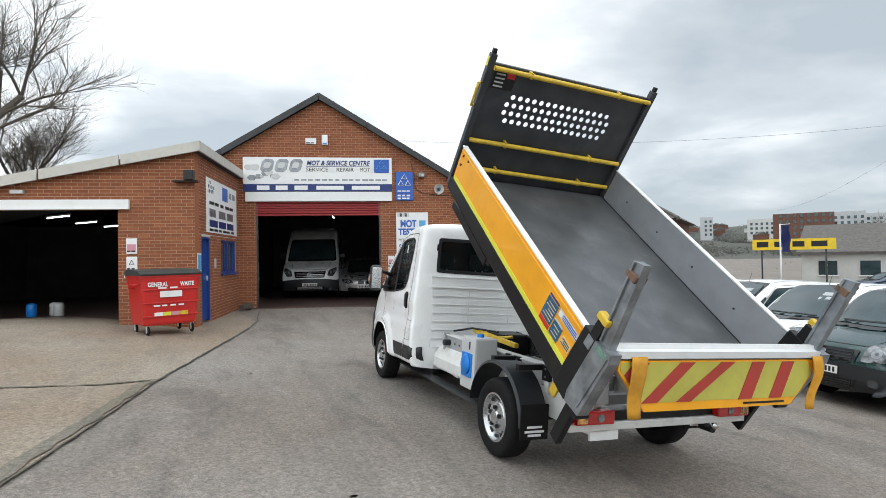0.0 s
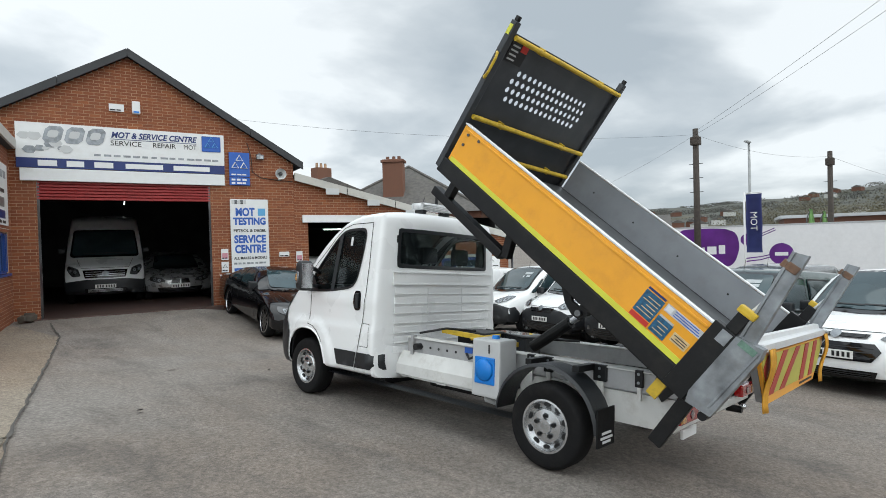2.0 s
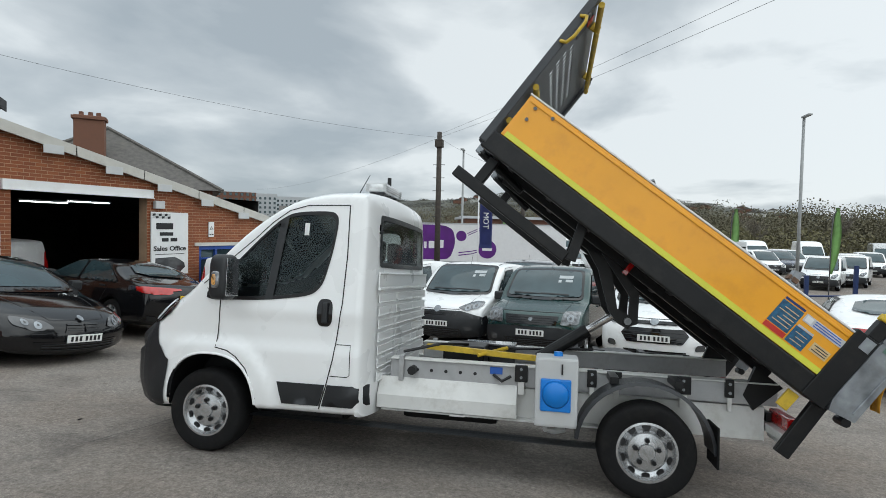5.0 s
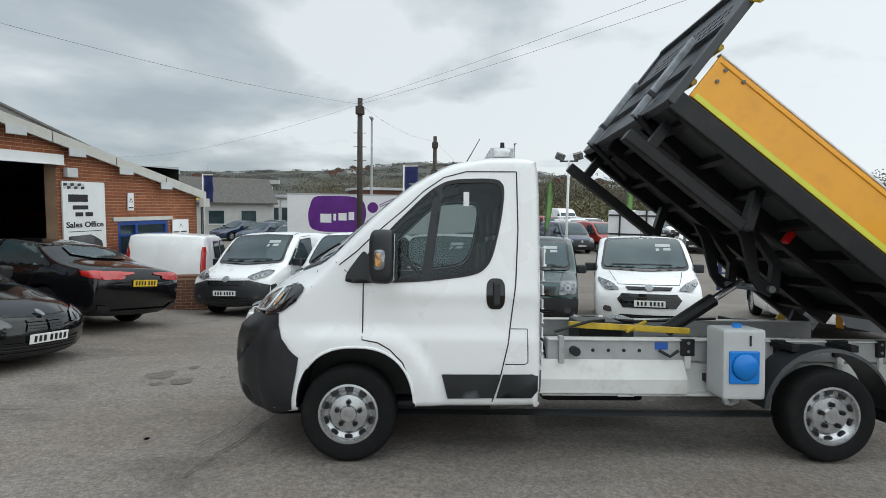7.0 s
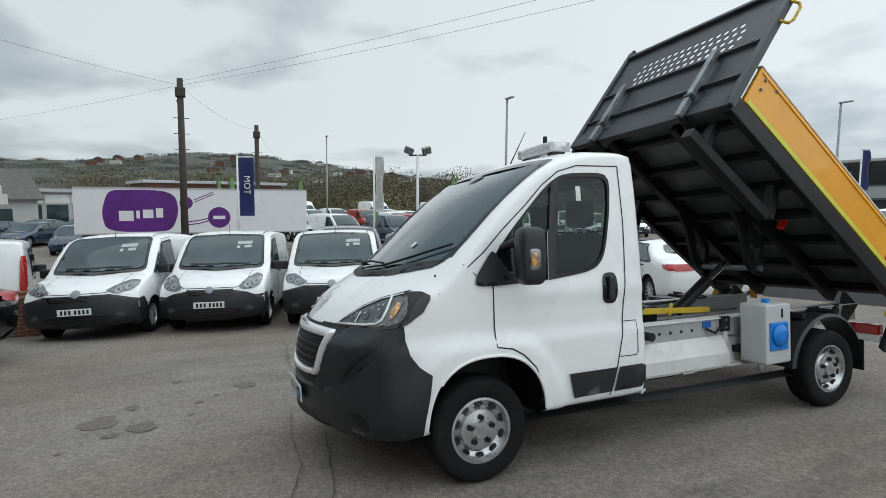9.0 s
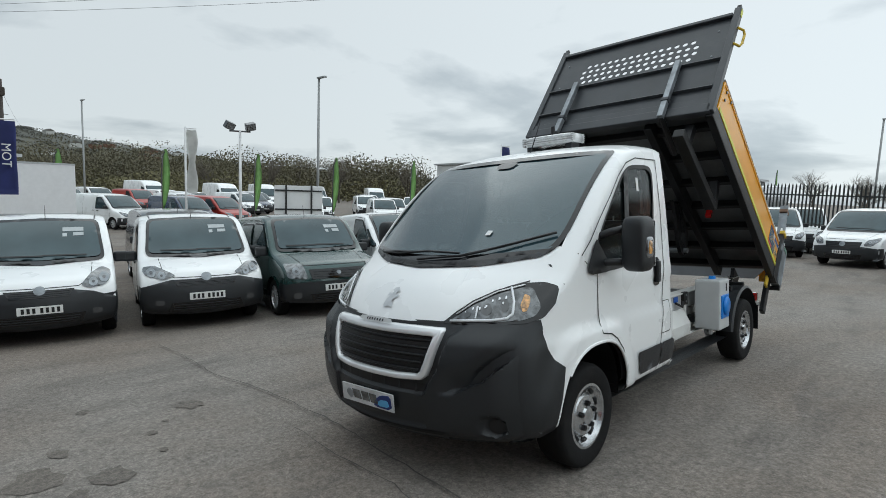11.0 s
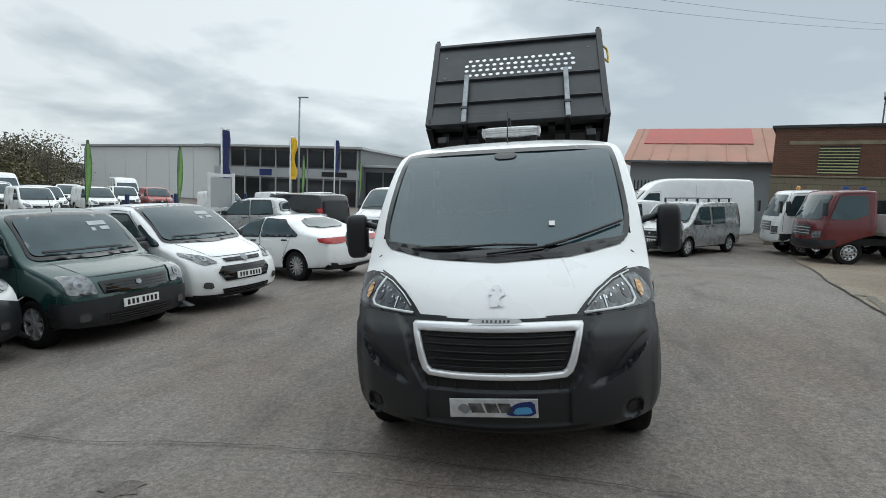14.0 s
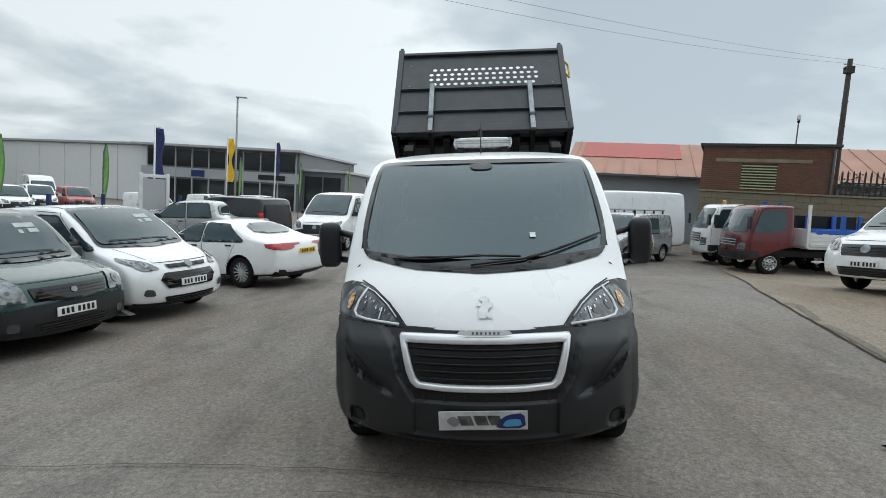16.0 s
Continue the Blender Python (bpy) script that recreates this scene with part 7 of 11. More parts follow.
for a in (0.2, math.pi - 0.2, -math.pi / 2):
    part("wheel_spoke", tube(bmesh.new(), (0, 0, -0.02), (0.18 * math.cos(a), 0.18 * math.sin(a), 0), 0.018, 0.014, 6), M["ink"], sw)
part("screen_sticker", cab_skin.lay("front", [(-0.37, 1.505), (-0.33, 1.505), (-0.33, 1.535), (-0.37, 1.535)], 0.006, 0.05), M["white_board"], cab)
part("screen_sticker", cab_skin.lay("left", [(2.62, 1.80), (2.66, 1.80), (2.66, 1.90), (2.62, 1.90)], -0.002, 0.05), M["white_board"], cab)

# wheels
for s in (-1, 1):
    wheel(truck, s * 0.885, 3.445, 0.336, s, 0.215)
    wheel(truck, s * 0.885, 0.0, 0.336, s, 0.215)
part("axle", tube(bmesh.new(), (-0.8, 0, 0.336), (0.8, 0, 0.336), 0.05), M["black_steel"], truck)
part("differential", lathe(bmesh.new(), [(0.02, -0.12), (0.12, -0.08), (0.14, 0), (0.12, 0.08), (0.02, 0.12)], 16, pose(0, 0, 0.336), closed=True), M["black_steel"], truck, smooth=True)
part("engine_tray", box(bmesh.new(), -0.6, 0.6, 2.4, 3.9, 0.22, 0.33, 0.04), M["black_steel"], truck)
part("fuel_tank", box(bmesh.new(), -0.35, 0.55, 1.1, 1.95, 0.25, 0.45, 0.06), M["black_steel"], truck)
part("exhaust_pipe", path_tube(bmesh.new(), [(0.2, 2.2, 0.27), (0.3, 1.2, 0.26), (0.3, 0.4, 0.30), (0.35, -0.4, 0.40)], 0.035), M["galv"], truck)

# chassis
for s in (-1, 1):
    prof = [(0, 0.40), (0.10, 0.40), (0.10, 0.425), (0.03, 0.425), (0.03, 0.615), (0.10, 0.615), (0.10, 0.64), (0, 0.64)]
    part("chassis_rail", prism(bmesh.new(), [(s * (0.62 - u), z) for u, z in prof], 1, -0.87, 2.06), M["chassis_white"], truck, "white-painted channel rail")
    part("step_flange", box(bmesh.new(), s * 0.66 - 0.05, s * 0.66 + 0.05, 0.30, 2.03, 0.40, 0.415, 0.004), M["chassis_white"], truck)
    part("subframe_rail", box(bmesh.new(), s * 0.60 - 0.05, s * 0.60 + 0.05, -0.95, 1.98, 0.655, 0.81, 0.01), M["chassis_grey"], truck, "grey steel subframe rail")
    part("rail_capping", box(bmesh.new(), s * 0.60 - 0.07, s * 0.60 + 0.06, -0.95, 1.98, 0.812, 0.822, 0.003), M["chassis_white"], truck)
    part("side_skirt", prism(bmesh.new(), [(s * 0.63, 0.665), (s * 0.66, 0.665), (s * 0.735, 0.53), (s * 0.735, 0.425), (s * 0.70, 0.425), (s * 0.70, 0.52)], 1, 0.93, 2.06), M["chassis_white"], truck, "white folded skirt over the chassis rail")
    part("end_plate", box(bmesh.new(), s * 0.655 - 0.03, s * 0.655 + 0.03, 1.86, 1.90, 0.64, 0.845, 0.006), M["chassis_grey"], truck)
    for y, h in ((0.90, 0.05), (0.36, 0.035), (0.18, 0.04), (-0.30, 0.055), (-0.62, 0.03)):
        part("mount_bracket", box(bmesh.new(), s * 0.662 - 0.018, s * 0.662 + 0.018, y - h, y + h, 0.70, 0.83, 0.006), M["black_steel"], truck)
        part("bracket_tongue", box(bmesh.new(), s * 0.662 - 0.012, s * 0.662 + 0.012, y - h * 0.5, y + h * 0.5, 0.60, 0.71, 0.004), M["chassis_white"], truck)
        for dz in (0.735, 0.80):
            part("bolt", tube(bmesh.new(), (s * 0.66, y, dz), (s * 0.685, y, dz), 0.012, seg=6), M["galv"], truck)
    for k in range(5):
        part("rail_hole", tube(bmesh.new(), (s * 0.645, 1.75 - 0.12 * k, 0.735), (s * 0.653, 1.75 - 0.12 * k, 0.735), 0.014, seg=10), M["ink"], truck)
    # arched mudguard
    bm = bmesh.new()
    prev = None
    for k in range(19):
        a = math.pi * (0.03 + 0.96 * k / 18)
        ring = [bm.verts.new((s * x, 0.02 + r * math.cos(a), 0.345 + r * math.sin(a))) for x, r in ((0.74, 0.455), (0.74, 0.47), (0.985, 0.478), (1.0, 0.452), (0.985, 0.462), (0.76, 0.455))]
        if prev:
            for i in range(6):
                bm.faces.new((prev[i], prev[(i + 1) % 6], ring[(i + 1) % 6], ring[i]))
        prev = ring
    bmesh.ops.recalc_face_normals(bm, faces=bm.faces[:])
    mg = part("mudguard", bm, M["black_plastic"], truck, "arched black plastic mudguard")
    sharp(mg, 40)
    for y in (-0.22, 0.22):
        part("mudguard_bracket", box(bmesh.new(), s * 0.78 - 0.13, s * 0.78 + 0.13, y - 0.03, y + 0.03, 0.78, 0.83, 0.005), M["black_steel"], truck)
    fl = part("mudflap", box(bmesh.new(), s * 0.87 - 0.13, s * 0.87 + 0.13, -0.465, -0.45, 0.27, 0.55, 0.004), M["rubber"], truck)
    for z, w in ((0.37, 0.07), (0.335, 0.09), (0.305, 0.06)):
        part("flap_bar", box(bmesh.new(), s * 0.87 - w, s * 0.87 + w, -0.4695, -0.4655, z - 0.009, z + 0.009), M["white_board"], fl)
    # rear lamps
    lampb = part("rear_lamp", box(bmesh.new(), s * 0.70 - 0.17, s * 0.70 + 0.17, -1.005, -0.93, 0.525, 0.625, 0.015), M["red_lens"], truck, "red and amber rear lamp cluster")
    part("indicator_lens", box(bmesh.new(), s * 0.82 - 0.045, s * 0.82 + 0.045, -1.012, -0.94, 0.537, 0.613, 0.012), M["amber_lens"], lampb)
    part("reflector", lathe(bmesh.new(), [(0.001, -0.006), (0.03, -0.004), (0.03, 0.0)], 14, pose(s * 0.66, -1.007, 0.575, 0, 0, 90)), M["lens"], lampb)
for y in (1.95, 1.1, 0.3, -0.5, -0.85):
    part("cross_member", box(bmesh.new(), -0.55, 0.55, y - 0.035, y + 0.035, 0.46, 0.62, 0.01), M["chassis_grey"], truck)
part("rear_beam", box(bmesh.new(), -0.90, 0.90, -0.95, -0.88, 0.465, 0.525, 0.01), M["chassis_white"], truck)
part("rear_light_bar", box(bmesh.new(), -0.60, 0.60, -0.93, -0.89, 0.53, 0.60, 0.008), M["black_steel"], truck)
part("rear_number_plate", box(bmesh.new(), -0.72, -0.46, -0.965, -0.945, 0.40, 0.465, 0.004), M["white_board"], truck)
part("tow_hitch", tube(bmesh.new(), (0.45, -0.90, 0.44), (0.45, -1.02, 0.44), 0.03), M["black_steel"], truck)
part("tow_ball", lathe(bmesh.new(), [(0.005, -0.03), (0.025, -0.015), (0.025, 0.015), (0.005, 0.03)], 12, pose(0.45, -1.03, 0.47)), M["chrome"], truck, smooth=True)

# control box with a blue cap, hand-wash tank
cb = part("wash_tank_box", box(bmesh.new(), -0.965, -0.72, 0.475, 0.785, 0.445, 0.948, 0.02), M["tank_grey"], truck, "pale grey plastic locker with a blue tank")
part("blue_tank", box(bmesh.new(), -0.978, -0.93, 0.525, 0.745, 0.560, 0.795, 0.012), M["blue_plastic"], cb, "bright blue moulded tank")
part("tank_boss", lathe(bmesh.new(), [(0.10, 0), (0.085, 0.02), (0.02, 0.028), (0.001, 0.028)], 24, pose(-0.977, 0.635, 0.685, 0, 0, 180)), M["blue_plastic"], cb, smooth=True)
part("filler_cap", tube(bmesh.new(), (-0.84, 0.62, 0.94), (-0.84, 0.62, 0.978), 0.036, 0.032), M["blue_plastic"], cb)
part("slot_mark", box(bmesh.new(), -0.972, -0.964, 0.585, 0.597, 0.83, 0.905), M["ink"], cb)
part("box_bracket", box(bmesh.new(), -0.74, -0.60, 0.50, 0.76, 0.50, 0.56, 0.005), M["black_steel"], truck)
part("drain_pipe", path_tube(bmesh.new(), [(-0.85, 0.72, 0.45), (-0.85, 0.70, 0.40), (-0.80, 0.64, 0.375), (-0.76, 0.56, 0.385)], 0.022), M["tank_grey"], truck)
part("rail_step", path_tube(bmesh.new(), [(-0.69, 1.47, 0.49), (-0.72, 1.45, 0.405), (-0.72, 1.34, 0.405), (-0.69, 1.32, 0.49)], 0.010), M["chassis_white"], truck)
part("prop_bar", box(bmesh.new(), -0.025, 0.025, -0.50, 0.50, -0.024, 0.024, 0.004, pose(-0.35, 1.24, 0.868, 2.6)), M["yellow"], truck, "yellow body prop laid along the chassis")
part("prop_tee", tube(bmesh.new(), (-0.42, 1.28, 0.85), (-0.22, 1.05, 0.90), 0.016), M["yellow"], truck)
part("pump_box", box(bmesh.new(), -0.25, 0.12, 1.25, 1.62, 0.66, 0.90, 0.02), M["black_steel"], truck)
part("battery_lid", box(bmesh.new(), 0.15, 0.45, 1.0, 1.5, 0.66, 0.88, 0.02), M["lamp_dark"], truck)
part("control_tag", box(bmesh.new(), -0.656, -0.650, 1.05, 1.15, 0.745, 0.80), M["blue_board"], truck)
part("pipe_stub", tube(bmesh.new(), (-0.65, 1.78, 0.735), (-0.73, 1.78, 0.735), 0.035), M["ink"], truck)
for k, pts_ in enumerate(([(-0.55, 1.9, 0.86), (-0.45, 1.6, 0.93), (-0.2, 1.4, 0.91)], [(-0.5, 2.0, 0.80), (-0.62, 1.97, 0.62), (-0.6, 1.9, 0.42)], [(-0.66, 1.12, 0.74), (-0.70, 1.05, 0.70), (-0.68, 0.98, 0.74)], [(0.1, 1.5, 0.9), (0.1, 1.0, 0.86), (0.05, 0.3, 0.9)])):
    part("hose", path_tube(bmesh.new(), pts_, 0.012), M["ink"], truck)

# raised load body, in its own tilted axes: y along the floor, z square to it
BODY = pose(-0.015, -1.04, 0.952, 37.5)
load = thing("load_body")
load.parent = truck
load.matrix_basis = BODY
load["label"] = "raised amber dropside tipping body"


def lpart(name, bm, material, label="", smooth=False):
    return part(name, bm, material, load, label, smooth)


lpart("bed_floor", box(bmesh.new(), -0.975, 0.975, -0.03, 2.73, -0.028, -0.002, 0.004), M["bed_grey"], "scuffed dark grey steel floor")
for s in (-1, 1):
    lpart("side_rail", box(bmesh.new(), s * 0.99 - 0.035, s * 0.99 + 0.035, -0.06, 2.76, -0.155, 0.0, 0.012), M["black_steel"])
    x0, x1 = sorted((s * 1.022, s * 0.992))
    lpart("side_panel", box(bmesh.new(), x0, x1, 0.0, 2.69, 0.005, 0.362, 0.006), M["orange"], "amber-painted side panel")
    xi0, xi1 = sorted((s * 0.991, s * 0.978))
    lpart("panel_lining", box(bmesh.new(), xi0, xi1, 0.005, 2.685, 0.0, 0.36, 0.003), M["bed_wall"], "bare grey inner face")
    lpart("top_capping", box(bmesh.new(), s * 1.0 - 0.027, s * 1.0 + 0.027, -0.01, 2.70, 0.363, 0.378, 0.005), M["white_board"])
    lpart("panel_fold", box(bmesh.new(), s * 1.024 - 0.006, s * 1.024 + 0.006, 0.02, 2.66, 0.318, 0.338, 0.005), M["orange"])
    lpart("reflective_strip", box(bmesh.new(), s * 1.0255 - 0.003, s * 1.0255 + 0.003, 0.01, 2.66, 0.006, 0.048), M["hiviz"], "fluorescent yellow tape")
    for a, b in ((2.60, 0.30), (2.60, 0.20), (2.45, 0.315)):
        lpart("panel_bolt", tube(bmesh.new(), (s * 1.022, a, b), (s * 1.034, a, b), 0.014, seg=8), M["lamp_dark"])
    for a in (0.5, 1.1, 1.7, 2.3):
        lpart("lining_rivet", tube(bmesh.new(), (s * 0.979, a, 0.18), (s * 0.974, a, 0.18), 0.010, seg=8), M["ink"])
    lpart("headboard_post", box(bmesh.new(), s * 0.995 - 0.035, s * 0.995 + 0.035, 2.735, 2.80, -0.12, 1.325, 0.01), M["board_grey"])
    lpart("post_cap", box(bmesh.new(), s * 0.995 - 0.02, s * 0.995 + 0.02, 2.75, 2.79, 1.325, 1.37, 0.006), M["black_steel"])
    lpart("bearer", box(bmesh.new(), s * 0.40 - 0.04, s * 0.40 + 0.04, 0.0, 2.70, -0.165, -0.03, 0.008), M["black_steel"])
    lpart("tail_post", prism(bmesh.new(), [(-0.065, 0.985), (-0.135, 1.01), (-0.245, 0.40), (-0.160, 0.38)], 0, s * 0.985 - 0.03, s * 0.985 + 0.03), M["galv"], "tall galvanised tail post")
    lpart("tail_post_lip", prism(bmesh.new(), [(-0.055, 0.985), (-0.072, 0.985), (-0.165, 0.42), (-0.148, 0.42)], 0, s * 0.985 - 0.045, s * 0.985 + 0.045), M["galv"])
    lpart("post_cap_plate", box(bmesh.new(), s * 0.985 - 0.045, s * 0.985 + 0.045, -0.15, -0.05, 0.88, 0.93, 0.006), M["rusty"])
    lpart("tail_bracket", prism(bmesh.new(), [(-0.14, 0.40), (-0.30, 0.437), (-0.32, 0.375), (-0.334, -0.097), (-0.172, -0.132), (-0.145, -0.06)], 0, s * 1.0 - 0.045, s * 1.0 + 0.045), M["galv"], "galvanised hinge box")
    lpart("hinge_box_fold", box(bmesh.new(), s * 1.047 - 0.006, s * 1.047 + 0.006, -0.300, -0.285, -0.06, 0.40, 0.004), M["galv"])
    lpart("green_label", box(bmesh.new(), s * 1.048 - 0.004, s * 1.048 + 0.004, -0.285, -0.175, 0.365, 0.405), M["green_label"])
    lpart("hinge_pin", tube(bmesh.new(), (s * 1.04, -0.30, -0.13), (s * 0.93, -0.30, -0.13), 0.03, seg=10), M["black_steel"])
    lpart("corner_post", box(bmesh.new(), s * 1.0 - 0.036, s * 1.0 + 0.036, -0.152, 0.012, -0.15, 0.40, 0.006), M["black_steel"])
    lpart("latch", box(bmesh.new(), s * 1.02 - 0.03, s * 1.02 + 0.03, -0.155, -0.04, 0.525, 0.575, 0.012), M["yellow"], "yellow drop latch")
    lpart("latch_post", box(bmesh.new(), s * 1.0 - 0.034, s * 1.0 + 0.034, -0.135, -0.055, 0.40, 0.53, 0.006), M["black_steel"])
    lpart("post_sticker", box(bmesh.new(), s * 1.038 - 0.002, s * 1.038 + 0.002, -0.125, -0.055, 0.30, 0.385), M["galv"])
    lpart("hinge_rod", tube(bmesh.new(), (s * 0.99, -0.10, 0.48), (s * 0.99, -0.145, 0.88), 0.014, seg=8), M["alu"])
    lpart("pivot_leg", box(bmesh.new(), s * 0.93 - 0.025, s * 0.93 + 0.025, -0.20, -0.10, -0.56, -0.05, 0.008, pose(0, -0.0, 0, -4)), M["black_steel"])
    lpart("pivot_plate", prism(bmesh.new(), [(-0.05, -0.16), (0.18, -0.16), (0.12, -0.38), (0.0, -0.42)], 0, s * 0.62 - 0.02, s * 0.62 + 0.02), M["black_steel"])
    lpart("catch_plate", box(bmesh.new(), s * 0.97 - 0.012, s * 0.97 + 0.012, -0.02, 0.06, -0.30, -0.17, 0.006), M["yellow"])
for a in (0.15, 0.55, 0.95, 1.35, 1.75, 2.15, 2.55):
    lpart("cross_bearer", box(bmesh.new(), -0.96, 0.96, a - 0.025, a + 0.025, -0.115, -0.03, 0.006), M["black_steel"])
# headboard plate with rows of round holes
HO = []
for r in range(4):
    for c in range(16 if r in (1, 2) else 15):
        cx, cz = -0.672 + 0.0848 * c + (0.0 if r in (1, 2) else 0.042), 0.690 + 0.085 * r
        HO.append([(cx + 0.027 * math.cos(a), cz + 0.027 * math.sin(a)) for a in [2 * math.pi * k / 12 for k in range(12)]])

bm = bmesh.new()
v_, f_ = fill(refine([(-0.965, 0.0), (0.965, 0.0), (0.965, 1.235), (-0.965, 1.235)], 0.3), HO, 0.35)
fr_ = [bm.verts.new((p[0], 2.775, p[1])) for p in v_]
bk_ = [bm.verts.new((p[0], 2.768, p[1])) for p in v_]
for t in f_:
    bm.faces.new([fr_[i] for i in t])
    bm.faces.new([bk_[i] for i in t][::-1])
idx = {v: i for i, v in enumerate(fr_)}
for e in [e for e in bm.edges if len(e.link_faces) == 1 and e.verts[0] in idx]:
    bm.faces.new((e.verts[0], e.verts[1], bk_[idx[e.verts[1]]], bk_[idx[e.verts[0]]]))
bmesh.ops.recalc_face_normals(bm, faces=bm.faces[:])
lpart("headboard", bm, M["board_grey"], "dark perforated steel headboard")
for b in (0.585, 0.205):
    lpart("headboard_fold", prism(bmesh.new(), [(2.776, b + 0.030), (2.806, b + 0.010), (2.810, b - 0.004), (2.790, b - 0.010), (2.776, b - 0.012)], 0, -0.96, 0.96), M["board_grey"])
lpart("top_fold", box(bmesh.new(), -0.96, 0.96, 2.774, 2.815, 1.195, 1.24, 0.008), M["board_grey"])
lpart("lower_band", box(bmesh.new(), -0.96, 0.96, 2.776, 2.792, -0.02, 0.055, 0.004), M["board_grey"])
for x, z in ((-0.86, 1.03), (0.86, 1.03), (-0.86, 0.66), (0.86, 0.66)):
    lpart("board_rivet", tube(bmesh.new(), (x, 2.774, z), (x, 2.782, z), 0.010, seg=8), M["galv"])
lpart("headboard_rail", box(bmesh.new(), -1.0, 1.0, 2.735, 2.80, -0.13, -0.02, 0.01), M["board_grey"])
for b in (1.205, 0.445, 0.13):
    lpart("guard_tube", tube(bmesh.new(), (-0.965, 2.715, b), (0.965, 2.715, b), 0.024), M["yellow"], "yellow-painted cross tube")
    for x in (-0.55, 0.55):
        lpart("tube_clip", box(bmesh.new(), x - 0.012, x + 0.012, 2.70, 2.77, b - 0.03, b + 0.035, 0.004), M["yellow"])
for x in (-0.575, 0.575):
    lpart("ladder_stay", box(bmesh.new(), x - 0.028, x + 0.028, 2.812, 2.87, -0.17, 0.60, 0.008), M["galv"], "grey steel upright on the headboard")
    lpart("stay_foot", box(bmesh.new(), x - 0.036, x + 0.036, 2.806, 2.878, 0.03, 0.07, 0.006), M["board_grey"])
    lpart("stay_arm", tube(bmesh.new(), (x, 2.83, -0.15), (x, 2.35, -0.20), 0.03, seg=8), M["black_steel"])
lpart("hand_hook", path_tube(bmesh.new(), [(-1.03, 2.77, 0.80), (-1.075, 2.72, 0.80), (-1.085, 2.70, 0.86), (-1.085, 2.70, 0.99), (-1.075, 2.72, 1.03), (-1.03, 2.77, 1.03)], 0.013), M["yellow"], "yellow grab handle")
st = lpart("warning_sticker", box(bmesh.new(), -0.92, -0.68, 2.762, 2.7675, 1.0, 1.20), M["ink"])
part("sticker_red", box(bmesh.new(), -0.78, -0.69, 2.757, 2.7615, 1.12, 1.19), M["red_refl"], st)
for k in range(4):
    part("sticker_line", box(bmesh.new(), -0.90, -0.80, 2.757, 2.7615, 1.02 + 0.04 * k, 1.035 + 0.04 * k), M["tank_grey"], st)
lpart("post_label", box(bmesh.new(), -1.034, -1.031, 2.75, 2.79, 1.20, 1.29), M["hiviz"])
# stickers on the side panel
for a0, a1, b0, b1, mt_, lift in ((0.305, 0.472, 0.050, 0.300, "orange", 0), (0.312, 0.466, 0.098, 0.272, "sticker_blue", 1), (0.312, 0.466, 0.056, 0.092, "red_refl", 1), (0.315, 0.463, 0.280, 0.296, "navy", 1), (0.176, 0.300, 0.060, 0.182, "sticker_blue", 0), (0.182, 0.294, 0.184, 0.198, "tank_grey", 1), (0.008, 0.296, 0.230, 0.286, "plate_silver", 0), (0.240, 0.286, 0.238, 0.278, "white_board", 1), (0.030, 0.150, 0.100, 0.165, "cream_label", 0)):
    lpart("sticker", box(bmesh.new(), -1.0260 - 0.0025 * lift, -1.0225 - 0.0025 * lift, a0, a1, b0, b1), M[mt_])
for k in range(5):
    lpart("sticker_line", box(bmesh.new(), -1.0308, -1.0282, 0.325, 0.450 - 0.022 * (k % 3), 0.125 + 0.027 * k, 0.131 + 0.027 * k), M["cream_label"])
for k in range(3):
    lpart("sticker_line", box(bmesh.new(), -1.0288, -1.0262, 0.195, 0.280 - 0.02 * (k % 2), 0.085 + 0.03 * k, 0.090 + 0.03 * k), M["cream_label"])
    lpart("sticker_line", box(bmesh.new(), -1.0288, -1.0262, 0.04, 0.140 - 0.02 * (k % 2), 0.112 + 0.017 * k, 0.118 + 0.017 * k), M["lamp_dark"])
    lpart("sticker_line", box(bmesh.new(), -1.0288, -1.0262, 0.02 + 0.01 * k, 0.225, 0.240 + 0.016 * k, 0.246 + 0.016 * k), M["blue_board"])
# tailgate
GATE = BODY.inverted() @ pose(-0.015, -1.45, 0.745, 5) @ Matrix.Translation((0, 0.16, 0))


def gpart(name, bm, material, label="", smooth=False):
    ob = lpart(name, bm, material, label, smooth)
    ob.matrix_basis = GATE
    return ob


gpart("tailgate", prism(bmesh.new(), [(-0.945, 0.36), (-0.945, 0.27), (-0.70, 0.0), (0.70, 0.0), (0.945, 0.27), (0.945, 0.36)], 1, -0.165, -0.125), M["bed_wall"], "closed steel tailgate")
gpart("tailgate_rail", prism(bmesh.new(), [(-0.115, 0.435), (-0.150, 0.435), (-0.158, 0.405), (-0.170, 0.398), (-0.205, 0.398), (-0.205, 0.352), (-0.115, 0.352)], 0, -0.96, 0.96), M["alu"], "pale stepped aluminium top rail")
cv = gpart("chevron_board", prism(bmesh.new(), [(-0.945, 0.335), (-0.945, 0.27), (-0.70, 0.0), (0.70, 0.0), (0.945, 0.27), (0.945, 0.335)], 1, -0.19, -0.168), M["orange"], "amber board with red and lime chevrons, lower corners cut away")
part("chevron_ground", prism(bmesh.new(), [(-0.93, 0.325), (-0.93, 0.275), (-0.735, 0.060), (0.735, 0.060), (0.90, 0.245), (0.82, 0.325)], 1, -0.194, -0.190), M["chevron_lime"], cv)
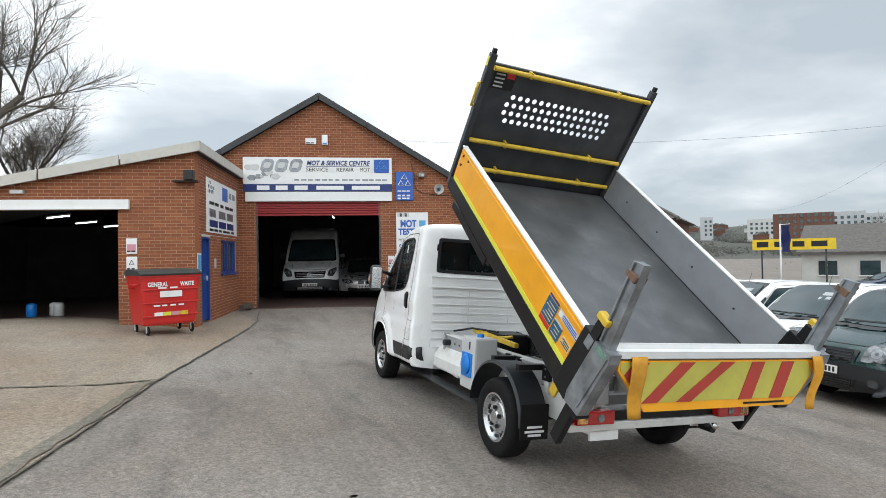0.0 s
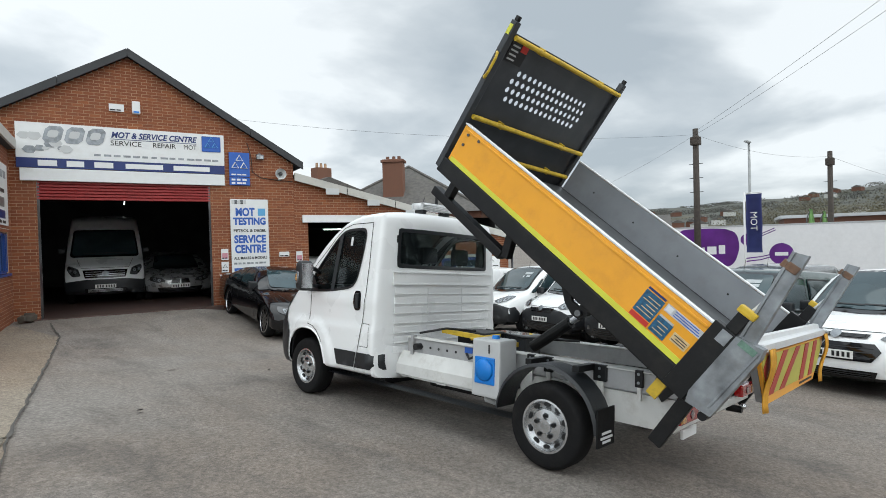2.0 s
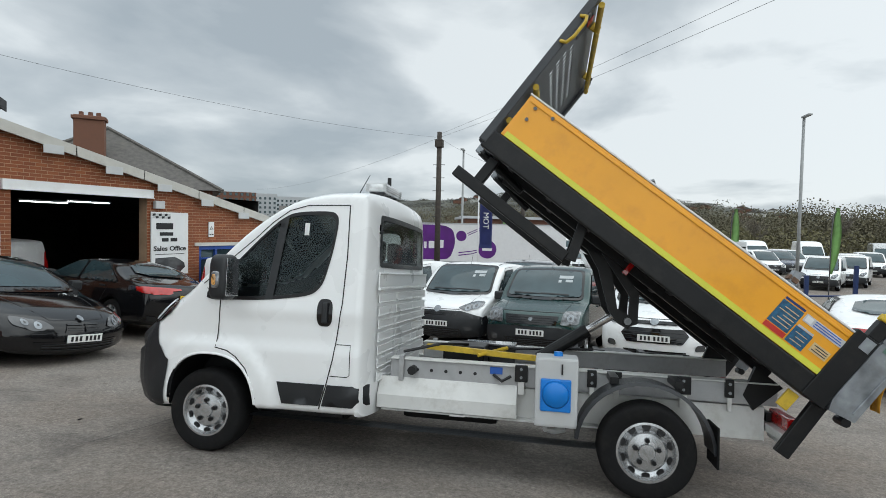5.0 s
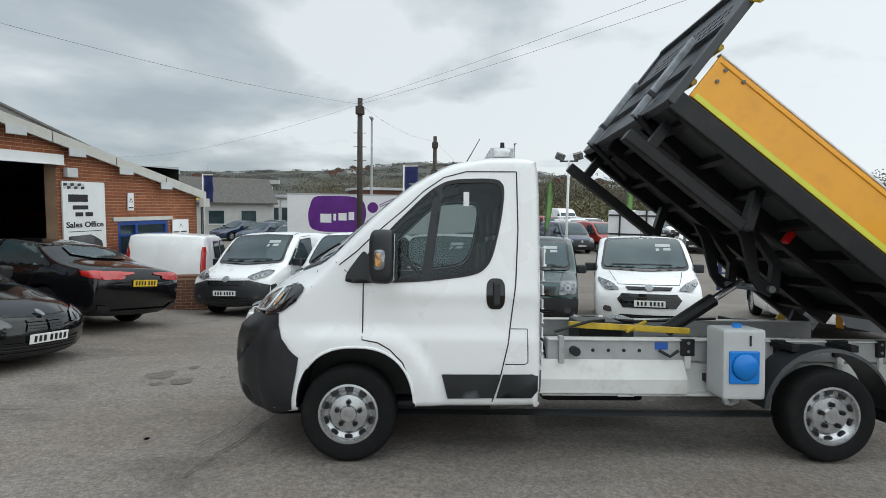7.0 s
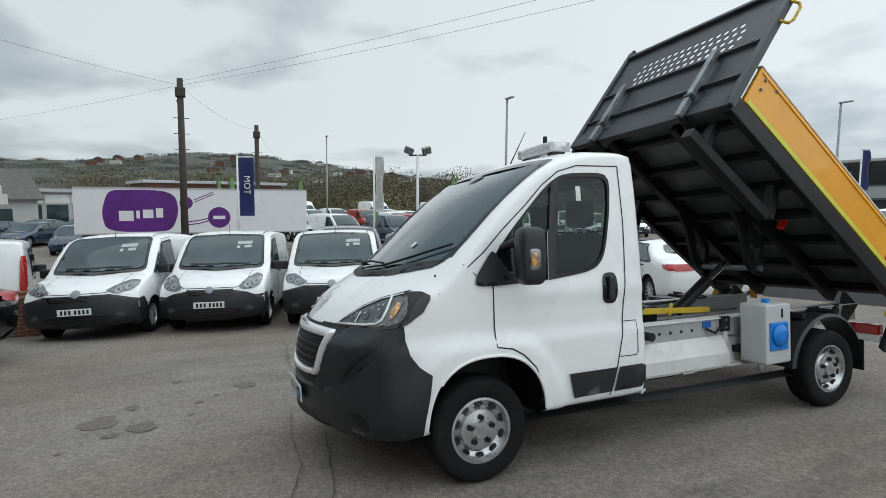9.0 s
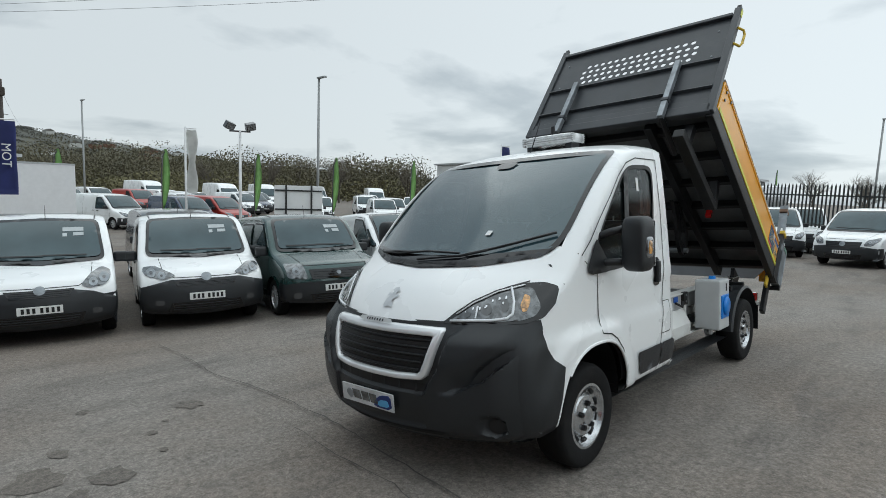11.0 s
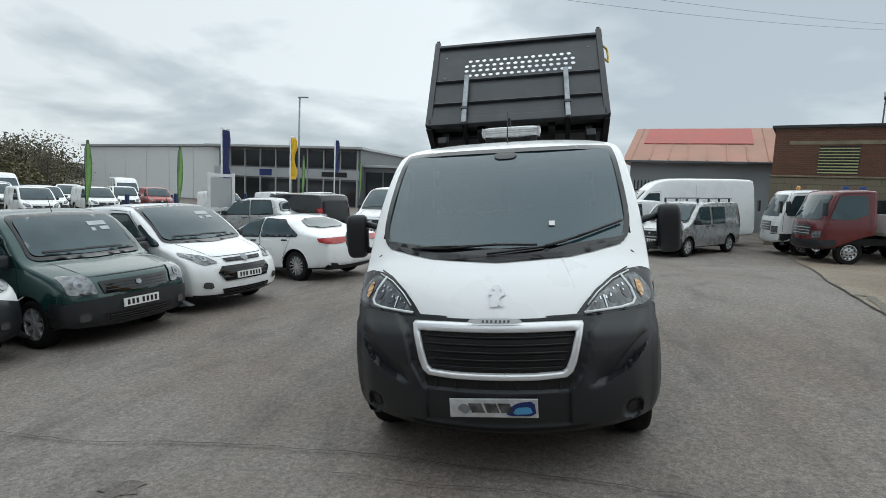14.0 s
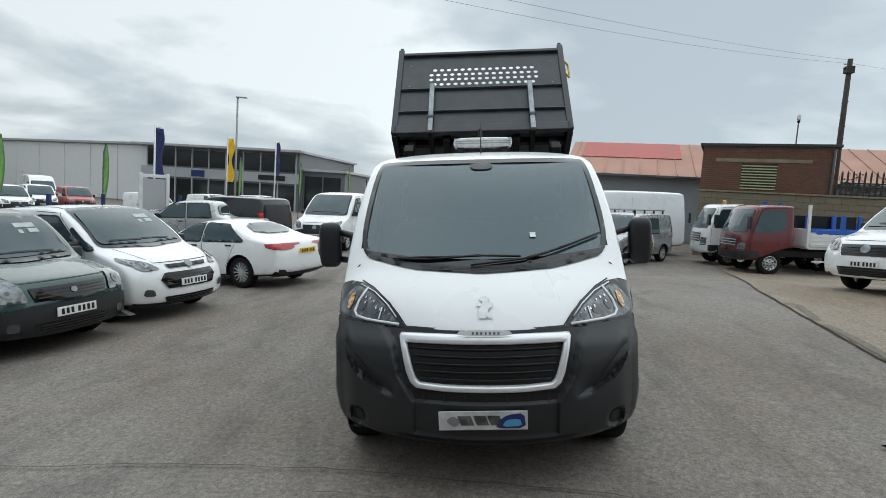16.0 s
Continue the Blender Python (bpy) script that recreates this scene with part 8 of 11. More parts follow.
for x, sl in ((-0.735, 0.30), (-0.44, 0.38), (0.14, 0.10), (0.45, 0.10)):
    bm = prism(bmesh.new(), [(x, 0.060), (x + 0.13, 0.060), (x + 0.13 + sl, 0.325), (x + sl, 0.325)], 1, -0.199, -0.195)
    part("chevron_stripe", bm, M["chevron_red"], cv)
part("chevron_stripe", prism(bmesh.new(), [(-0.90, 0.245), (-0.83, 0.165), (-0.70, 0.325), (-0.83, 0.325)], 1, -0.199, -0.195), M["chevron_red"], cv)
part("board_writing", box(bmesh.new(), 0.20, 0.62, -0.195, -0.191, 0.022, 0.036), M["ink"], cv)
for s, x0, wd in ((-1, -0.80, 0.021), (1, 0.905, 0.019)):
    bm = bmesh.new()
    g = []
    for i in range(7):
        for j in range(9):
            x = x0 + (i - 3) * wd * (1 - 0.02 * j) + 0.012 * s * math.sin(j * 0.55)
            z = 0.365 - j * 0.050
            g.append(bm.verts.new((x, -0.212 - 0.008 * math.sin(i * 1.1 + j * 0.5) - 0.012 * math.sin(j * 0.8), z)))
    for i in range(6):
        for j in range(8):
            bm.faces.new((g[i * 9 + j], g[(i + 1) * 9 + j], g[(i + 1) * 9 + j + 1], g[i * 9 + j + 1]))
    bmesh.ops.recalc_face_normals(bm, faces=bm.faces[:])
    bmesh.ops.solidify(bm, geom=bm.faces[:], thickness=0.006)
    gpart("cloth_flap", bm, M["flap_cloth"], "narrow hanging amber cloth flap", True)
lpart("under_box", box(bmesh.new(), -0.66, -0.60, 1.30, 1.34, -0.22, -0.12, 0.004), M["red_lens"])
# hanging beam and lifting gear between chassis and body
for x in (-0.80, 0.80):
    lpart("stop_beam", box(bmesh.new(), x - 0.05, x + 0.05, 1.74, 2.84, -0.45, -0.36, 0.01), M["black_steel"], "black steel stop beam under the body")
    lpart("beam_hanger", box(bmesh.new(), x - 0.04, x + 0.04, 2.60, 2.68, -0.37, -0.15, 0.006), M["black_steel"])
    lpart("beam_hanger", box(bmesh.new(), x - 0.04, x + 0.04, -0.04, 0.04, -0.30, 0.0, 0.006, pose(0, 1.80, -0.12, -20)), M["black_steel"])


def world_bar(name, p0, p1, r, material, seg=12, label=""):
    return part(name, tube(bmesh.new(), p0, p1, r, seg=seg), material, truck, label)


for x in (-0.34, 0.30):
    part("lift_arm", prism(bmesh.new(), [(0.31, 1.62), (0.40, 1.78), (0.27, 1.73), (0.20, 1.60), (0.15, 1.30), (0.02, 1.22), (0.06, 1.13), (0.15, 1.18), (0.22, 1.28)], 0, x - 0.02, x + 0.02), M["black_steel"], truck)
    part("lift_link", prism(bmesh.new(), [(0.28, 1.75), (0.20, 1.72), (-0.02, 1.43), (-0.01, 1.18), (0.07, 1.15), (0.05, 1.40)], 0, x - 0.03, x + 0.03), M["black_steel"], truck)
world_bar("ram_body", (-0.02, 0.78, 0.80), (-0.02, 0.36, 1.08), 0.06, M["black_steel"], 16)
world_bar("ram_rod", (-0.02, 0.36, 1.08), (-0.02, 0.10, 1.25), 0.032, M["chrome"], 12)
world_bar("lift_shaft", (-0.40, 0.07, 1.20), (0.36, 0.07, 1.20), 0.03, M["galv"], 10)


# ---- parked vehicles ----
ROWG = "vans parked in a row facing the yard"
make_vehicle("delivery_van", NEW_DOBLO, heading(6.72, 7.10, 166), M["white_paint"], "white small panel van with a black bumper, parked in the row", group=ROWG, stickers=True)
make_vehicle("delivery_van", DOBLO, heading(6.50, 5.05, 166), M["white_paint"], "white small panel van with round lamps and black bumper", group=ROWG, stickers=True)
make_vehicle("delivery_van", NEW_DOBLO, heading(5.95, 2.98, 165), M["white_paint"], "white small panel van with a deep black bumper", group=ROWG, stickers=True)
make_vehicle("delivery_van", OLD_CONNECT, heading(5.12, 1.05, 167), M["green_car"], "dark green small van with tall square lamps", group=ROWG, stickers=True, bumper=M["black_plastic"])
make_vehicle("delivery_van", NEW_CONNECT, heading(4.70, -1.02, 163), M["white_paint"], "white small panel van with a black six-sided grille", group=ROWG, stickers=True)
make_vehicle("saloon_car", SALOON, heading(8.5, -6.0, -20), M["white_paint"], "white saloon car parked with its tail to the yard", "car", front_plate=False, rear_plate=True, wheel_style="dark")
make_vehicle("coupe", COUPE, heading(1.87, 7.45, 259.8), M["gloss_black"], "low black coupe with a deep front splitter outside the garage", "car", wheel_style="lip")
make_vehicle("coupe", SALOON, heading(5.90, 12.50, 75), M["gloss_black"], "black car parked nose-in at the small workshop", "car", front_plate=False, rear_plate=True)
make_vehicle("delivery_van", OLD_CONNECT, heading(12.3, 9.9, 12), M["white_paint"], "white small van parked with its back to the yard", front_plate=False)
make_vehicle("panel_van", BIG_VAN, BLD @ pose(-4.0, 15.1, 0.345, 0, 0, 180), M["white_paint"], "white high-roof van parked inside the garage")
sv = make_vehicle("delivery_van", OLD_CONNECT, heading(-3.7, -11.4, 46), M["silver_car"], "silver small van with roof bars parked by the fence")
cv2 = make_vehicle("delivery_van", CITAN, heading(-1.75, -12.4, 52), M["white_paint"], "white small van with a dark side strip and roof cooler")
make_vehicle("delivery_van", MID_VAN, heading(-6.6, -2.45, 18), M["white_paint"], "white panel van on the concrete apron", bumper=M["white_paint"])
make_vehicle("panel_van", BIG_VAN, heading(-2.6, -16.6, 2), M["white_paint"], "long white high-roof van parked across the fence")
make_vehicle("delivery_van", OLD_CONNECT, BLD @ pose(2.2, 18.8, -0.33), M["white_paint"], "white small van parked nose-in inside the small workshop", front_plate=False)
make_vehicle("saloon_car", SALOON, BLD @ pose(-2.05, 14.9, 0.345, 0, 0, 180), M["silver_car"], "silver car parked nose-out inside the garage", "car")
rack = part("roof_rack", tube(bmesh.new(), (-0.60, -1.75, 1.92), (-0.60, -4.05, 1.92), 0.014, seg=8), M["galv"], sv, "thin galvanised roof bars")
part("roof_bar", tube(bmesh.new(), (0.60, -1.75, 1.92), (0.60, -4.05, 1.92), 0.014, seg=8), M["galv"], rack)
for y in (-1.8, -2.5, -3.2, -3.9):
    part("roof_bar", tube(bmesh.new(), (-0.64, y, 1.905), (0.64, y, 1.905), 0.016, seg=8), M["galv"], rack)
    for s in (-1, 1):
        part("roof_foot", box(bmesh.new(), s * 0.60 - 0.025, s * 0.60 + 0.025, y - 0.03, y + 0.03, 1.76, 1.90, 0.006), M["black_plastic"], rack)
cool = part("roof_cooler", box(bmesh.new(), -0.48, 0.10, -1.95, -1.45, 1.80, 1.97, 0.05), M["white_board"], cv2, "white slatted roof cooling unit")
for k in range(5):
    part("cooler_slat", box(bmesh.new(), -0.44, 0.06, -1.452, -1.436, 1.83 + 0.026 * k, 1.842 + 0.026 * k, 0.003), M["lamp_dark"], cool)
part("roof_vent", lathe(bmesh.new(), [(0.001, 0.14), (0.12, 0.12), (0.19, 0.05), (0.20, 0.0)], 20, pose(0.36, -1.75, 1.83, 0, -90, 0)), M["white_board"], cv2, smooth=True)


# ---- signs and fittings on the garages ----
def bl_part(name, x0, x1, y0, y1, z0, z1, material, parent, bevel=0.003):
    return part(name, box(bmesh.new(), x0, x1, y0, y1, z0, z1, bevel), material, parent)


def tri_mark(parent, cx, cz, r, y, material):
    """Three outlined triangles in a pyramid."""
    for dx, dz in ((0, 0.62), (-0.56, -0.36), (0.56, -0.36)):
        pts = [(cx + r * (dx + 0.5 * math.cos(a)), y, cz + r * (dz + 0.5 * math.sin(a))) for a in (math.pi / 2, math.pi * 7 / 6, math.pi * 11 / 6)]
        part("triangle_mark", path_tube(bmesh.new(), pts + pts[:2], r * 0.075, 4), material, parent)


def bar_row(parent, x0, x1, z, h, y, material, n, seed=1):
    """Writing too small to read, as plain bars."""
    rnd = random.Random(seed)
    x = x0
    for k in range(n):
        w = (x1 - x0) / n * rnd.uniform(0.6, 0.88)
        bl_part("writing_bar", x, x + w, y - 0.004, y, z - h / 2, z + h / 2, material, parent, 0)
        x += (x1 - x0) / n


D0 = 12.055
sign = thing("garage_sign", BLD @ pose(0, 0, 0), "long white and navy sign board over the garage door", "sign")
bl_part("board", -5.60, -1.15, D0, D0 + 0.05, 4.075, 4.89, M["white_board"], sign)
bl_part("lower_band", -5.60, -1.15, D0 - 0.002, D0 + 0.05, 3.85, 4.073, M["navy"], sign)
words("lettering", "MOT & SERVICE CENTRE", 0.20, pose(-2.79, D0 - 0.004, 4.71), M["navy"], sign, width=1.92, shear=0.25, bold=0.006)
words("lettering", "SERVICE", 0.17, pose(-3.42, D0 - 0.004, 4.51), M["ink"], sign, width=0.66)
words("lettering", "REPAIR", 0.17, pose(-2.58, D0 - 0.004, 4.51), M["ink"], sign, width=0.52)
words("lettering", "MOT", 0.17, pose(-1.98, D0 - 0.004, 4.51), M["ink"], sign, width=0.30)
bl_part("rule", -3.75, -1.83, D0 - 0.006, D0, 4.605, 4.618, M["navy"], sign, 0)
lg = bl_part("emblem", -1.70, -1.24, D0 - 0.010, D0, 4.43, 4.83, M["blue_board"], sign, 0.02)
tri_mark(lg, -1.47, 4.64, 0.155, D0 - 0.014, M["sky_blue_sign"])
for k in range(3):
    sg = prism(bmesh.new(), rounded([(-5.12 + 0.42 * k, 4.44), (-4.76 + 0.42 * k, 4.44), (-4.66 + 0.42 * k, 4.83), (-5.02 + 0.42 * k, 4.83)], 1), 1, D0 - 0.012, D0 - 0.001)
    lb_ = part("logo_block", sg, M["galv"], sign)
    part("logo_inset", prism(bmesh.new(), rounded([(-5.02 + 0.42 * k, 4.56), (-4.82 + 0.42 * k, 4.56), (-4.77 + 0.42 * k, 4.73), (-4.97 + 0.42 * k, 4.73)], 1), 1, D0 - 0.016, D0 - 0.0125), M["tank_grey"], lb_)
for k in range(9):
    rnd = random.Random(k)
    cx, cz, r = -5.45 + 0.10 * k, 4.30 + rnd.uniform(-0.1, 0.35) * (1 - k / 12), rnd.uniform(0.06, 0.15)
    part("logo_shape", prism(bmesh.new(), [(cx + r * math.cos(a + rnd.uniform(-0.2, 0.2)), cz + 0.7 * r * math.sin(a)) for a in [j * math.pi / 3 for j in range(6)]], 1, D0 - 0.007 - 0.0006 * k, D0 - 0.001), M["galv"] if k % 2 else M["tank_grey"], sign)
bar_row(sign, -4.10, -1.25, 4.20, 0.05, D0 - 0.002, M["galv"], 14, 3)
bar_row(sign, -5.20, -3.55, 3.96, 0.135, D0 - 0.004, M["white_board"], 3, 4)
bar_row(sign, -3.45, -1.32, 3.96, 0.12, D0 - 0.004, M["white_board"], 2, 5)
bm_ = thing("door_beam", BLD, "white painted beam over the garage door", "lintel", kind="structure")
bl_part("beam", -5.54, -1.16, 12.03, 12.115, 3.545, 3.835, M["white_board"], bm_, 0.01)
sh = thing("roller_shutter", BLD, "raised dark red roller shutter", "shutter")
for k in range(6):
    part("shutter_slat", prism(bmesh.new(), [(12.16, 3.11 + 0.075 * k), (12.135, 3.125 + 0.075 * k), (12.135, 3.165 + 0.075 * k), (12.16, 3.18 + 0.075 * k), (12.18, 3.145 + 0.075 * k)], 0, -5.24, -1.53), M["red_shutter"], sh)
for s in (-5.24, -1.53):
    bl_part("guide_rail", s - 0.02 if s < -3 else s - 0.04, s + 0.04 if s < -3 else s + 0.02, 12.14, 12.22, 0.34, 3.55, M["lamp_dark"], sh)
for s0, s1, d, z0, z1, nm in ((0.92, 4.18, 12.03, 2.56, 2.76, "lean_to_beam"), (-12.5, -7.09, 7.80, 2.97, 3.17, "workshop_beam")):
    t_ = thing(nm, BLD, "white painted steel beam over the workshop opening", "lintel", kind="structure")
    bl_part("beam", s0, s1, d, d + 0.085, z0, z1, M["white_board"], t_, 0.008)
    bl_part("beam_flange", s0, s1, d - 0.03, d + 0.085, z0 - 0.015, z0, M["white_board"], t_, 0.002)

mot = thing("test_station_sign", BLD, "blue test station sign with three white triangles", "sign")
bl_part("panel", -1.03, -0.50, 12.06, 12.10, 3.80, 4.46, M["blue_board"], mot)
bl_part("lower_panel", -1.03, -0.50, 12.06, 12.10, 3.57, 3.785, M["blue_board"], mot)
tri_mark(mot, -0.765, 4.16, 0.20, 12.052, M["white_board"])
bar_row(mot, -0.98, -0.56, 3.86, 0.035, 12.058, M["white_board"], 3, 6)
bar_row(mot, -0.98, -0.56, 3.72, 0.05, 12.058, M["white_board"], 3, 7)
bar_row(mot, -0.98, -0.56, 3.63, 0.05, 12.058, M["white_board"], 3, 8)

po = thing("service_poster", BLD, "tall white poster listing garage services", "poster")
bl_part("panel", -1.04, -0.04, 12.07, 12.10, 0.97, 3.19, M["white_board"], po)
for txt, z, w, sz, mt_ in (("MOT", 2.83, 0.50, 0.30, "blue_board"), ("TESTING", 2.58, 0.86, 0.26, "blue_board"), ("PETROL & DIESEL", 2.33, 0.86, 0.11, "ink"), ("SERVICE", 2.09, 0.84, 0.28, "blue_board"), ("CENTRE", 1.82, 0.82, 0.30, "blue_board"), ("ALL MAKES & MODELS", 1.58, 0.88, 0.10, "ink")):
    words("lettering", txt, sz, pose(-0.54 - (0.12 if txt == "MOT" else 0), 12.066, z), M[mt_], po, width=w, bold=0.012 if sz > 0.2 else 0.002)
em = bl_part("emblem", -0.32, -0.12, 12.063, 12.07, 2.74, 2.94, M["sky_blue_sign"], po)
bar_row(po, -0.98, -0.10, 1.44, 0.05, 12.068, M["galv"], 8, 9)
bar_row(po, -0.98, -0.10, 1.26, 0.11, 12.068, M["blue_board"], 3, 10)
bar_row(po, -0.98, -0.10, 1.08, 0.16, 12.068, M["blue_board"], 2, 11)
for k in range(10):
    bl_part("chequer", -1.0 + 0.075 * (k % 5), -0.93 + 0.075 * (k % 5), 12.064, 12.07, 3.06 + 0.055 * (k // 5), 3.11 + 0.055 * (k // 5), M["lamp_dark"] if (k + k // 5) % 2 else M["tank_grey"], po, 0)

for lab, s0, s1, d, z0, z1, mt_ in (("small pink and white warning notice", -1.30, -1.12, 12.08, 1.55, 1.85, "pink"), ("small white warning notice", -1.30, -1.12, 12.08, 1.22, 1.50, "white_board"), ("narrow red-lettered notice beside the garage door", -1.34, -1.10, 12.08, 1.06, 1.16, "pink"), ("small white notice on brick", 0.24, 0.52, 12.08, 1.58, 1.72, "white_board"),
                                 ("pink and white notice", 0.72, 0.90, 12.08, 1.42, 1.72, "pink"), ("white warning notice with a triangle", 0.72, 0.90, 12.08, 1.10, 1.38, "white_board"), ("narrow red notice below the warning signs", 0.70, 0.94, 12.08, 0.95, 1.04, "pink"), ("small alarm company plate on the gable", -3.76, -3.44, 12.07, 5.30, 5.48, "white_board"),
                                 ("pink and white warning notice", -7.17, -6.95, 7.86, 1.98, 2.32, "pink"), ("white warning notice with a black triangle", -7.17, -6.95, 7.86, 1.60, 1.92, "white_board"), ("narrow white notice under the warning signs", -7.22, -6.95, 7.86, 1.46, 1.56, "white_board"), ("tall white notice beside the office window", 5.88, 6.06, 12.07, 1.58, 2.0, "white_board"), ("white sign board on the end of the office", 7.36, 7.98, 12.06, 0.92, 1.32, "white_board")):
    nt_ = thing("wall_notice", BLD, lab, "notice")
    bl_part("panel", s0, s1, d, d + 0.03, z0, z1, M["white_board"], nt_)
    hh = z1 - z0
    if mt_ == "pink":
        bl_part("print_block", s0 + 0.02, s1 - 0.02, d - 0.003, d, z0 + 0.12 * hh, z0 + 0.62 * hh, M["pink"], nt_, 0)
    elif hh > 0.25:
        part("triangle_mark", path_tube(bmesh.new(), [((s0 + s1) / 2 + 0.06 * math.cos(a), d - 0.003, z0 + 0.55 * hh + 0.06 * math.sin(a)) for a in (math.pi / 2, math.pi * 7 / 6, math.pi * 11 / 6, math.pi / 2, math.pi * 7 / 6)], 0.008, 4), M["ink"], nt_)
    bar_row(nt_, s0 + 0.02, s1 - 0.02, z0 + 0.14 * hh + 0.01, min(0.03, hh * 0.2), d - 0.004, M["ink"], 2, int(z0 * 100))

al = thing("alarm_box", BLD, "white alarm box high on the gable", "alarm")
bl_part("case", -3.27, -3.09, 12.01, 12.10, 5.27, 5.58, M["white_board"], al, 0.02)
bl_part("lamp_strip", -3.24, -3.12, 12.0, 12.02, 5.29, 5.33, M["blue_plastic"], al)
fl_ = thing("flood_lamp", BLD, "small grey flood lamp on the brick wall", "lamp")
bl_part("case", -0.34, -0.14, 11.92, 12.03, 4.28, 4.42, M["lamp_dark"], fl_, 0.015)
bl_part("glass", -0.32, -0.16, 11.905, 11.925, 4.29, 4.39, M["lens"], fl_, 0.004)
bl_part("bracket", -0.27, -0.21, 12.0, 12.115, 4.40, 4.46, M["lamp_dark"], fl_, 0.004)
hn = thing("horn_speaker", BLD, "white horn loudspeaker on the garage wall", "loudspeaker")
part("horn", lathe(bmesh.new(), [(0.15, 0.0), (0.155, 0.02), (0.10, 0.10), (0.05, 0.16), (0.05, 0.24), (0.001, 0.25)], 24, pose(0.30, 11.86, 3.90, 0, 0, 90), closed=True), M["white_board"], hn, smooth=True)
part("horn_core", lathe(bmesh.new(), [(0.001, -0.01), (0.05, 0.02), (0.06, 0.08)], 16, pose(0.30, 11.86, 3.90, 0, 0, 90), closed=True), M["lamp_dark"], hn, smooth=True)
bl_part("bracket", 0.27, 0.33, 12.05, 12.115, 3.74, 3.86, M["white_board"], hn, 0.006)
wc = thing("wall_cable", BLD, "thin black cable clipped to the brick wall", "cable")
part("cable_run", path_tube(bmesh.new(), [(-0.55, 12.10, 4.75), (-0.45, 12.10, 4.4), (-0.42, 12.10, 3.95), (-0.2, 12.10, 3.80), (0.3, 12.10, 3.74), (0.68, 12.10, 3.72)], 0.010, 5), M["cable"], wc)

# side wall of the west workshop
pw = thing("side_poster", BLD @ pose(-5.735, 0, 0, 0, 0, 90), "large white poster of garage services on the side wall", "poster")
bl_part("panel", 8.76, 11.78, 0.0, 0.03, 2.49, 3.82, M["white_board"], pw)
bl_part("emblem", 10.2, 10.75, -0.006, 0.0, 3.38, 3.74, M["blue_board"], pw)
bar_row(pw, 9.0, 11.5, 2.98, 0.20, -0.001, M["galv"], 3, 21)
bar_row(pw, 9.0, 11.5, 3.22, 0.08, -0.001, M["ink"], 5, 22)
bar_row(pw, 9.0, 11.5, 2.72, 0.17, -0.001, M["navy"], 3, 23)
bar_row(pw, 9.0, 11.5, 2.56, 0.06, -0.001, M["ink"], 6, 24)
bar_row(pw, 10.9, 11.6, 3.58, 0.16, -0.001, M["galv"], 2, 25)
rndp = random.Random(5)
for k in range(12):
    cx, cz = 8.85 + 0.11 * (k % 5) + 0.05 * (k // 5), 3.45 + 0.11 * (k // 5)
    part("chequer", prism(bmesh.new(), [(cx, cz), (cx + 0.10, cz + 0.02), (cx + 0.11, cz + 0.10), (cx + 0.01, cz + 0.09)], 1, -0.004, -0.0005), M["lamp_dark"] if k % 2 else M["tank_grey"], pw)
dr = thing("door_1", BLD @ pose(-5.75, 0, 0, 0, 0, 90), "closed blue painted flush door", "door", kind="structure")
bl_part("leaf", 8.40, 9.0, 0.06, 0.11, 0.38, 2.34, M["blue_door"], dr, 0.004)
for a, b, c, d_ in ((8.362, 8.40, 0.36, 2.36), (9.0, 9.038, 0.36, 2.36), (8.362, 9.038, 2.32, 2.36)):
    bl_part("door_frame", a, b, 0.0, 0.14, c, d_, M["blue_door"], dr, 0.003)
bl_part("door_handle", 8.92, 8.96, 0.02, 0.06, 1.32, 1.44, M["silver"], dr, 0.006)
bl_part("lintel", 8.2, 11.85, -0.004, 0.05, 2.37, 2.45, M["fascia"], dr, 0.003)
wn = thing("window_1", BLD @ pose(-5.75, 0, 0, 0, 0, 90), "blue framed window with a protective grid", "window", kind="structure")
bl_part("pane", 10.10, 11.67, 0.09, 0.10, 1.48, 2.31, M["car_glass"], wn, 0)
for a, b, c, d_ in ((10.072, 10.13, 1.452, 2.338), (11.64, 11.698, 1.452, 2.338), (10.13, 11.64, 1.452, 1.51), (10.13, 11.64, 2.28, 2.338), (10.86, 10.91, 1.51, 2.28)):
    bl_part("window_frame", a, b, 0.03, 0.11, c, d_, M["blue_door"], wn, 0.003)
for k in range(6):
    part("guard_bar", tube(bmesh.new(), (10.2 + 0.28 * k, 0.01, 1.48), (10.2 + 0.28 * k, 0.01, 2.31), 0.008, seg=6), M["blue_door"], wn)
bl_part("window_sill", 10.03, 11.74, -0.05, 0.06, 1.40, 1.45, M["blue_door"], wn, 0.005)
for lab, a, b, c, d_, mt_ in (("pale blue notice beside the door", 8.02, 8.28, 1.55, 1.98, "sky_blue_sign"), ("small white keypad cover", 9.42, 9.56, 1.62, 1.85, "tank_grey")):
    q = thing("wall_notice", BLD @ pose(-5.742, 0, 0, 0, 0, 90), lab, "notice")
    bl_part("panel", a, b, -0.01, 0.02, c, d_, M["white_board"] if mt_ == "sky_blue_sign" else M[mt_], q)
    bl_part("print_block", a + 0.02, b - 0.02, -0.013, -0.010, c + 0.04, d_ - 0.04, M[mt_], q, 0)
cl = thing("security_lamp", BLD, "black security lamp on a bracket at the corner", "lamp")
bl_part("case", -5.90, -5.70, 7.62, 7.80, 3.58, 3.80, M["ink"], cl, 0.02)
bl_part("bracket", -6.15, -5.62, 7.70, 7.88, 3.545, 3.58, M["black_steel"], cl, 0.004)
vt = thing("soffit_lamp", BLD, "small grey lamp under the fascia", "lamp")
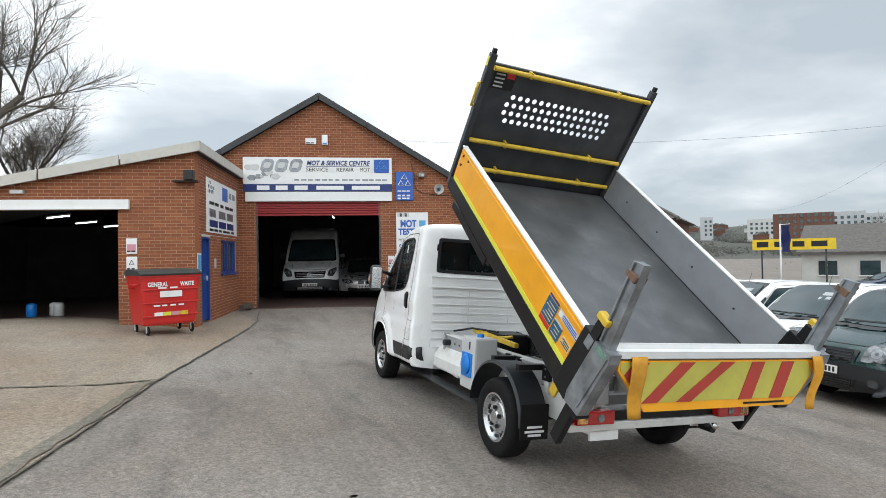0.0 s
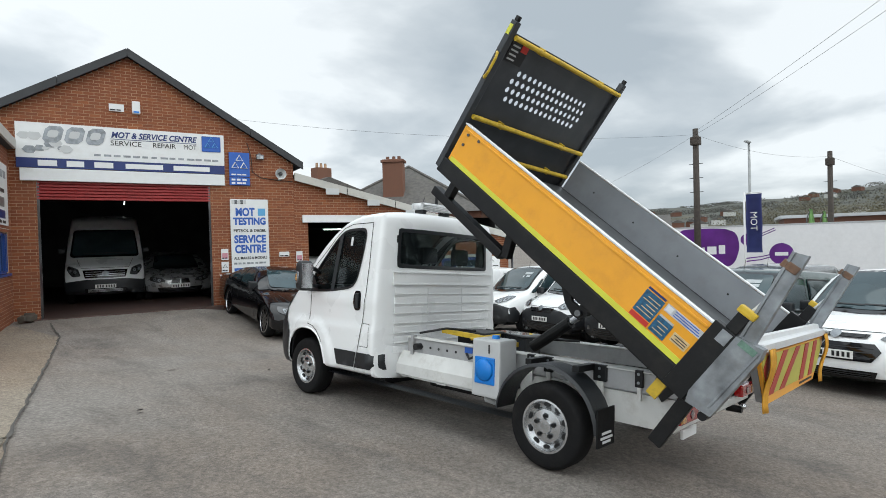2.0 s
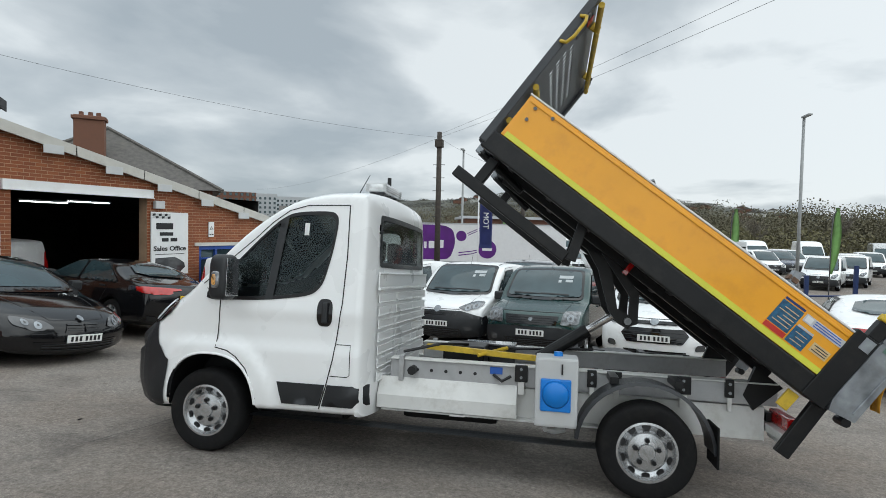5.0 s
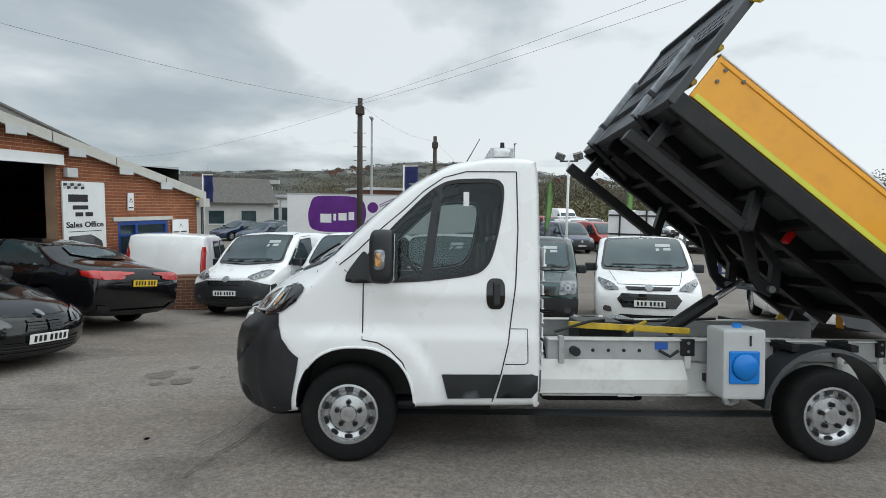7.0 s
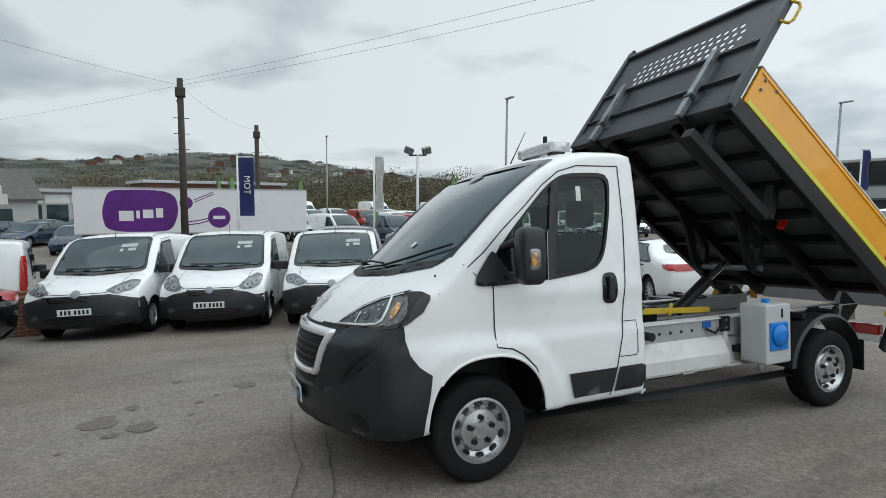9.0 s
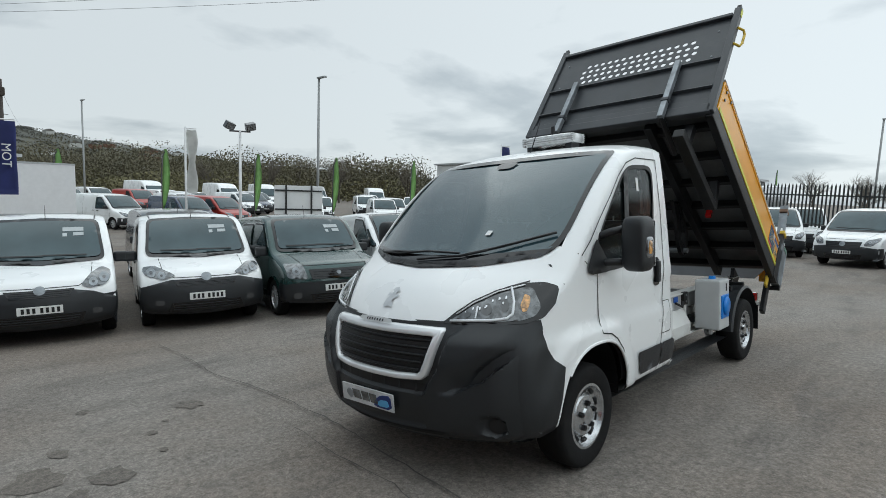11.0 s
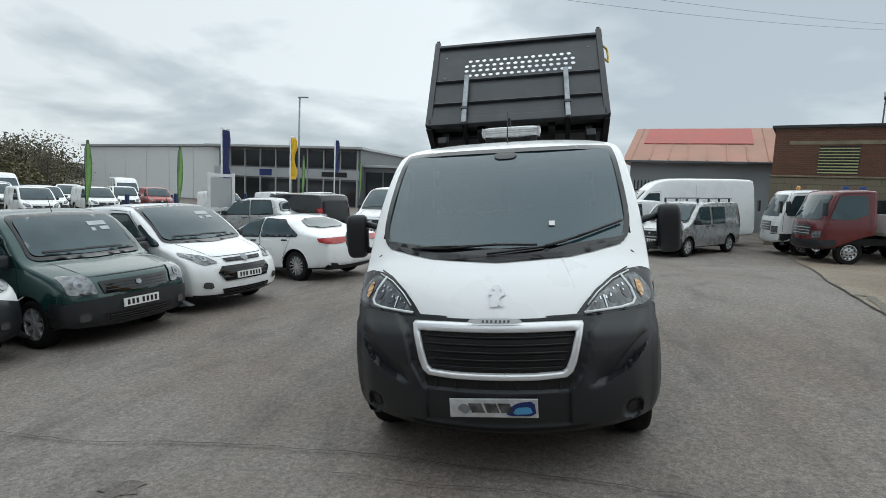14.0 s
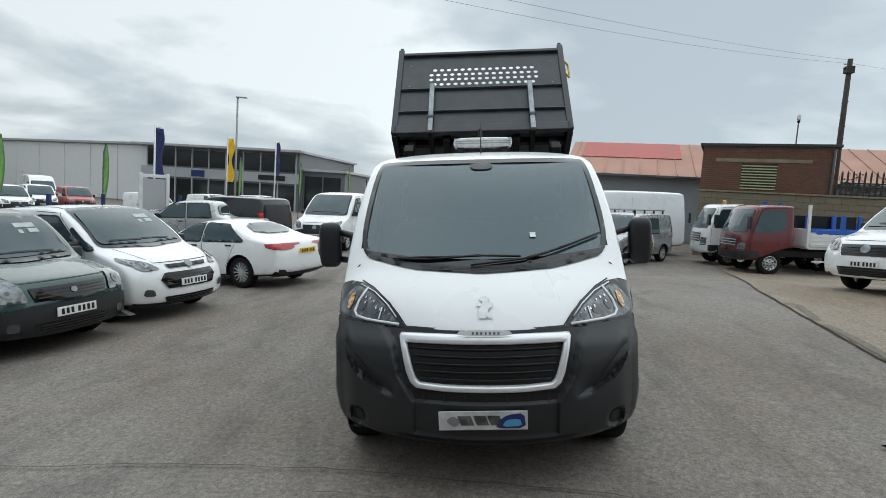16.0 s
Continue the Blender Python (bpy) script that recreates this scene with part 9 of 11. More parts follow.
bl_part("case", -9.45, -9.20, 7.80, 7.89, 3.30, 3.38, M["tank_grey"], vt, 0.01)

# sales office end
so = thing("office_poster", BLD, "white sales office poster with a dark van picture", "poster")
bl_part("panel", 4.13, 5.20, 12.06, 12.10, 0.60, 2.22, M["white_board"], so)
words("lettering", "Sales Office", 0.17, pose(4.66, 12.056, 1.28), M["ink"], so, width=0.94, bold=0.004)
bar_row(so, 4.26, 5.06, 1.86, 0.16, 12.058, M["ink"], 1, 31)
bar_row(so, 4.36, 4.98, 1.66, 0.09, 12.058, M["ink"], 1, 32)
bar_row(so, 4.42, 4.92, 1.51, 0.09, 12.058, M["ink"], 2, 33)
bl_part("rule", 4.24, 5.08, 12.056, 12.06, 1.13, 1.145, M["ink"], so, 0)
vp = part("van_picture", prism(bmesh.new(), [(4.22, 0.70), (4.95, 0.66), (5.10, 0.78), (5.08, 0.90), (4.88, 1.02), (4.78, 1.06), (4.24, 1.04)], 1, 12.054, 12.06), M["lamp_dark"], so)
for k in range(12):
    part("chequer", prism(bmesh.new(), [(4.16 + 0.085 * (k % 6), 2.05 + 0.065 * (k // 6)), (4.24 + 0.085 * (k % 6), 2.06 + 0.065 * (k // 6)), (4.24 + 0.085 * (k % 6), 2.12 + 0.065 * (k // 6)), (4.16 + 0.085 * (k % 6), 2.11 + 0.065 * (k // 6))], 1, 12.055, 12.06), M["lamp_dark"] if (k + k // 6) % 2 else M["tank_grey"], so)
ow = thing("window_2", BLD, "blue framed office door and window", "window", kind="structure")
bl_part("pane", 5.64, 7.22, 12.20, 12.21, 0.12, 1.28, M["car_glass"], ow, 0)
for a, b, c, d_ in ((5.602, 5.68, 0.10, 1.318), (7.17, 7.248, 0.10, 1.318), (5.68, 7.17, 1.22, 1.318), (5.68, 7.17, 0.10, 0.18), (6.15, 6.22, 0.18, 1.22), (5.68, 7.17, 0.95, 1.0)):
    bl_part("window_frame", a, b, 12.13, 12.22, c, d_, M["blue_door"], ow, 0.004)
bl_part("lintel", 5.45, 7.40, 12.085, 12.2, 1.325, 1.42, M["fascia"], ow, 0.004)
ld = thing("bulkhead_lamp", BLD, "grey bulkhead lamp under the sloping fascia", "lamp")
bl_part("case", 4.20, 4.46, 11.98, 12.10, 2.30, 2.50, M["tank_grey"], ld, 0.02)
gt = thing("gutter_end", BLD, "grey gutter box at the low end of the roof", "gutter")
bl_part("box", 8.30, 8.56, 11.80, 11.95, 1.66, 1.90, M["fascia"], gt, 0.01)
part("downpipe", tube(bmesh.new(), (8.46, 11.98, 1.70), (8.46, 11.98, -0.5), 0.04), M["lamp_dark"], gt)
for k_ in range(5):
    q = thing("roof_patch", BLD, "pale sheet patch on the sloping roof edge", "patch")
    bl_part("sheet_patch", 1.6 + 1.3 * k_, 2.0 + 1.3 * k_, 11.905, 11.925, 3.55 - 0.2374 * (0.9 + 1.3 * k_) + 0.02, 3.55 - 0.2374 * (0.9 + 1.3 * k_) + 0.20, M["tank_grey"], q)

# clutter by the pier
hp_ = thing("scrap_heap", BLD @ pose(-5.45, 11.75, 0.33), "small rusty heap of scrap at the foot of the pier", "scrap")
rnd = random.Random(8)
for k in range(7):
    part("scrap_piece", box(bmesh.new(), -0.10, 0.10, -0.07, 0.07, 0, 0.12, 0.02, pose(rnd.uniform(-0.15, 0.2), rnd.uniform(-0.25, 0.2), 0.02 + 0.03 * (k // 3), rnd.uniform(-15, 15), rnd.uniform(-15, 15), rnd.uniform(0, 90))), M["bark"], hp_)

# wheeled bin
bin_ = thing("wheeled_bin", Matrix.Translation((-4.07, 8.15, ground_z(-4.07, 8.15) + 0.02)) @ pose(0, 0, 0, 0, 0, 24) @ Matrix.Diagonal((0.80, 0.9, 1.0, 1.0)), "red steel general waste bin with a dark lid", "bin")
bm = bmesh.new()
sec = [(0.20, 0.60, 0.40), (0.24, 0.62, 0.42), (1.05, 0.685, 0.47), (1.10, 0.70, 0.48), (1.16, 0.70, 0.48)]
rings = []
for z, hx, hy in sec:
    c = 0.05
    rings.append([bm.verts.new((x, y, z)) for x, y in ((-hx + c, -hy), (hx - c, -hy), (hx, -hy + c), (hx, hy - c), (hx - c, hy), (-hx + c, hy), (-hx, hy - c), (-hx, -hy + c))])
for q0, q1 in zip(rings, rings[1:]):
    for k in range(8):
        bm.faces.new((q0[k], q0[(k + 1) % 8], q1[(k + 1) % 8], q1[k]))
bm.faces.new(rings[0][::-1])
bm.faces.new(rings[-1])
part("body", bm, M["red_bin"], bin_)
part("rim", box(bmesh.new(), -0.72, 0.72, -0.50, 0.50, 1.13, 1.17, 0.01), M["red_bin"], bin_)
part("lid", prism(bmesh.new(), [(-0.52, 1.17), (0.50, 1.17), (0.50, 1.25), (0.30, 1.29), (-0.30, 1.27), (-0.53, 1.20)], 0, -0.73, 0.73), M["bin_lid"], bin_, "dark plastic lid")
for k in range(3):
    part("body_rib", box(bmesh.new(), -0.66, 0.66, -0.487, -0.43, 0.36 + 0.26 * k, 0.39 + 0.26 * k, 0.01, pose(0, 0.035 - 0.018 * k, 0)), M["red_bin"], bin_)
for s in (-1, 1):
    part("lift_trunnion", tube(bmesh.new(), (s * 0.68, 0, 0.95), (s * 0.80, 0, 0.95), 0.03), M["red_bin"], bin_)
    part("side_handle", path_tube(bmesh.new(), [(s * 0.70, -0.30, 1.02), (s * 0.77, -0.30, 1.0), (s * 0.77, 0.30, 1.0), (s * 0.70, 0.30, 1.02)], 0.014), M["red_bin"], bin_)
    for y in (-0.36, 0.36):
        w = part("caster", lathe(bmesh.new(), [(0.05, -0.025), (0.095, -0.02), (0.10, 0), (0.095, 0.02), (0.05, 0.025)], 20, pose(s * 0.52, y, 0.10)), M["rubber"], bin_, smooth=True)
        part("caster_hub", lathe(bmesh.new(), [(0.05, -0.028), (0.02, -0.035), (0.001, -0.035)], 12, pose(s * 0.52, y, 0.10, 0, 0, 0), closed=True), M["silver"], w)
        part("caster_fork", box(bmesh.new(), s * 0.52 - 0.04, s * 0.52 + 0.04, y - 0.03, y + 0.03, 0.13, 0.22, 0.008), M["silver"], w)
words("lettering", "GENERAL", 0.12, pose(-0.33, -0.492, 0.99, -4), M["white_board"], bin_, width=0.46, bold=0.003)
words("lettering", "WASTE", 0.12, pose(0.36, -0.492, 0.99, -4), M["white_board"], bin_, width=0.34, bold=0.003)
part("logo_block", box(bmesh.new(), -0.28, 0.24, -0.482, -0.474, 0.74, 0.86, 0.004, pose(0, 0, 0, 0)), M["white_board"], bin_)
bar_row(bin_, -0.32, 0.22, 0.92, 0.04, -0.478, M["white_board"], 2, 41)
bar_row(bin_, -0.42, 0.35, 0.58, 0.03, -0.462, M["white_board"], 4, 42)
for k, mt_ in enumerate(("white_board", "hiviz", "pink", "yellow")):
    part("label_strip", box(bmesh.new(), -0.40 + 0.20 * k, -0.21 + 0.20 * k, -0.455, -0.447, 0.38, 0.45), M[mt_], bin_)
# inside the west workshop
for x, d, c in ((-10.6, 10.6, "blue_plastic"), (-10.2, 10.9, "tank_grey"), (-10.0, 10.7, "tank_grey")):
    dz = thing("oil_drum", BLD @ pose(x, d, 0.41), "plastic oil drum on the workshop floor", "drum")
    part("drum_body", lathe(bmesh.new(), [(0.10, 0), (0.12, 0.02), (0.12, 0.30), (0.10, 0.33), (0.04, 0.36)], 16, pose(0, 0, 0, 0, -90, 0)), M[c], dz, smooth=True)
# short brick wall beside the parked black car
lw = thing("low_wall", heading(8.15, 8.5, 15, tilt=False), "short low brick wall at the yard edge", "wall", kind="structure")
pl_ = lambda s, z, o: (s, -0.11 - o, z)
part("wall_core", box(bmesh.new(), -0.45, 0.6, -0.11, 0.11, -0.3, 0.78, 0.0), M["mortar"], lw)
slab_mesh("brickwork", brick_cells([(-0.45, -0.1), (0.6, -0.1), (0.6, 0.74), (-0.45, 0.74)], []), pl_, 0.003, random.Random(2), lw, M["dark_brick_joined"], "stuff")
part("coping", box(bmesh.new(), -0.47, 0.62, -0.13, 0.13, 0.76, 0.82, 0.01), M["dark_brick_joined"], lw)


# ---- the house behind, poles, lamps, flags and cables ----
hs = thing("house", Matrix.Translation((18.2, 22.0, -0.05)) @ pose(0, 0, 0, 0, 0, -53), "brick house with a grey hipped slate roof", "house")
part("wall", box(bmesh.new(), -4.4, 4.4, -4.0, 4.5, -1, 3.55, 0), M["dark_brick_joined"], hs)
bm = bmesh.new()
ev = [bm.verts.new(p) for p in ((-4.8, -4.4, 3.5), (4.8, -4.4, 3.5), (4.8, 4.9, 3.5), (-4.8, 4.9, 3.5))]
rg = [bm.verts.new(p) for p in ((-0.1, -0.3, 6.5), (-0.1, 0.8, 6.5))]
for f in ((0, 1, "a"), (1, 2, "ab"), (2, 3, "b"), (3, 0, "ba")):
    bm.faces.new([ev[f[0]], ev[f[1]]] + ([rg[0]] if f[2] == "a" else [rg[1]] if f[2] == "b" else [rg[1], rg[0]] if f[2] == "ab" else [rg[0], rg[1]]))
bm.faces.new(ev[::-1])
bmesh.ops.recalc_face_normals(bm, faces=bm.faces[:])
rf = part("roof", bm, M["slate"], hs)
for a, b in (((-4.8, -4.4, 3.5), (-0.1, -0.3, 6.5)), ((4.8, -4.4, 3.5), (-0.1, -0.3, 6.5)), ((-0.1, -0.3, 6.5), (-0.1, 0.8, 6.5))):
    part("ridge_tile", tube(bmesh.new(), a, b, 0.10, seg=6), M["slate"], rf)
ch = part("chimney", box(bmesh.new(), -1.1, 0.05, -3.05, -2.4, 3.8, 6.6, 0.02), M["dark_brick_joined"], hs)
part("chimney_cap", box(bmesh.new(), -1.18, 0.13, -3.13, -2.32, 6.42, 6.56, 0.02), M["dark_brick_joined"], ch)
for x in (-0.85, -0.5, -0.2):
    part("chimney_pot", tube(bmesh.new(), (x, -2.72, 6.6), (x, -2.72, 6.78), 0.10, 0.09, 10), M["dark_brick_joined"], ch)
h2 = thing("far_chimney", Matrix.Translation((17.4, 30.5, 0)), "brick chimney stack of a house behind", "chimney")
part("chimney_shaft", box(bmesh.new(), -0.6, 0.6, -0.4, 0.4, 3.0, 7.3, 0.03), M["dark_brick_joined"], h2)
for x in (-0.35, 0, 0.35):
    part("chimney_pot", tube(bmesh.new(), (x, 0, 7.3), (x, 0, 7.65), 0.10, 0.09, 8), M["mortar"], h2)
part("roof_slope", prism(bmesh.new(), [(-4, 5.2), (0.0, 6.6), (5, 5.2), (5, 4.9), (-4, 4.9)], 1, -1, 5), M["slate"], h2)


def pole(name, x, y, top, r, material, label, lean=0.0, category="pole"):
    z = ground_z(x, y)
    t = thing(name, Matrix.Translation((x, y, z)), label, category)
    part("shaft", tube(bmesh.new(), (0, 0, -0.2), (lean, 0, top - z), r, r * 0.75, 10), material, t, smooth=True)
    return t, top - z


for x, y, top in ((19.87, 5.93, 6.40), (28.5, 2.5, 5.85), (-17.5, -21.3, 9.9)):
    t, h = pole("utility_pole", x, y, top, 0.15, M["wood_pole"], "dark wooden utility pole with wires", category="utility pole")
    part("pole_cap", box(bmesh.new(), -0.18, 0.18, -0.18, 0.18, h - 0.7, h - 0.35, 0.03), M["wood_pole"], t)
    for k in range(2):
        part("insulator", tube(bmesh.new(), (0.14, 0, h - 0.25 - 0.2 * k), (0.28, 0, h - 0.25 - 0.2 * k), 0.03, seg=8), M["lamp_dark"], t)
    for k in range(5):
        part("step_iron", tube(bmesh.new(), (0, -0.28, h - 1.5 - 0.6 * k), (0, 0.28, h - 1.5 - 0.6 * k), 0.015, seg=5), M["lamp_dark"], t)
for x, y, top in ((23.97, -10.83, 7.58), (17.3, -29.8, 7.75), (29.6, 6.4, 6.95), (2.5, -45, 8.0), (-4.5, -60, 8.6), (52, -6, 8.0)):
    t, h = pole("street_lamp", x, y, top, 0.085, M["lamp_post"], "tall thin grey street lamp", category="street lamp")
    part("lantern", box(bmesh.new(), -0.65, 0.1, -0.10, 0.10, h - 0.02, h + 0.07, 0.03), M["lamp_post"], t)
t, h = pole("flood_light_mast", 15.97, -2.4, 3.55, 0.06, M["white_post"], "white mast with two flood lamps", category="floodlight")
part("cross_arm", tube(bmesh.new(), (-0.35 * 0.5, -0.30, h - 0.02), (0.35 * 0.5, 0.30, h - 0.02), 0.03), M["lamp_dark"], t)
for s in (-1, 1):
    part("lamp_head", box(bmesh.new(), -0.10, 0.10, -0.17, 0.17, -0.13, 0.13, 0.03, pose(s * 0.16, s * 0.30, h + 0.16, 18 * s, -25, 0)), M["lamp_dark"], t)
    part("lamp_face", box(bmesh.new(), -0.112, -0.10, -0.15, 0.15, -0.11, 0.11, 0.01, pose(s * 0.16, s * 0.30, h + 0.16, 18 * s, -25, 0)), M["lens"], t)


def banner(x, y, top, cloth, length, width, label, word=None, wave=0.05):
    t, h = pole("flag_pole", x, y, top, 0.045, M["white_post"], label, category="flag")
    part("pole_arm", tube(bmesh.new(), (0, 0, h - 0.05), (0, -width, h - 0.03), 0.02), M["white_post"], t)
    bm = bmesh.new()
    g = [[bm.verts.new((wave * math.sin(3 * i / 6 + j * 0.8), -0.06 - (width - 0.06) * i / 6, h - 0.08 - length * j / 12)) for i in range(7)] for j in range(13)]
    for r0, r1 in zip(g, g[1:]):
        for k in range(6):
            bm.faces.new((r0[k], r0[k + 1], r1[k + 1], r1[k]))
    bmesh.ops.solidify(bm, geom=bm.faces[:], thickness=0.006)
    part("cloth", bm, cloth, t, smooth=True)
    if word:
        words("lettering", word, width * 0.55, pose(-wave - 0.03, -width * 0.55, h - length * 0.5, 0, 0, -90) @ pose(0, 0, 0, 0, 90, 0), M["white_board"], t)
    return t


banner(19.35, 3.96, 3.50, M["navy_flag"], 2.3, 0.62, "navy flag lettered in white on a white pole", "MOT")
banner(17.2, -1.02, 3.60, M["white_flag"], 2.2, 0.38, "pale narrow flag twisted on its pole", wave=0.12)
banner(22.5, 13.9, 3.1, M["navy_flag"], 1.3, 0.5, "navy flag on a white pole")
banner(13.2, -13.6, 3.9, M["navy_flag"], 2.4, 0.6, "navy flag lettered in white on a white pole")
banner(11.5, -22.0, 4.3, M["navy_flag"], 1.8, 0.6, "dark flag on a white pole")
banner(15.4, -24.5, 4.6, M["yellow_flag"], 2.6, 0.8, "bright yellow flag on a tall pole", wave=0.10)


def feather(x, y, h, cloth=None):
    z = ground_z(x, y)
    t = thing("feather_flag", Matrix.Translation((x, y, z)), "lime green feather flag on a thin pole", "flag", "feather flags of the van dealer")
    part("pole_rod", path_tube(bmesh.new(), [(0, 0, 0), (0, 0, h * 0.7), (0, -0.05, h * 0.9), (0, -0.25, h)], 0.03, 6), M["lamp_dark"], t)
    bm = bmesh.new()
    g = []
    for j in range(13):
        u = j / 12
        w = 0.36 * math.sin(math.pi * (0.10 + 0.85 * (1 - u))) ** 0.8
        z0 = h * (0.28 + 0.72 * u)
        g.append([bm.verts.new((0.05 * math.sin(i + 3 * u), -0.03 - w * i / 3 - 0.12 * u * u, z0)) for i in range(4)])
    for r0, r1 in zip(g, g[1:]):
        for k in range(3):
            bm.faces.new((r0[k], r0[k + 1], r1[k + 1], r1[k]))
    bmesh.ops.solidify(bm, geom=bm.faces[:], thickness=0.006)
    part("cloth", bm, cloth or M["green_flag"], t, smooth=True)


for x, y, h in ((34.5, -0.5, 4.4), (29.9, -4.6, 4.6), (27.6, -8.9, 4.6), (25.5, -12.9, 4.6), (38.7, 4.6, 4.4), (23.5, -17.5, 4.6), (21.0, -21.5, 4.6), (18.5, -33, 4.8), (15.5, -38, 4.8), (12.5, -43, 5.0), (9.5, -47, 5.0), (31, 4.0, 4.3), (0.5, -34, 4.0)):
    feather(x, y, h)


def cable(pts, sag, label="thin dark overhead wire strung between poles"):
    a, b = Vector(pts[0]), Vector(pts[1])
    line = [a.lerp(b, k / 24) - Vector((0, 0, sag * 4 * (k / 24) * (1 - k / 24))) for k in range(25)]
    q = thing("overhead_wire", None, label, "wire")
    part("wire", path_tube(bmesh.new(), line, 0.0045, 4), M["cable"], q)


P1, P2, P3 = (19.87, 5.93, 6.15), (28.5, 2.5, 5.6), (-17.5, -21.3, 9.7)
cable((P1, P2), 0.35)
cable((P1, P3), 0.9)
cable(((P1[0], P1[1], 6.3), (P3[0], P3[1], 9.85)), 0.7)
cable((P1, (-0.5, 20.5, 7.4)), 0.7)
cable((P1, (45, 30, 5.5)), 0.6)
cable((P2, (60, -4, 5.5)), 0.8)
cable(((-7.6, 11.9, 5.3), (-16, 40, 10.5)), 0.3)
cable((P3, (-40, -18, 9.0)), 0.8)

# board on posts seen from behind
bd = thing("board_on_posts", heading(16.9, -5.3, 158, tilt=False), "blank back of a white sign board on dark posts", "sign")
part("board", box(bmesh.new(), -0.95, 0.95, -0.03, 0.0, 1.45, 2.60, 0.01), M["white_board"], bd)
for x in (-0.5, 0.5):
    part("post", tube(bmesh.new(), (x, 0.05, -0.2), (x, 0.05, 2.62), 0.035), M["fence_black"], bd)
for z in (1.65, 2.40):
    part("rail", box(bmesh.new(), -0.93, 0.93, 0.0, 0.04, z - 0.03, z + 0.03, 0.005), M["fence_black"], bd)

# blue railings at the yard's edge
for k, (x, y) in enumerate(((12.5, -6.5), (13.0, -8.0), (13.4, -9.5), (13.6, -11.2), (13.4, -13), (12.9, -15))):
    ps = thing("barrier_post", Matrix.Translation((x, y, ground_z(x, y))), "short dark blue steel post", "post", "blue posts at the yard entrance")
    part("post", box(bmesh.new(), -0.05, 0.05, -0.05, 0.05, -0.1, 1.6 + 0.3 * (k % 2), 0.01), M["fence_blue"], ps)
ra = thing("barrier_rail", None, "dark blue steel railing along the entrance", "railing")
for z in (0.55, 1.0):
    pts_ = [(12.5, -6.5), (13.0, -8.0), (13.4, -9.5), (13.6, -11.2), (13.4, -13), (12.9, -15)]
    part("rail", path_tube(bmesh.new(), [(x, y, ground_z(x, y) + z) for x, y in pts_], 0.03, 6), M["fence_blue"], ra)
npk = thing("no_parking_sign", heading(11.6, -8.6, 118, tilt=False), "small white no parking board on a post", "sign")
part("board", box(bmesh.new(), -0.42, 0.42, 0.02, 0.05, 0.95, 1.40, 0.006), M["white_board"], npk)
part("post", tube(bmesh.new(), (0, 0, -0.1), (0, 0, 1.4), 0.03), M["fence_blue"], npk)
words("lettering", "NO PARKING", 0.13, pose(0, 0.055, 1.14, 0, 0, 180), M["ink"], npk, width=0.74)
bs = thing("totem_frame", heading(11.9, -11.5, 140, tilt=False), "white framed notice stand", "sign")
for x in (-0.45, 0.45):
    part("upright", box(bmesh.new(), x - 0.06, x + 0.06, -0.05, 0.05, -0.1, 2.7, 0.01), M["white_post"], bs)
for z in (1.3, 2.6):
    part("crosspiece", box(bmesh.new(), -0.45, 0.45, -0.04, 0.04, z - 0.06, z + 0.06, 0.01), M["white_post"], bs)
part("notice", box(bmesh.new(), -0.38, 0.38, -0.02, 0.02, 1.4, 2.5, 0.005), M["clad_grey"], bs)

# articulated trailer on the road
tl = thing("lorry_trailer", Matrix.Translation((29.2, 4.3, FAR_Z)) @ pose(0, 0, 0, 0, 0, 180), "white box trailer with purple printed shapes", "trailer")
part("box_body", box(bmesh.new(), -1.25, 1.25, -6.9, 4.4, 1.1, 3.5, 0.03), M["trailer_white"], tl)
part("skirt", box(bmesh.new(), -1.15, 1.15, -6.6, 3.2, 0.62, 1.1, 0.02), M["fence_black"], tl)
for z in (1.14, 3.46):
    part("side_trim", box(bmesh.new(), 1.245, 1.27, -6.9, 4.4, z - 0.04, z + 0.04, 0.005), M["clad_grey"], tl)
for y in (-5.2, -3.9, -2.6):
    for s in (-1, 1):
        w = part("trailer_wheel", lathe(bmesh.new(), [(0.25, -0.14), (0.48, -0.14), (0.5, -0.1), (0.5, 0.1), (0.48, 0.14), (0.25, 0.14)], 24, pose(s * 1.0, y, 0.5)), M["rubber"], tl)
        part("trailer_rim", lathe(bmesh.new(), [(0.27, 0.12), (0.2, 0.04), (0.001, 0.06)], 20, pose(s * 1.0, y, 0.5, 0, 0, 0 if s > 0 else 180), closed=True), M["silver"], w)


def disc(y, z, r, seg=28, sq=1.0):
    return [(y + r * math.cos(a), z + sq * r * math.sin(a)) for a in [2 * math.pi * k / seg for k in range(seg)]]


XF = 1.25
barrel = rounded([(-5.5, 1.25), (-5.72, 2.2), (-5.45, 3.2), (-5.1, 3.38), (-3.0, 3.38), (-2.35, 3.1), (-2.2, 2.3), (-2.45, 1.5), (-2.8, 1.22)], 2)
for poly in (barrel, disc(-1.85, 2.72, 0.32), disc(-0.25, 1.95, 0.56)):
    part("printed_shape", prism(bmesh.new(), poly, 0, XF, XF + 0.006), M["purple"], tl)
for y0, y1, z, h in ((-4.95, -4.30, 2.05, 0.26), (-4.18, -4.02, 2.12, 0.20), (-3.88, -3.40, 2.15, 0.22), (-3.28, -2.95, 2.2, 0.24), (-0.55, 0.05, 1.95, 0.09)):
    part("logo_bar", box(bmesh.new(), XF + 0.005, XF + 0.011, y0, y1, z - h, z + h, 0), M["trailer_white"], tl)
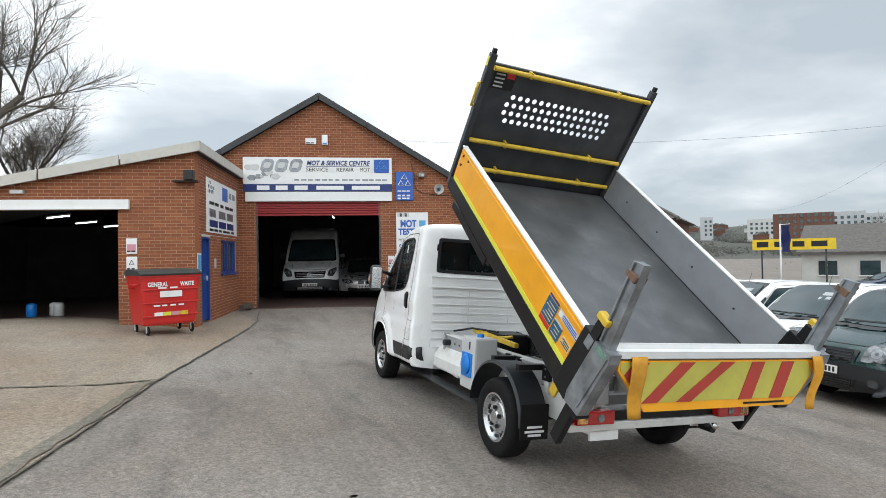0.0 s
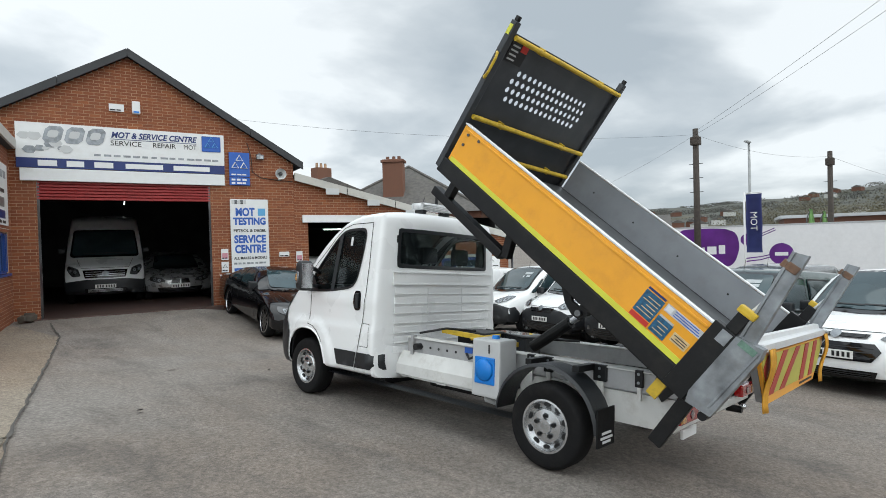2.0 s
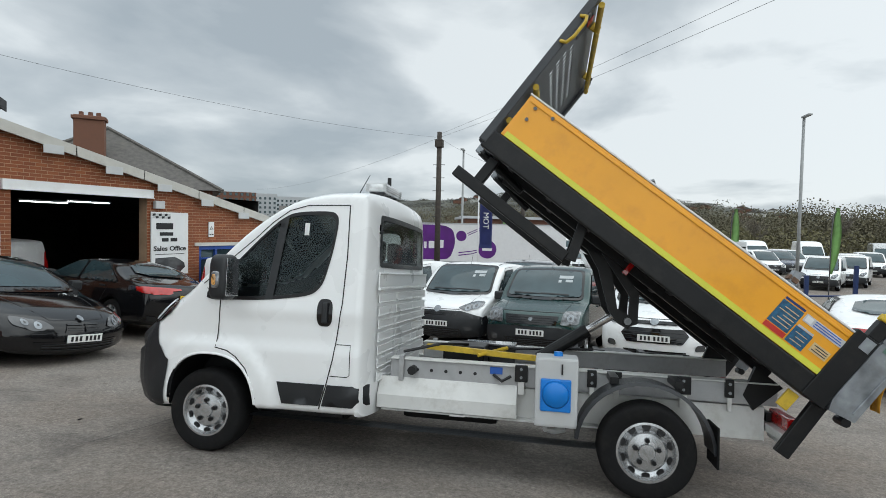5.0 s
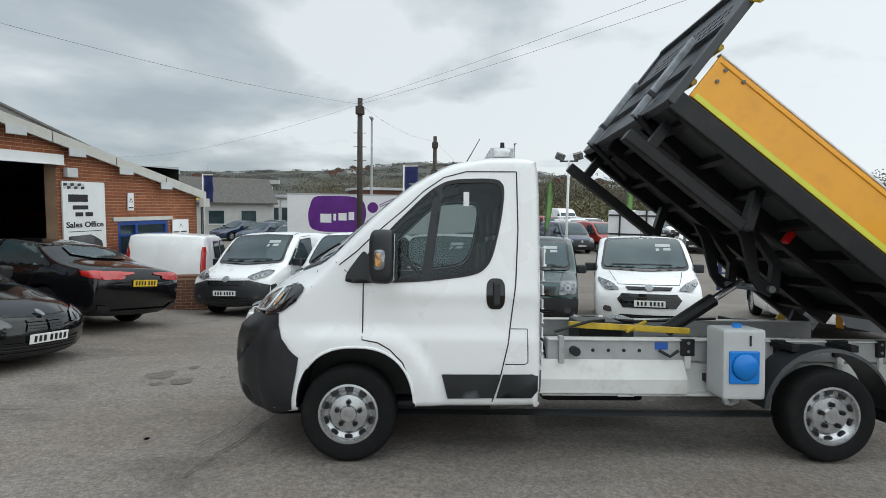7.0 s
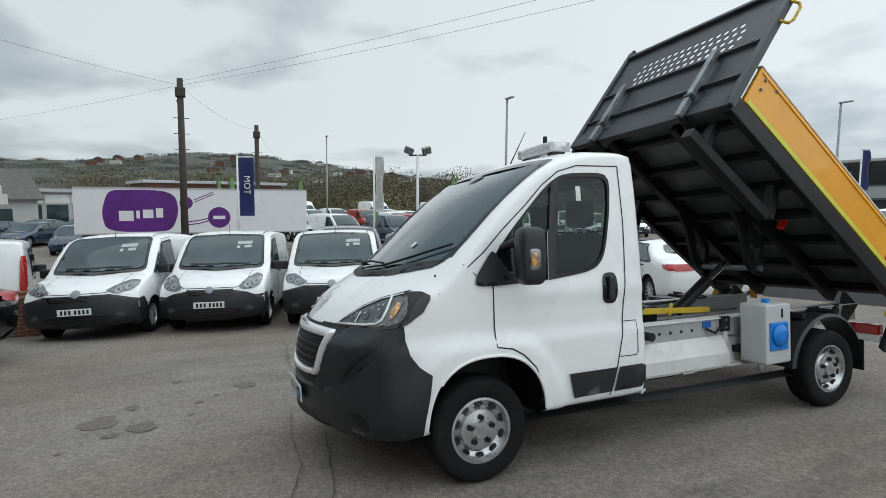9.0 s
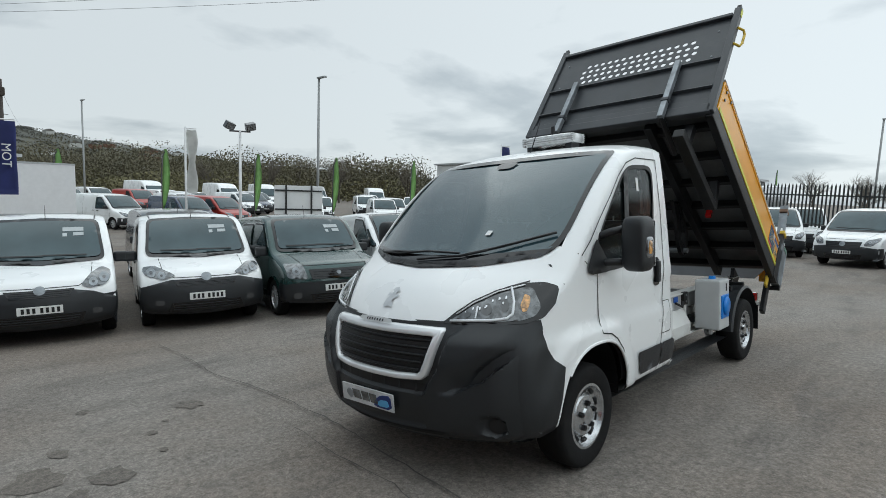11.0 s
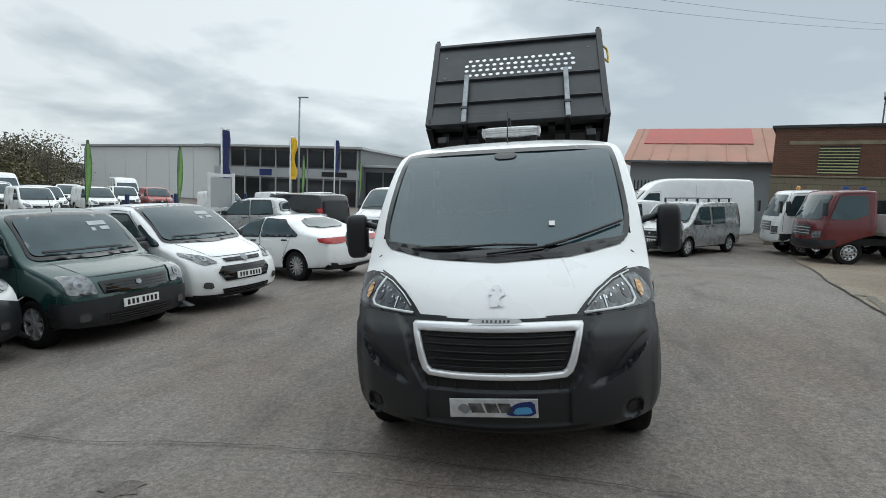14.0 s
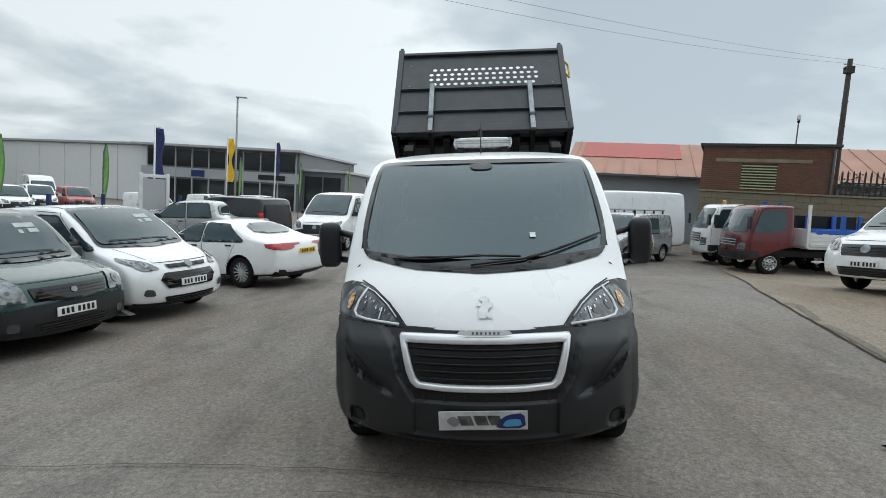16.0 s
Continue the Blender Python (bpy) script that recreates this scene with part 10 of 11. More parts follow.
for z, k in ((1.62, 1.0), (1.78, 0.8)):
    part("swoosh", prism(bmesh.new(), [(-2.0, z - 0.12), (-1.2, z), (-0.75 * k, z + 0.14), (-0.75 * k, z + 0.20), (-1.2, z + 0.05), (-2.0, z - 0.05)], 0, XF, XF + 0.005), M["purple"], tl)
for z, y in ((2.85, -1.3), (2.75, -1.25)):
    part("swoosh", prism(bmesh.new(), [(y - 0.18, z), (y + 0.75, z + 0.42), (y + 0.75, z + 0.47), (y - 0.18, z + 0.05)], 0, XF, XF + 0.005), M["purple"], tl)
for s_ in (-1, 1):
    part("landing_leg", box(bmesh.new(), s_ * 0.8 - 0.06, s_ * 0.8 + 0.06, 2.6, 2.72, 0, 1.1, 0.01), M["lamp_dark"], tl)

# ---- far building, shop fronts and the van dealer ----
def block(name, pos, rot, w, d, h, material, label, roof=None, category="building"):
    t = thing(name, Matrix.Translation(pos) @ pose(0, 0, 0, 0, 0, rot), label, category)
    part("wall", box(bmesh.new(), -w / 2, w / 2, 0, d, 0, h, 0.0), material, t)
    if roof == "gable":
        part("roof", prism(bmesh.new(), [(-0.5, h), (d / 2, h + d * 0.28), (d + 0.5, h), (d + 0.5, h - 0.12), (-0.5, h - 0.12)], 0, -w / 2 - 0.3, w / 2 + 0.3), M["slate"], t)
    elif roof == "flat":
        part("roof", box(bmesh.new(), -w / 2 - 0.4, w / 2 + 0.4, -0.5, d + 0.3, h, h + 0.3, 0.04), M["clad_grey"], t)
    return t


b1 = block("low_shop", (42.0, 20.5, FAR_Z), -64, 9, 8, 2.8, M["render_wall"], "pale rendered shop with a brown tiled roof", "gable")
for k in range(3):
    w_ = part("window", box(bmesh.new(), -3.4 + 2.6 * k, -2.2 + 2.6 * k, -0.06, 0.0, 1.0, 2.1, 0.01), M["car_glass"], b1)
    part("sill", box(bmesh.new(), -3.5 + 2.6 * k, -2.1 + 2.6 * k, -0.14, 0.0, 0.92, 1.0, 0.01), M["white_board"], w_)
yb = thing("yellow_sign_board", Matrix.Translation((36.0, 22.5, FAR_Z + 3.0)) @ pose(0, 0, 0, 0, 0, -64), "long yellow sign board with dark writing", "sign")
part("board", box(bmesh.new(), -2.6, 2.6, -0.1, 0, 0, 0.8, 0.01), M["yellow_flag"], yb)
bar_row(yb, -2.3, 2.3, 0.42, 0.4, -0.101, M["ink"], 4, 51)
for x in (-2, 2):
    part("post", tube(bmesh.new(), (x, 0.05, -3.2), (x, 0.05, 0.7), 0.06), M["lamp_dark"], yb)
b2 = block("shop_front", (51.0, 14.0, FAR_Z), -64, 15, 8, 3.3, M["render_wall"], "long pale shop with large windows", "flat")
for k in range(8):
    part("shop_window", box(bmesh.new(), -7.2 + 1.82 * k, -5.7 + 1.82 * k, -0.06, 0, 0.3, 2.3, 0.01), M["car_glass"], b2)
    part("fascia_panel", box(bmesh.new(), -7.3 + 1.82 * k, -5.6 + 1.82 * k, -0.10, 0, 2.4, 3.1, 0.01), M["white_board"], b2)
block("brick_shed", (60.0, 4.0, FAR_Z), -75, 14, 10, 4.4, M["dark_brick_joined"], "low brown brick shed", "flat")
# dealership
dl = block("dealer_building", (58.0, -65.3, FAR_Z), 161.4, 32, 22, 7.3, M["clad_grey"], "long pale clad van dealer building", "flat")
for k in range(6):
    part("wall_panel", box(bmesh.new(), -15.8 + 5.3 * k, -10.6 + 5.3 * k, -0.08, 0, 0.1, 7.2, 0.02), M["white_board"], dl)
ds = block("showroom", (33.0, -59.3, FAR_Z), 174, 21.4, 20, 7.3, M["clad_dark"], "glazed grey showroom under a thin flat roof", "flat")
for k in range(9):
    for z0, z1 in ((0.2, 3.3), (4.9, 6.9)):
        w_ = part("window", box(bmesh.new(), -10.4 + 2.32 * k, -8.3 + 2.32 * k, -0.08, 0, z0, z1, 0.01), M["showroom_glass"], ds)
    part("mullion", box(bmesh.new(), -8.26 + 2.32 * k, -8.12 + 2.32 * k, -0.25, 0, 0, 7.2, 0.02), M["clad_grey"], ds)
part("fascia_band", box(bmesh.new(), -10.7, 10.7, -0.20, 0, 3.5, 4.7, 0.02), M["clad_grey"], ds)
part("roof_edge", box(bmesh.new(), -11.2, 11.6, -1.6, -0.3, 7.25, 7.55, 0.06), M["clad_grey"], ds)
part("name_board", box(bmesh.new(), -3.6, -1.8, -0.3, -0.2, 3.7, 4.5, 0.02), M["navy"], ds)
part("name_board", box(bmesh.new(), 5.5, 9, -0.3, -0.2, 3.8, 4.4, 0.02), M["ink"], ds)
de = block("dealer_annexe", (19.6, -59.4, FAR_Z), 176, 5.4, 12, 5.2, M["clad_dark"], "lower glazed end of the showroom", "flat")
for k in range(2):
    part("window", box(bmesh.new(), -2.4 + 2.4 * k, -0.2 + 2.4 * k, -0.08, 0, 0.2, 4.6, 0.01), M["showroom_glass"], de)
# shed with a salmon roof
sd = thing("long_shed", Matrix.Translation((-20.6, -22.2, -0.6)) @ pose(0, 0, 0, 0, 0, 165), "long grey shed with a faded salmon sheet roof", "building")
part("wall", box(bmesh.new(), -16, 17.5, 0, 12, 0, 4.5, 0), M["shed_wall"], sd)
rf = part("roof", prism(bmesh.new(), [(-0.4, 4.5), (6, 7.0), (12.4, 4.5), (12.4, 4.35), (-0.4, 4.35)], 0, -16.4, 17.9), M["rust_roof"], sd)
for k in range(34):
    part("sheet_rib", box(bmesh.new(), -16 + k, -15.93 + k, 0, 6.85, -0.02, 0.025, 0, pose(0, -0.4, 4.53, 21.3)), M["rust_roof"], rf)
part("gutter", box(bmesh.new(), -16.4, 17.9, -0.6, -0.4, 4.32, 4.48, 0.03), M["lamp_dark"], sd)
part("roof_patch", box(bmesh.new(), -15.6, -9.6, 3.2, 6.6, 0.0, 0.035, 0, pose(0, -0.4, 4.53, 21.3)), M["red_roof"], rf, "newer red roof sheets")
# brick substation and block wall
sb = thing("brick_substation", Matrix.Translation((-11.56, -16.20, -0.40)) @ pose(0, 0, 0, 0, 0, 156.2) @ Matrix.Diagonal((1.13, 1.13, 1.13, 1)), "flat-roofed brown brick substation with a louvre", "building")
part("wall", box(bmesh.new(), -2.13, 2.13, 0, 4, 0, 4.6, 0), M["dark_mortar"], sb)
fp = lambda s, z, o: (s, -o, z)
slab_mesh("brickwork", brick_cells([(-2.13, 2.75), (2.13, 2.75), (2.13, 4.56), (-2.13, 4.56)], [(-0.78, 0.38, 2.99, 3.95)]), fp, 0.003, random.Random(3), sb, M["dark_brick_joined"], "stuff")
slab_mesh("side_brickwork", brick_cells([(0, 0.0), (4, 0.0), (4, 4.56), (0, 4.56)], []), lambda s, z, o: (-2.13 - o, s, z), 0.003, random.Random(4), sb, M["dark_brick_joined"], "stuff")
part("roof", box(bmesh.new(), -2.25, 2.25, -0.12, 4.12, 4.58, 4.68, 0.02), M["roof_dark"], sb)
part("lintel_band", box(bmesh.new(), -1.67, 1.41, -0.03, 0.02, 4.00, 4.13, 0.005), M["block"], sb)
lv = part("louvre", box(bmesh.new(), -0.78, 0.38, -0.01, 0.0, 2.99, 3.95, 0), M["ink"], sb)
for k in range(9):
    part("louvre_slat", box(bmesh.new(), -0.77, 0.37, -0.05, 0.01, 3.01 + 0.104 * k, 3.055 + 0.104 * k, 0.004, None), M["louvre_paint"], lv)
part("downpipe", tube(bmesh.new(), (2.04, -0.06, 0), (2.04, -0.06, 4.5), 0.05), M["lamp_dark"], sb)
bw = thing("block_wall", Matrix.Translation((-11.42, -15.89, -0.57)) @ pose(0, 0, 0, 0, 0, 156.2) @ Matrix.Diagonal((1.13, 1.13, 1.13, 1)), "tall weathered block wall behind the parked lorries", "wall", kind="structure")
part("wall_core", box(bmesh.new(), -2.13, 10.5, 0.02, 0.24, 0, 3.0, 0), M["dark_mortar"], bw)
cells = []
for r in range(13):
    for c in range(30):
        s0 = -2.13 + 0.45 * c - (0.225 if r % 2 else 0)
        if s0 < 10.4:
            cells.append((max(-2.13, s0), min(10.5, s0 + 0.44), 0.23 * r, 0.23 * r + 0.22))
slab_mesh("blockwork", cells, lambda s, z, o: (s, 0.01 - o, z), 0.003, random.Random(5), bw, M["block_joined"], "stuff")
part("coping", box(bmesh.new(), -2.16, 10.55, -0.04, 0.28, 3.0, 3.06, 0.01), M["block"], bw)
# palisade fence
def palisade(x0, y0, x1, y1, zb, h, n, label):
    f = thing("palisade_fence", None, label, "fence")
    pale = bmesh.new()
    prism(pale, [(-0.032, 0), (0.032, 0), (0.032, h - 0.12), (0.0, h), (-0.032, h - 0.12)], 1, -0.012, 0.012)
    me = bpy.data.meshes.new("pale")
    pale.to_mesh(me)
    pale.free()
    me.materials.append(M["fence_black"])
    rot = math.degrees(math.atan2(y1 - y0, x1 - x0))
    for k in range(n):
        u = k / (n - 1)
        o = new("pale", me)
        o.parent = f
        o.matrix_basis = pose(x0 + (x1 - x0) * u, y0 + (y1 - y0) * u, zb, 0, 0, rot)
    ln = math.dist((x0, y0), (x1, y1))
    for z in (0.35, h - 0.5):
        o = part("rail", box(bmesh.new(), 0, ln, -0.03, -0.012, z - 0.03, z + 0.03, 0), M["fence_black"], f)
        o.matrix_basis = pose(x0, y0, zb, 0, 0, rot)


palisade(6.5, -22.5, -8.2, -18.2, -0.45, 3.05, 100, "black steel palisade fence behind the parked vans")
palisade(-14.02, -15.21, -22.4, -11.6, 2.60, 1.30, 50, "black palisade fence on top of the block wall")
bt = thing("blue_racking", Matrix.Translation((-11.99, -15.15, -0.23)) @ pose(0, 0, 0, 0, 0, 156.2) @ Matrix.Diagonal((1.13, 1.13, 1.13, 1)), "blue steel racking frames leaning at the wall", "rack")
for x in (-0.65, -0.18, 0.74, 1.3, 2.06, 3.4):
    part("upright", box(bmesh.new(), x - 0.08, x + 0.08, 0, 0.08, 0, 1.85 if x > 0 else 2.4, 0.01), M["blue_board"], bt)
part("beam", box(bmesh.new(), 0.9, 5, -0.06, 0.06, 1.0, 1.14, 0.01), M["blue_board"], bt)
cv_ = thing("camera_mast", Matrix.Translation((-13.57, -17.9, 3.7)), "thin mast with a security camera", "camera mast")
part("mast", tube(bmesh.new(), (0, 0, -3.7), (0, 0, 2.6), 0.035, 0.03), M["lamp_dark"], cv_)
part("housing", lathe(bmesh.new(), [(0.05, 0), (0.16, 0.1), (0.16, 0.45), (0.08, 0.55)], 12, pose(0, 0, 2.5, 0, -90, 0) @ Matrix.Diagonal((0.5, 0.5, 0.5, 1))), M["white_board"], cv_)
part("lens_dome", lathe(bmesh.new(), [(0.13, 0), (0.13, 0.12), (0.02, 0.25)], 12, pose(0, 0, 2.5, 0, 90, 0) @ Matrix.Diagonal((0.5, 0.5, 0.5, 1))), M["ink"], cv_)


# ---- light lorries by the wall ----
def light_lorry(name, m, paint, label, body=True):
    t = thing(name, m, label, "lorry")
    prof = [(-0.05, 0.42), (0.0, 0.52), (0.0, 1.0), (-0.05, 1.34), (-0.36, 2.06), (-0.52, 2.22), (-1.60, 2.25), (-1.68, 2.12), (-1.70, 0.85), (-1.42, 0.80), (-0.45, 0.44)]
    hf = lambda y, z: 0.92 - 0.08 * max(0, z - 1.2) - 0.05 * max(0.0, (y + 0.5) / 0.5) ** 2
    bm = shell(prof, hf, 0.10, 0.12, step=0.10, side_step=0.2)
    sk = Skin(bm)
    cabp = part("cab", bm, paint, t)
    sharp(cabp, 40)
    part("windscreen", sk.lay("front", soft([(-0.78, 1.33), (0.78, 1.33), (0.72, 2.06), (-0.72, 2.06)], 0.06), 0.016, 0.07), M["car_glass"], cabp)
    for sd in ("left", "right"):
        part("side_window", sk.lay(sd, soft([(-0.36, 1.36), (-0.42, 1.55), (-0.60, 2.03), (-1.34, 2.05), (-1.38, 1.50), (-0.98, 1.34)], 0.06), 0.016, 0.07), M["car_glass"], cabp)
        part("door_seam", sk.seam(sd, [(-0.28, 0.80), (-0.29, 1.34), (-0.53, 2.10), (-1.42, 2.12), (-1.46, 0.95)]), M["ink"], cabp)
        part("cab_step", sk.lay(sd, [(-0.05, 0.46), (-0.05, 0.75), (-0.55, 0.75), (-0.55, 0.46)], 0.010, 0.1), M["black_plastic"], cabp)
    part("front_bumper", sk.lay("front", [(-0.9, 0.47), (0.9, 0.47), (0.9, 0.72), (-0.9, 0.72)], 0.012, 0.1), M["black_plastic"] if body else M["white_board"], cabp)
    part("grille", sk.lay("front", [(-0.5, 0.84), (0.5, 0.84), (0.5, 1.16), (-0.5, 1.16)], 0.012, 0.1), M["lamp_dark"], cabp)
    for k in range(3):
        part("grille_bar", sk.seam("front", [(-0.47, 0.91 + 0.085 * k), (0.47, 0.91 + 0.085 * k)], 0.022, 0.022), M["silver"], cabp)
    for s in (-1, 1):
        q = [(0.55, 0.78), (0.85, 0.78), (0.85, 1.0), (0.55, 1.0)]
        part("headlamp", sk.lay("front", q if s > 0 else mirror_x(q), 0.014, 0.08), M["lens"], cabp)
        part("door_mirror", box(bmesh.new(), s * 1.08 - 0.09, s * 1.08 + 0.09, -0.16, -0.08, 1.45, 1.85, 0.02), M["black_plastic"], cabp)
        for y in (-0.95, -3.6):
            wheel(t, s * 0.78, y, 0.37, s, 0.2, "steel")
        part("chassis_rail", box(bmesh.new(), s * 0.35 - 0.04, s * 0.35 + 0.04, -5.2, -0.5, 0.55, 0.75, 0.01), M["black_steel"], t)
        if body:
            part("dropside", box(bmesh.new(), s * 1.0 - 0.03, s * 1.0 + 0.03, -5.3, -2.05, 0.95, 1.33, 0.01), M["white_board"], t)
            for z in (1.02, 1.14, 1.26):
                part("side_crease", box(bmesh.new(), s * 1.034 - 0.006, s * 1.034 + 0.006, -5.28, -2.08, z - 0.012, z + 0.012, 0.003), M["white_board"], t)
            part("side_guard", box(bmesh.new(), s * 0.95 - 0.02, s * 0.95 + 0.02, -3.0, -2.2, 0.45, 0.50, 0.005), M["white_board"], t)
    if body:
        part("load_floor", box(bmesh.new(), -1.0, 1.0, -5.3, -2.02, 0.86, 0.95, 0.01), M["chassis_white"], t)
        part("bulkhead", box(bmesh.new(), -1.0, 1.0, -2.05, -1.98, 0.95, 1.5, 0.01), M["white_board"], t)
        for s in (-1, 1):
            part("rack_post", box(bmesh.new(), s * 0.97 - 0.035, s * 0.97 + 0.035, -2.06, -1.97, 0.9, 2.25, 0.01), M["white_board"], t)
    else:
        bx = part("tipper_bin", box(bmesh.new(), -1.0, 1.0, -5.0, -2.1, 0.9, 1.9, 0.02), M["black_steel"], t)
        part("beacon", lathe(bmesh.new(), [(0.07, 0), (0.07, 0.10), (0.03, 0.14)], 12, pose(0, -1.0, 2.24, 0, -90, 0)), M["amber_lens"], cabp)
    return t


light_lorry("flatbed_lorry", heading(-8.1, -11.1, 3), M["red_car"], "dark red flatbed lorry with a white dropside body")
light_lorry("tipper_lorry", heading(-7.95, -13.5, -3), M["white_paint"], "white tipper lorry with an amber beacon", body=False)

ld = thing("steel_frame", heading(-8.1, -11.1, 3) @ Matrix.Translation((0, 0, 0.951)), "blue steel frame with uprights standing on the flatbed", "frame")
for x in (-0.86, 0.86):
    part("beam", box(bmesh.new(), x - 0.04, x + 0.04, -5.1, -2.35, 0.40, 0.52, 0.01), M["blue_board"], ld)
    for y in (-2.45, -3.15, -4.05, -4.95):
        part("upright", box(bmesh.new(), x - 0.04, x + 0.04, y - 0.06, y + 0.06, 0.0, 0.40, 0.008), M["blue_board"], ld)
        if y < -2.5:
            part("upright", box(bmesh.new(), x - 0.04, x + 0.04, y - 0.06, y + 0.06, 0.52, 0.98, 0.008), M["blue_board"], ld)

# ---- vans of the dealer across the road ----
far_g = "dealer's vans across the road"
van_a = make_vehicle("dealer_van", MID_VAN, heading(31.4, -3.9, 200), M["white_paint"], "white panel van for sale across the road", group=far_g)
van_b = make_vehicle("dealer_van", BIG_VAN, heading(41.3, 0.1, 205), M["silver_car"], "grey high-roof van for sale across the road", group=far_g)
van_c = make_vehicle("dealer_van", BIG_VAN, heading(43.7, 3.6, 205), M["white_paint"], "white high-roof van for sale across the road", group=far_g)
car_d = make_vehicle("dark_car", SALOON, heading(33.8, 15.8, 160), M["blue_car"], "dark blue car parked across the road", "car")
van_r = make_vehicle("dealer_van", MID_VAN, heading(30.5, -9.6, 195), M["bright_red"], "red van for sale across the road", group=far_g)
van_k = make_vehicle("dealer_van", MID_VAN, heading(29.4, -6.9, 190), M["blue_car"], "dark blue van for sale across the road", group=far_g)
for x, y, a in ((34.6, -1.2, 205), (30.6, -14.6, 150), (33.5, -17.5, 150), (29.8, -21, 150), (32.6, -24.5, 150), (37.5, -30.7, 135), (34, -33, 140), (31.4, -27.8, 150), (38.5, -26, 150), (43, -30, 150), (46.8, -20.4, 190), (47, -12, 190), (50.8, -7.5, 190), (46, -4.5, 200), (22.9, -31.3, 150), (19.7, -34.7, 150), (17.0, -38, 150), (41, -12, 190), (42, -16.5, 190), (36.5, -9.5, 190), (38, -20, 160), (44.5, -24.5, 160), (12.4, -47, 140)):
    copy_thing(van_a, heading(x, y, a))
for x, y, a in ((35.6, 7.4, 200), (33.2, 9.4, 190), (31.2, 5.6, 200), (49, 4.5, 190), (52, -1, 190), (54, -13, 190), (49, -18, 180), (53, -24, 170), (48, -35, 150), (38, -38, 140), (56, -5, 190)):
    copy_thing(van_c, heading(x, y, a))
for x, y, a in ((34.8, 1.8, 205), (47, 1.0, 200), (51, -29, 160)):
    copy_thing(van_b, heading(x, y, a))
for x, y, a in ((35.8, 18.6, 150), (38.2, 16.8, 150), (39.5, 14.6, 150), (28.8, 11.6, 185), (40.5, 12.5, 160)):
    copy_thing(car_d, heading(x, y, a))
copy_thing(van_r, heading(32.5, -35.2, 140))
copy_thing(van_r, heading(46.5, -9.5, 190))
make_vehicle("dealer_van", MID_VAN, heading(13.2, -16.6, -20), M["charcoal_car"], "black panel van parked with its back to the yard", front_plate=False)
copy_thing(van_k, heading(44, -18.5, 190))
make_vehicle("pickup", PICKUP, heading(13.2, -11.3, 10), M["silver_car"], "silver double-cab pick-up parked near the entrance", "pick-up", front_plate=False)
make_vehicle("dropside_van", taller(MID_VAN, 1.14), heading(6.2, -12.3, 82), M["white_paint"], "white van cab facing the yard by the entrance", "van")
make_vehicle("delivery_van", NEW_CONNECT, heading(9.6, 1.7, 170), M["grey_car"], "grey van parked behind the front row")
make_vehicle("delivery_van", MID_VAN, heading(2.6, -17.6, 108), M["white_paint"], "white chassis-cab van facing the yard by the fence")
lt = make_vehicle("box_lorry", MID_VAN, heading(4.6, -24.2, 112), M["white_paint"], "white box van with an overhanging luton body by the fence", "lorry")
lbx = part("box_body", box(bmesh.new(), -1.12, 1.12, -6.2, -1.9, 0.75, 3.05, 0.03), M["trailer_white"], lt)
part("luton_head", prism(bmesh.new(), [(-1.9, 1.98), (-0.95, 2.25), (-0.80, 2.45), (-1.0, 2.95), (-1.9, 3.05)], 0, -1.12, 1.12), M["trailer_white"], lbx)
for s_ in (-1, 1):
    part("corner_trim", box(bmesh.new(), s_ * 1.12 - 0.02, s_ * 1.12 + 0.02, -6.22, -6.1, 0.75, 3.05, 0.01), M["galv"], lbx)
make_vehicle("delivery_van", MID_VAN, heading(2.4, -20.3, 100), M["white_paint"], "white van with a black bumper facing the yard", bumper=M["black_plastic"])
make_vehicle("delivery_van", MID_VAN, heading(0.3, -15.6, 78), M["white_paint"], "white van with a dark front parked by the fence")


# ---- bare trees, hedges and the hill ----
def bare_tree(x, y, h, seed, name="bare_tree", label="leafless tree with a wide crown of fine twigs", z=None, spread=0.55, levels=5):
    rnd = random.Random(seed)
    limbs, twigs = bmesh.new(), bmesh.new()

    def grow_branch(p, d, ln, r, lev):
        q = p
        n = 3
        for k in range(n):
            d = (d + Vector((rnd.uniform(-1, 1), rnd.uniform(-1, 1), rnd.uniform(-0.3, 0.6))) * 0.16).normalized()
            e = q + d * ln / n
            tube(limbs if lev < 3 else twigs, q, e, r * (1 - 0.25 * k / n), r * (1 - 0.25 * (k + 1) / n), 6 if lev < 2 else 4 if lev < 3 else 3, False)
            q = e
            if lev < levels and (k > 0 or lev > 0):
                for _ in range(3 if lev == 3 else 2):
                    dd = (d + Vector((rnd.uniform(-1, 1), rnd.uniform(-1, 1), rnd.uniform(-0.35, 0.75))) * (spread + 0.35)).normalized()
                    grow_branch(q, dd, ln * rnd.uniform(0.55, 0.75), r * 0.42, lev + 1)
    grow_branch(Vector((0, 0, -0.2)), Vector((0, 0, 1)), h * 0.36, h * 0.022, 0)
    t = thing(name, Matrix.Translation((x, y, ground_z(x, y) if z is None else z)), label, "tree")
    part("trunk", limbs, M["bark"], t, smooth=True)
    part("crown", twigs, M["twig"], t)
    return t


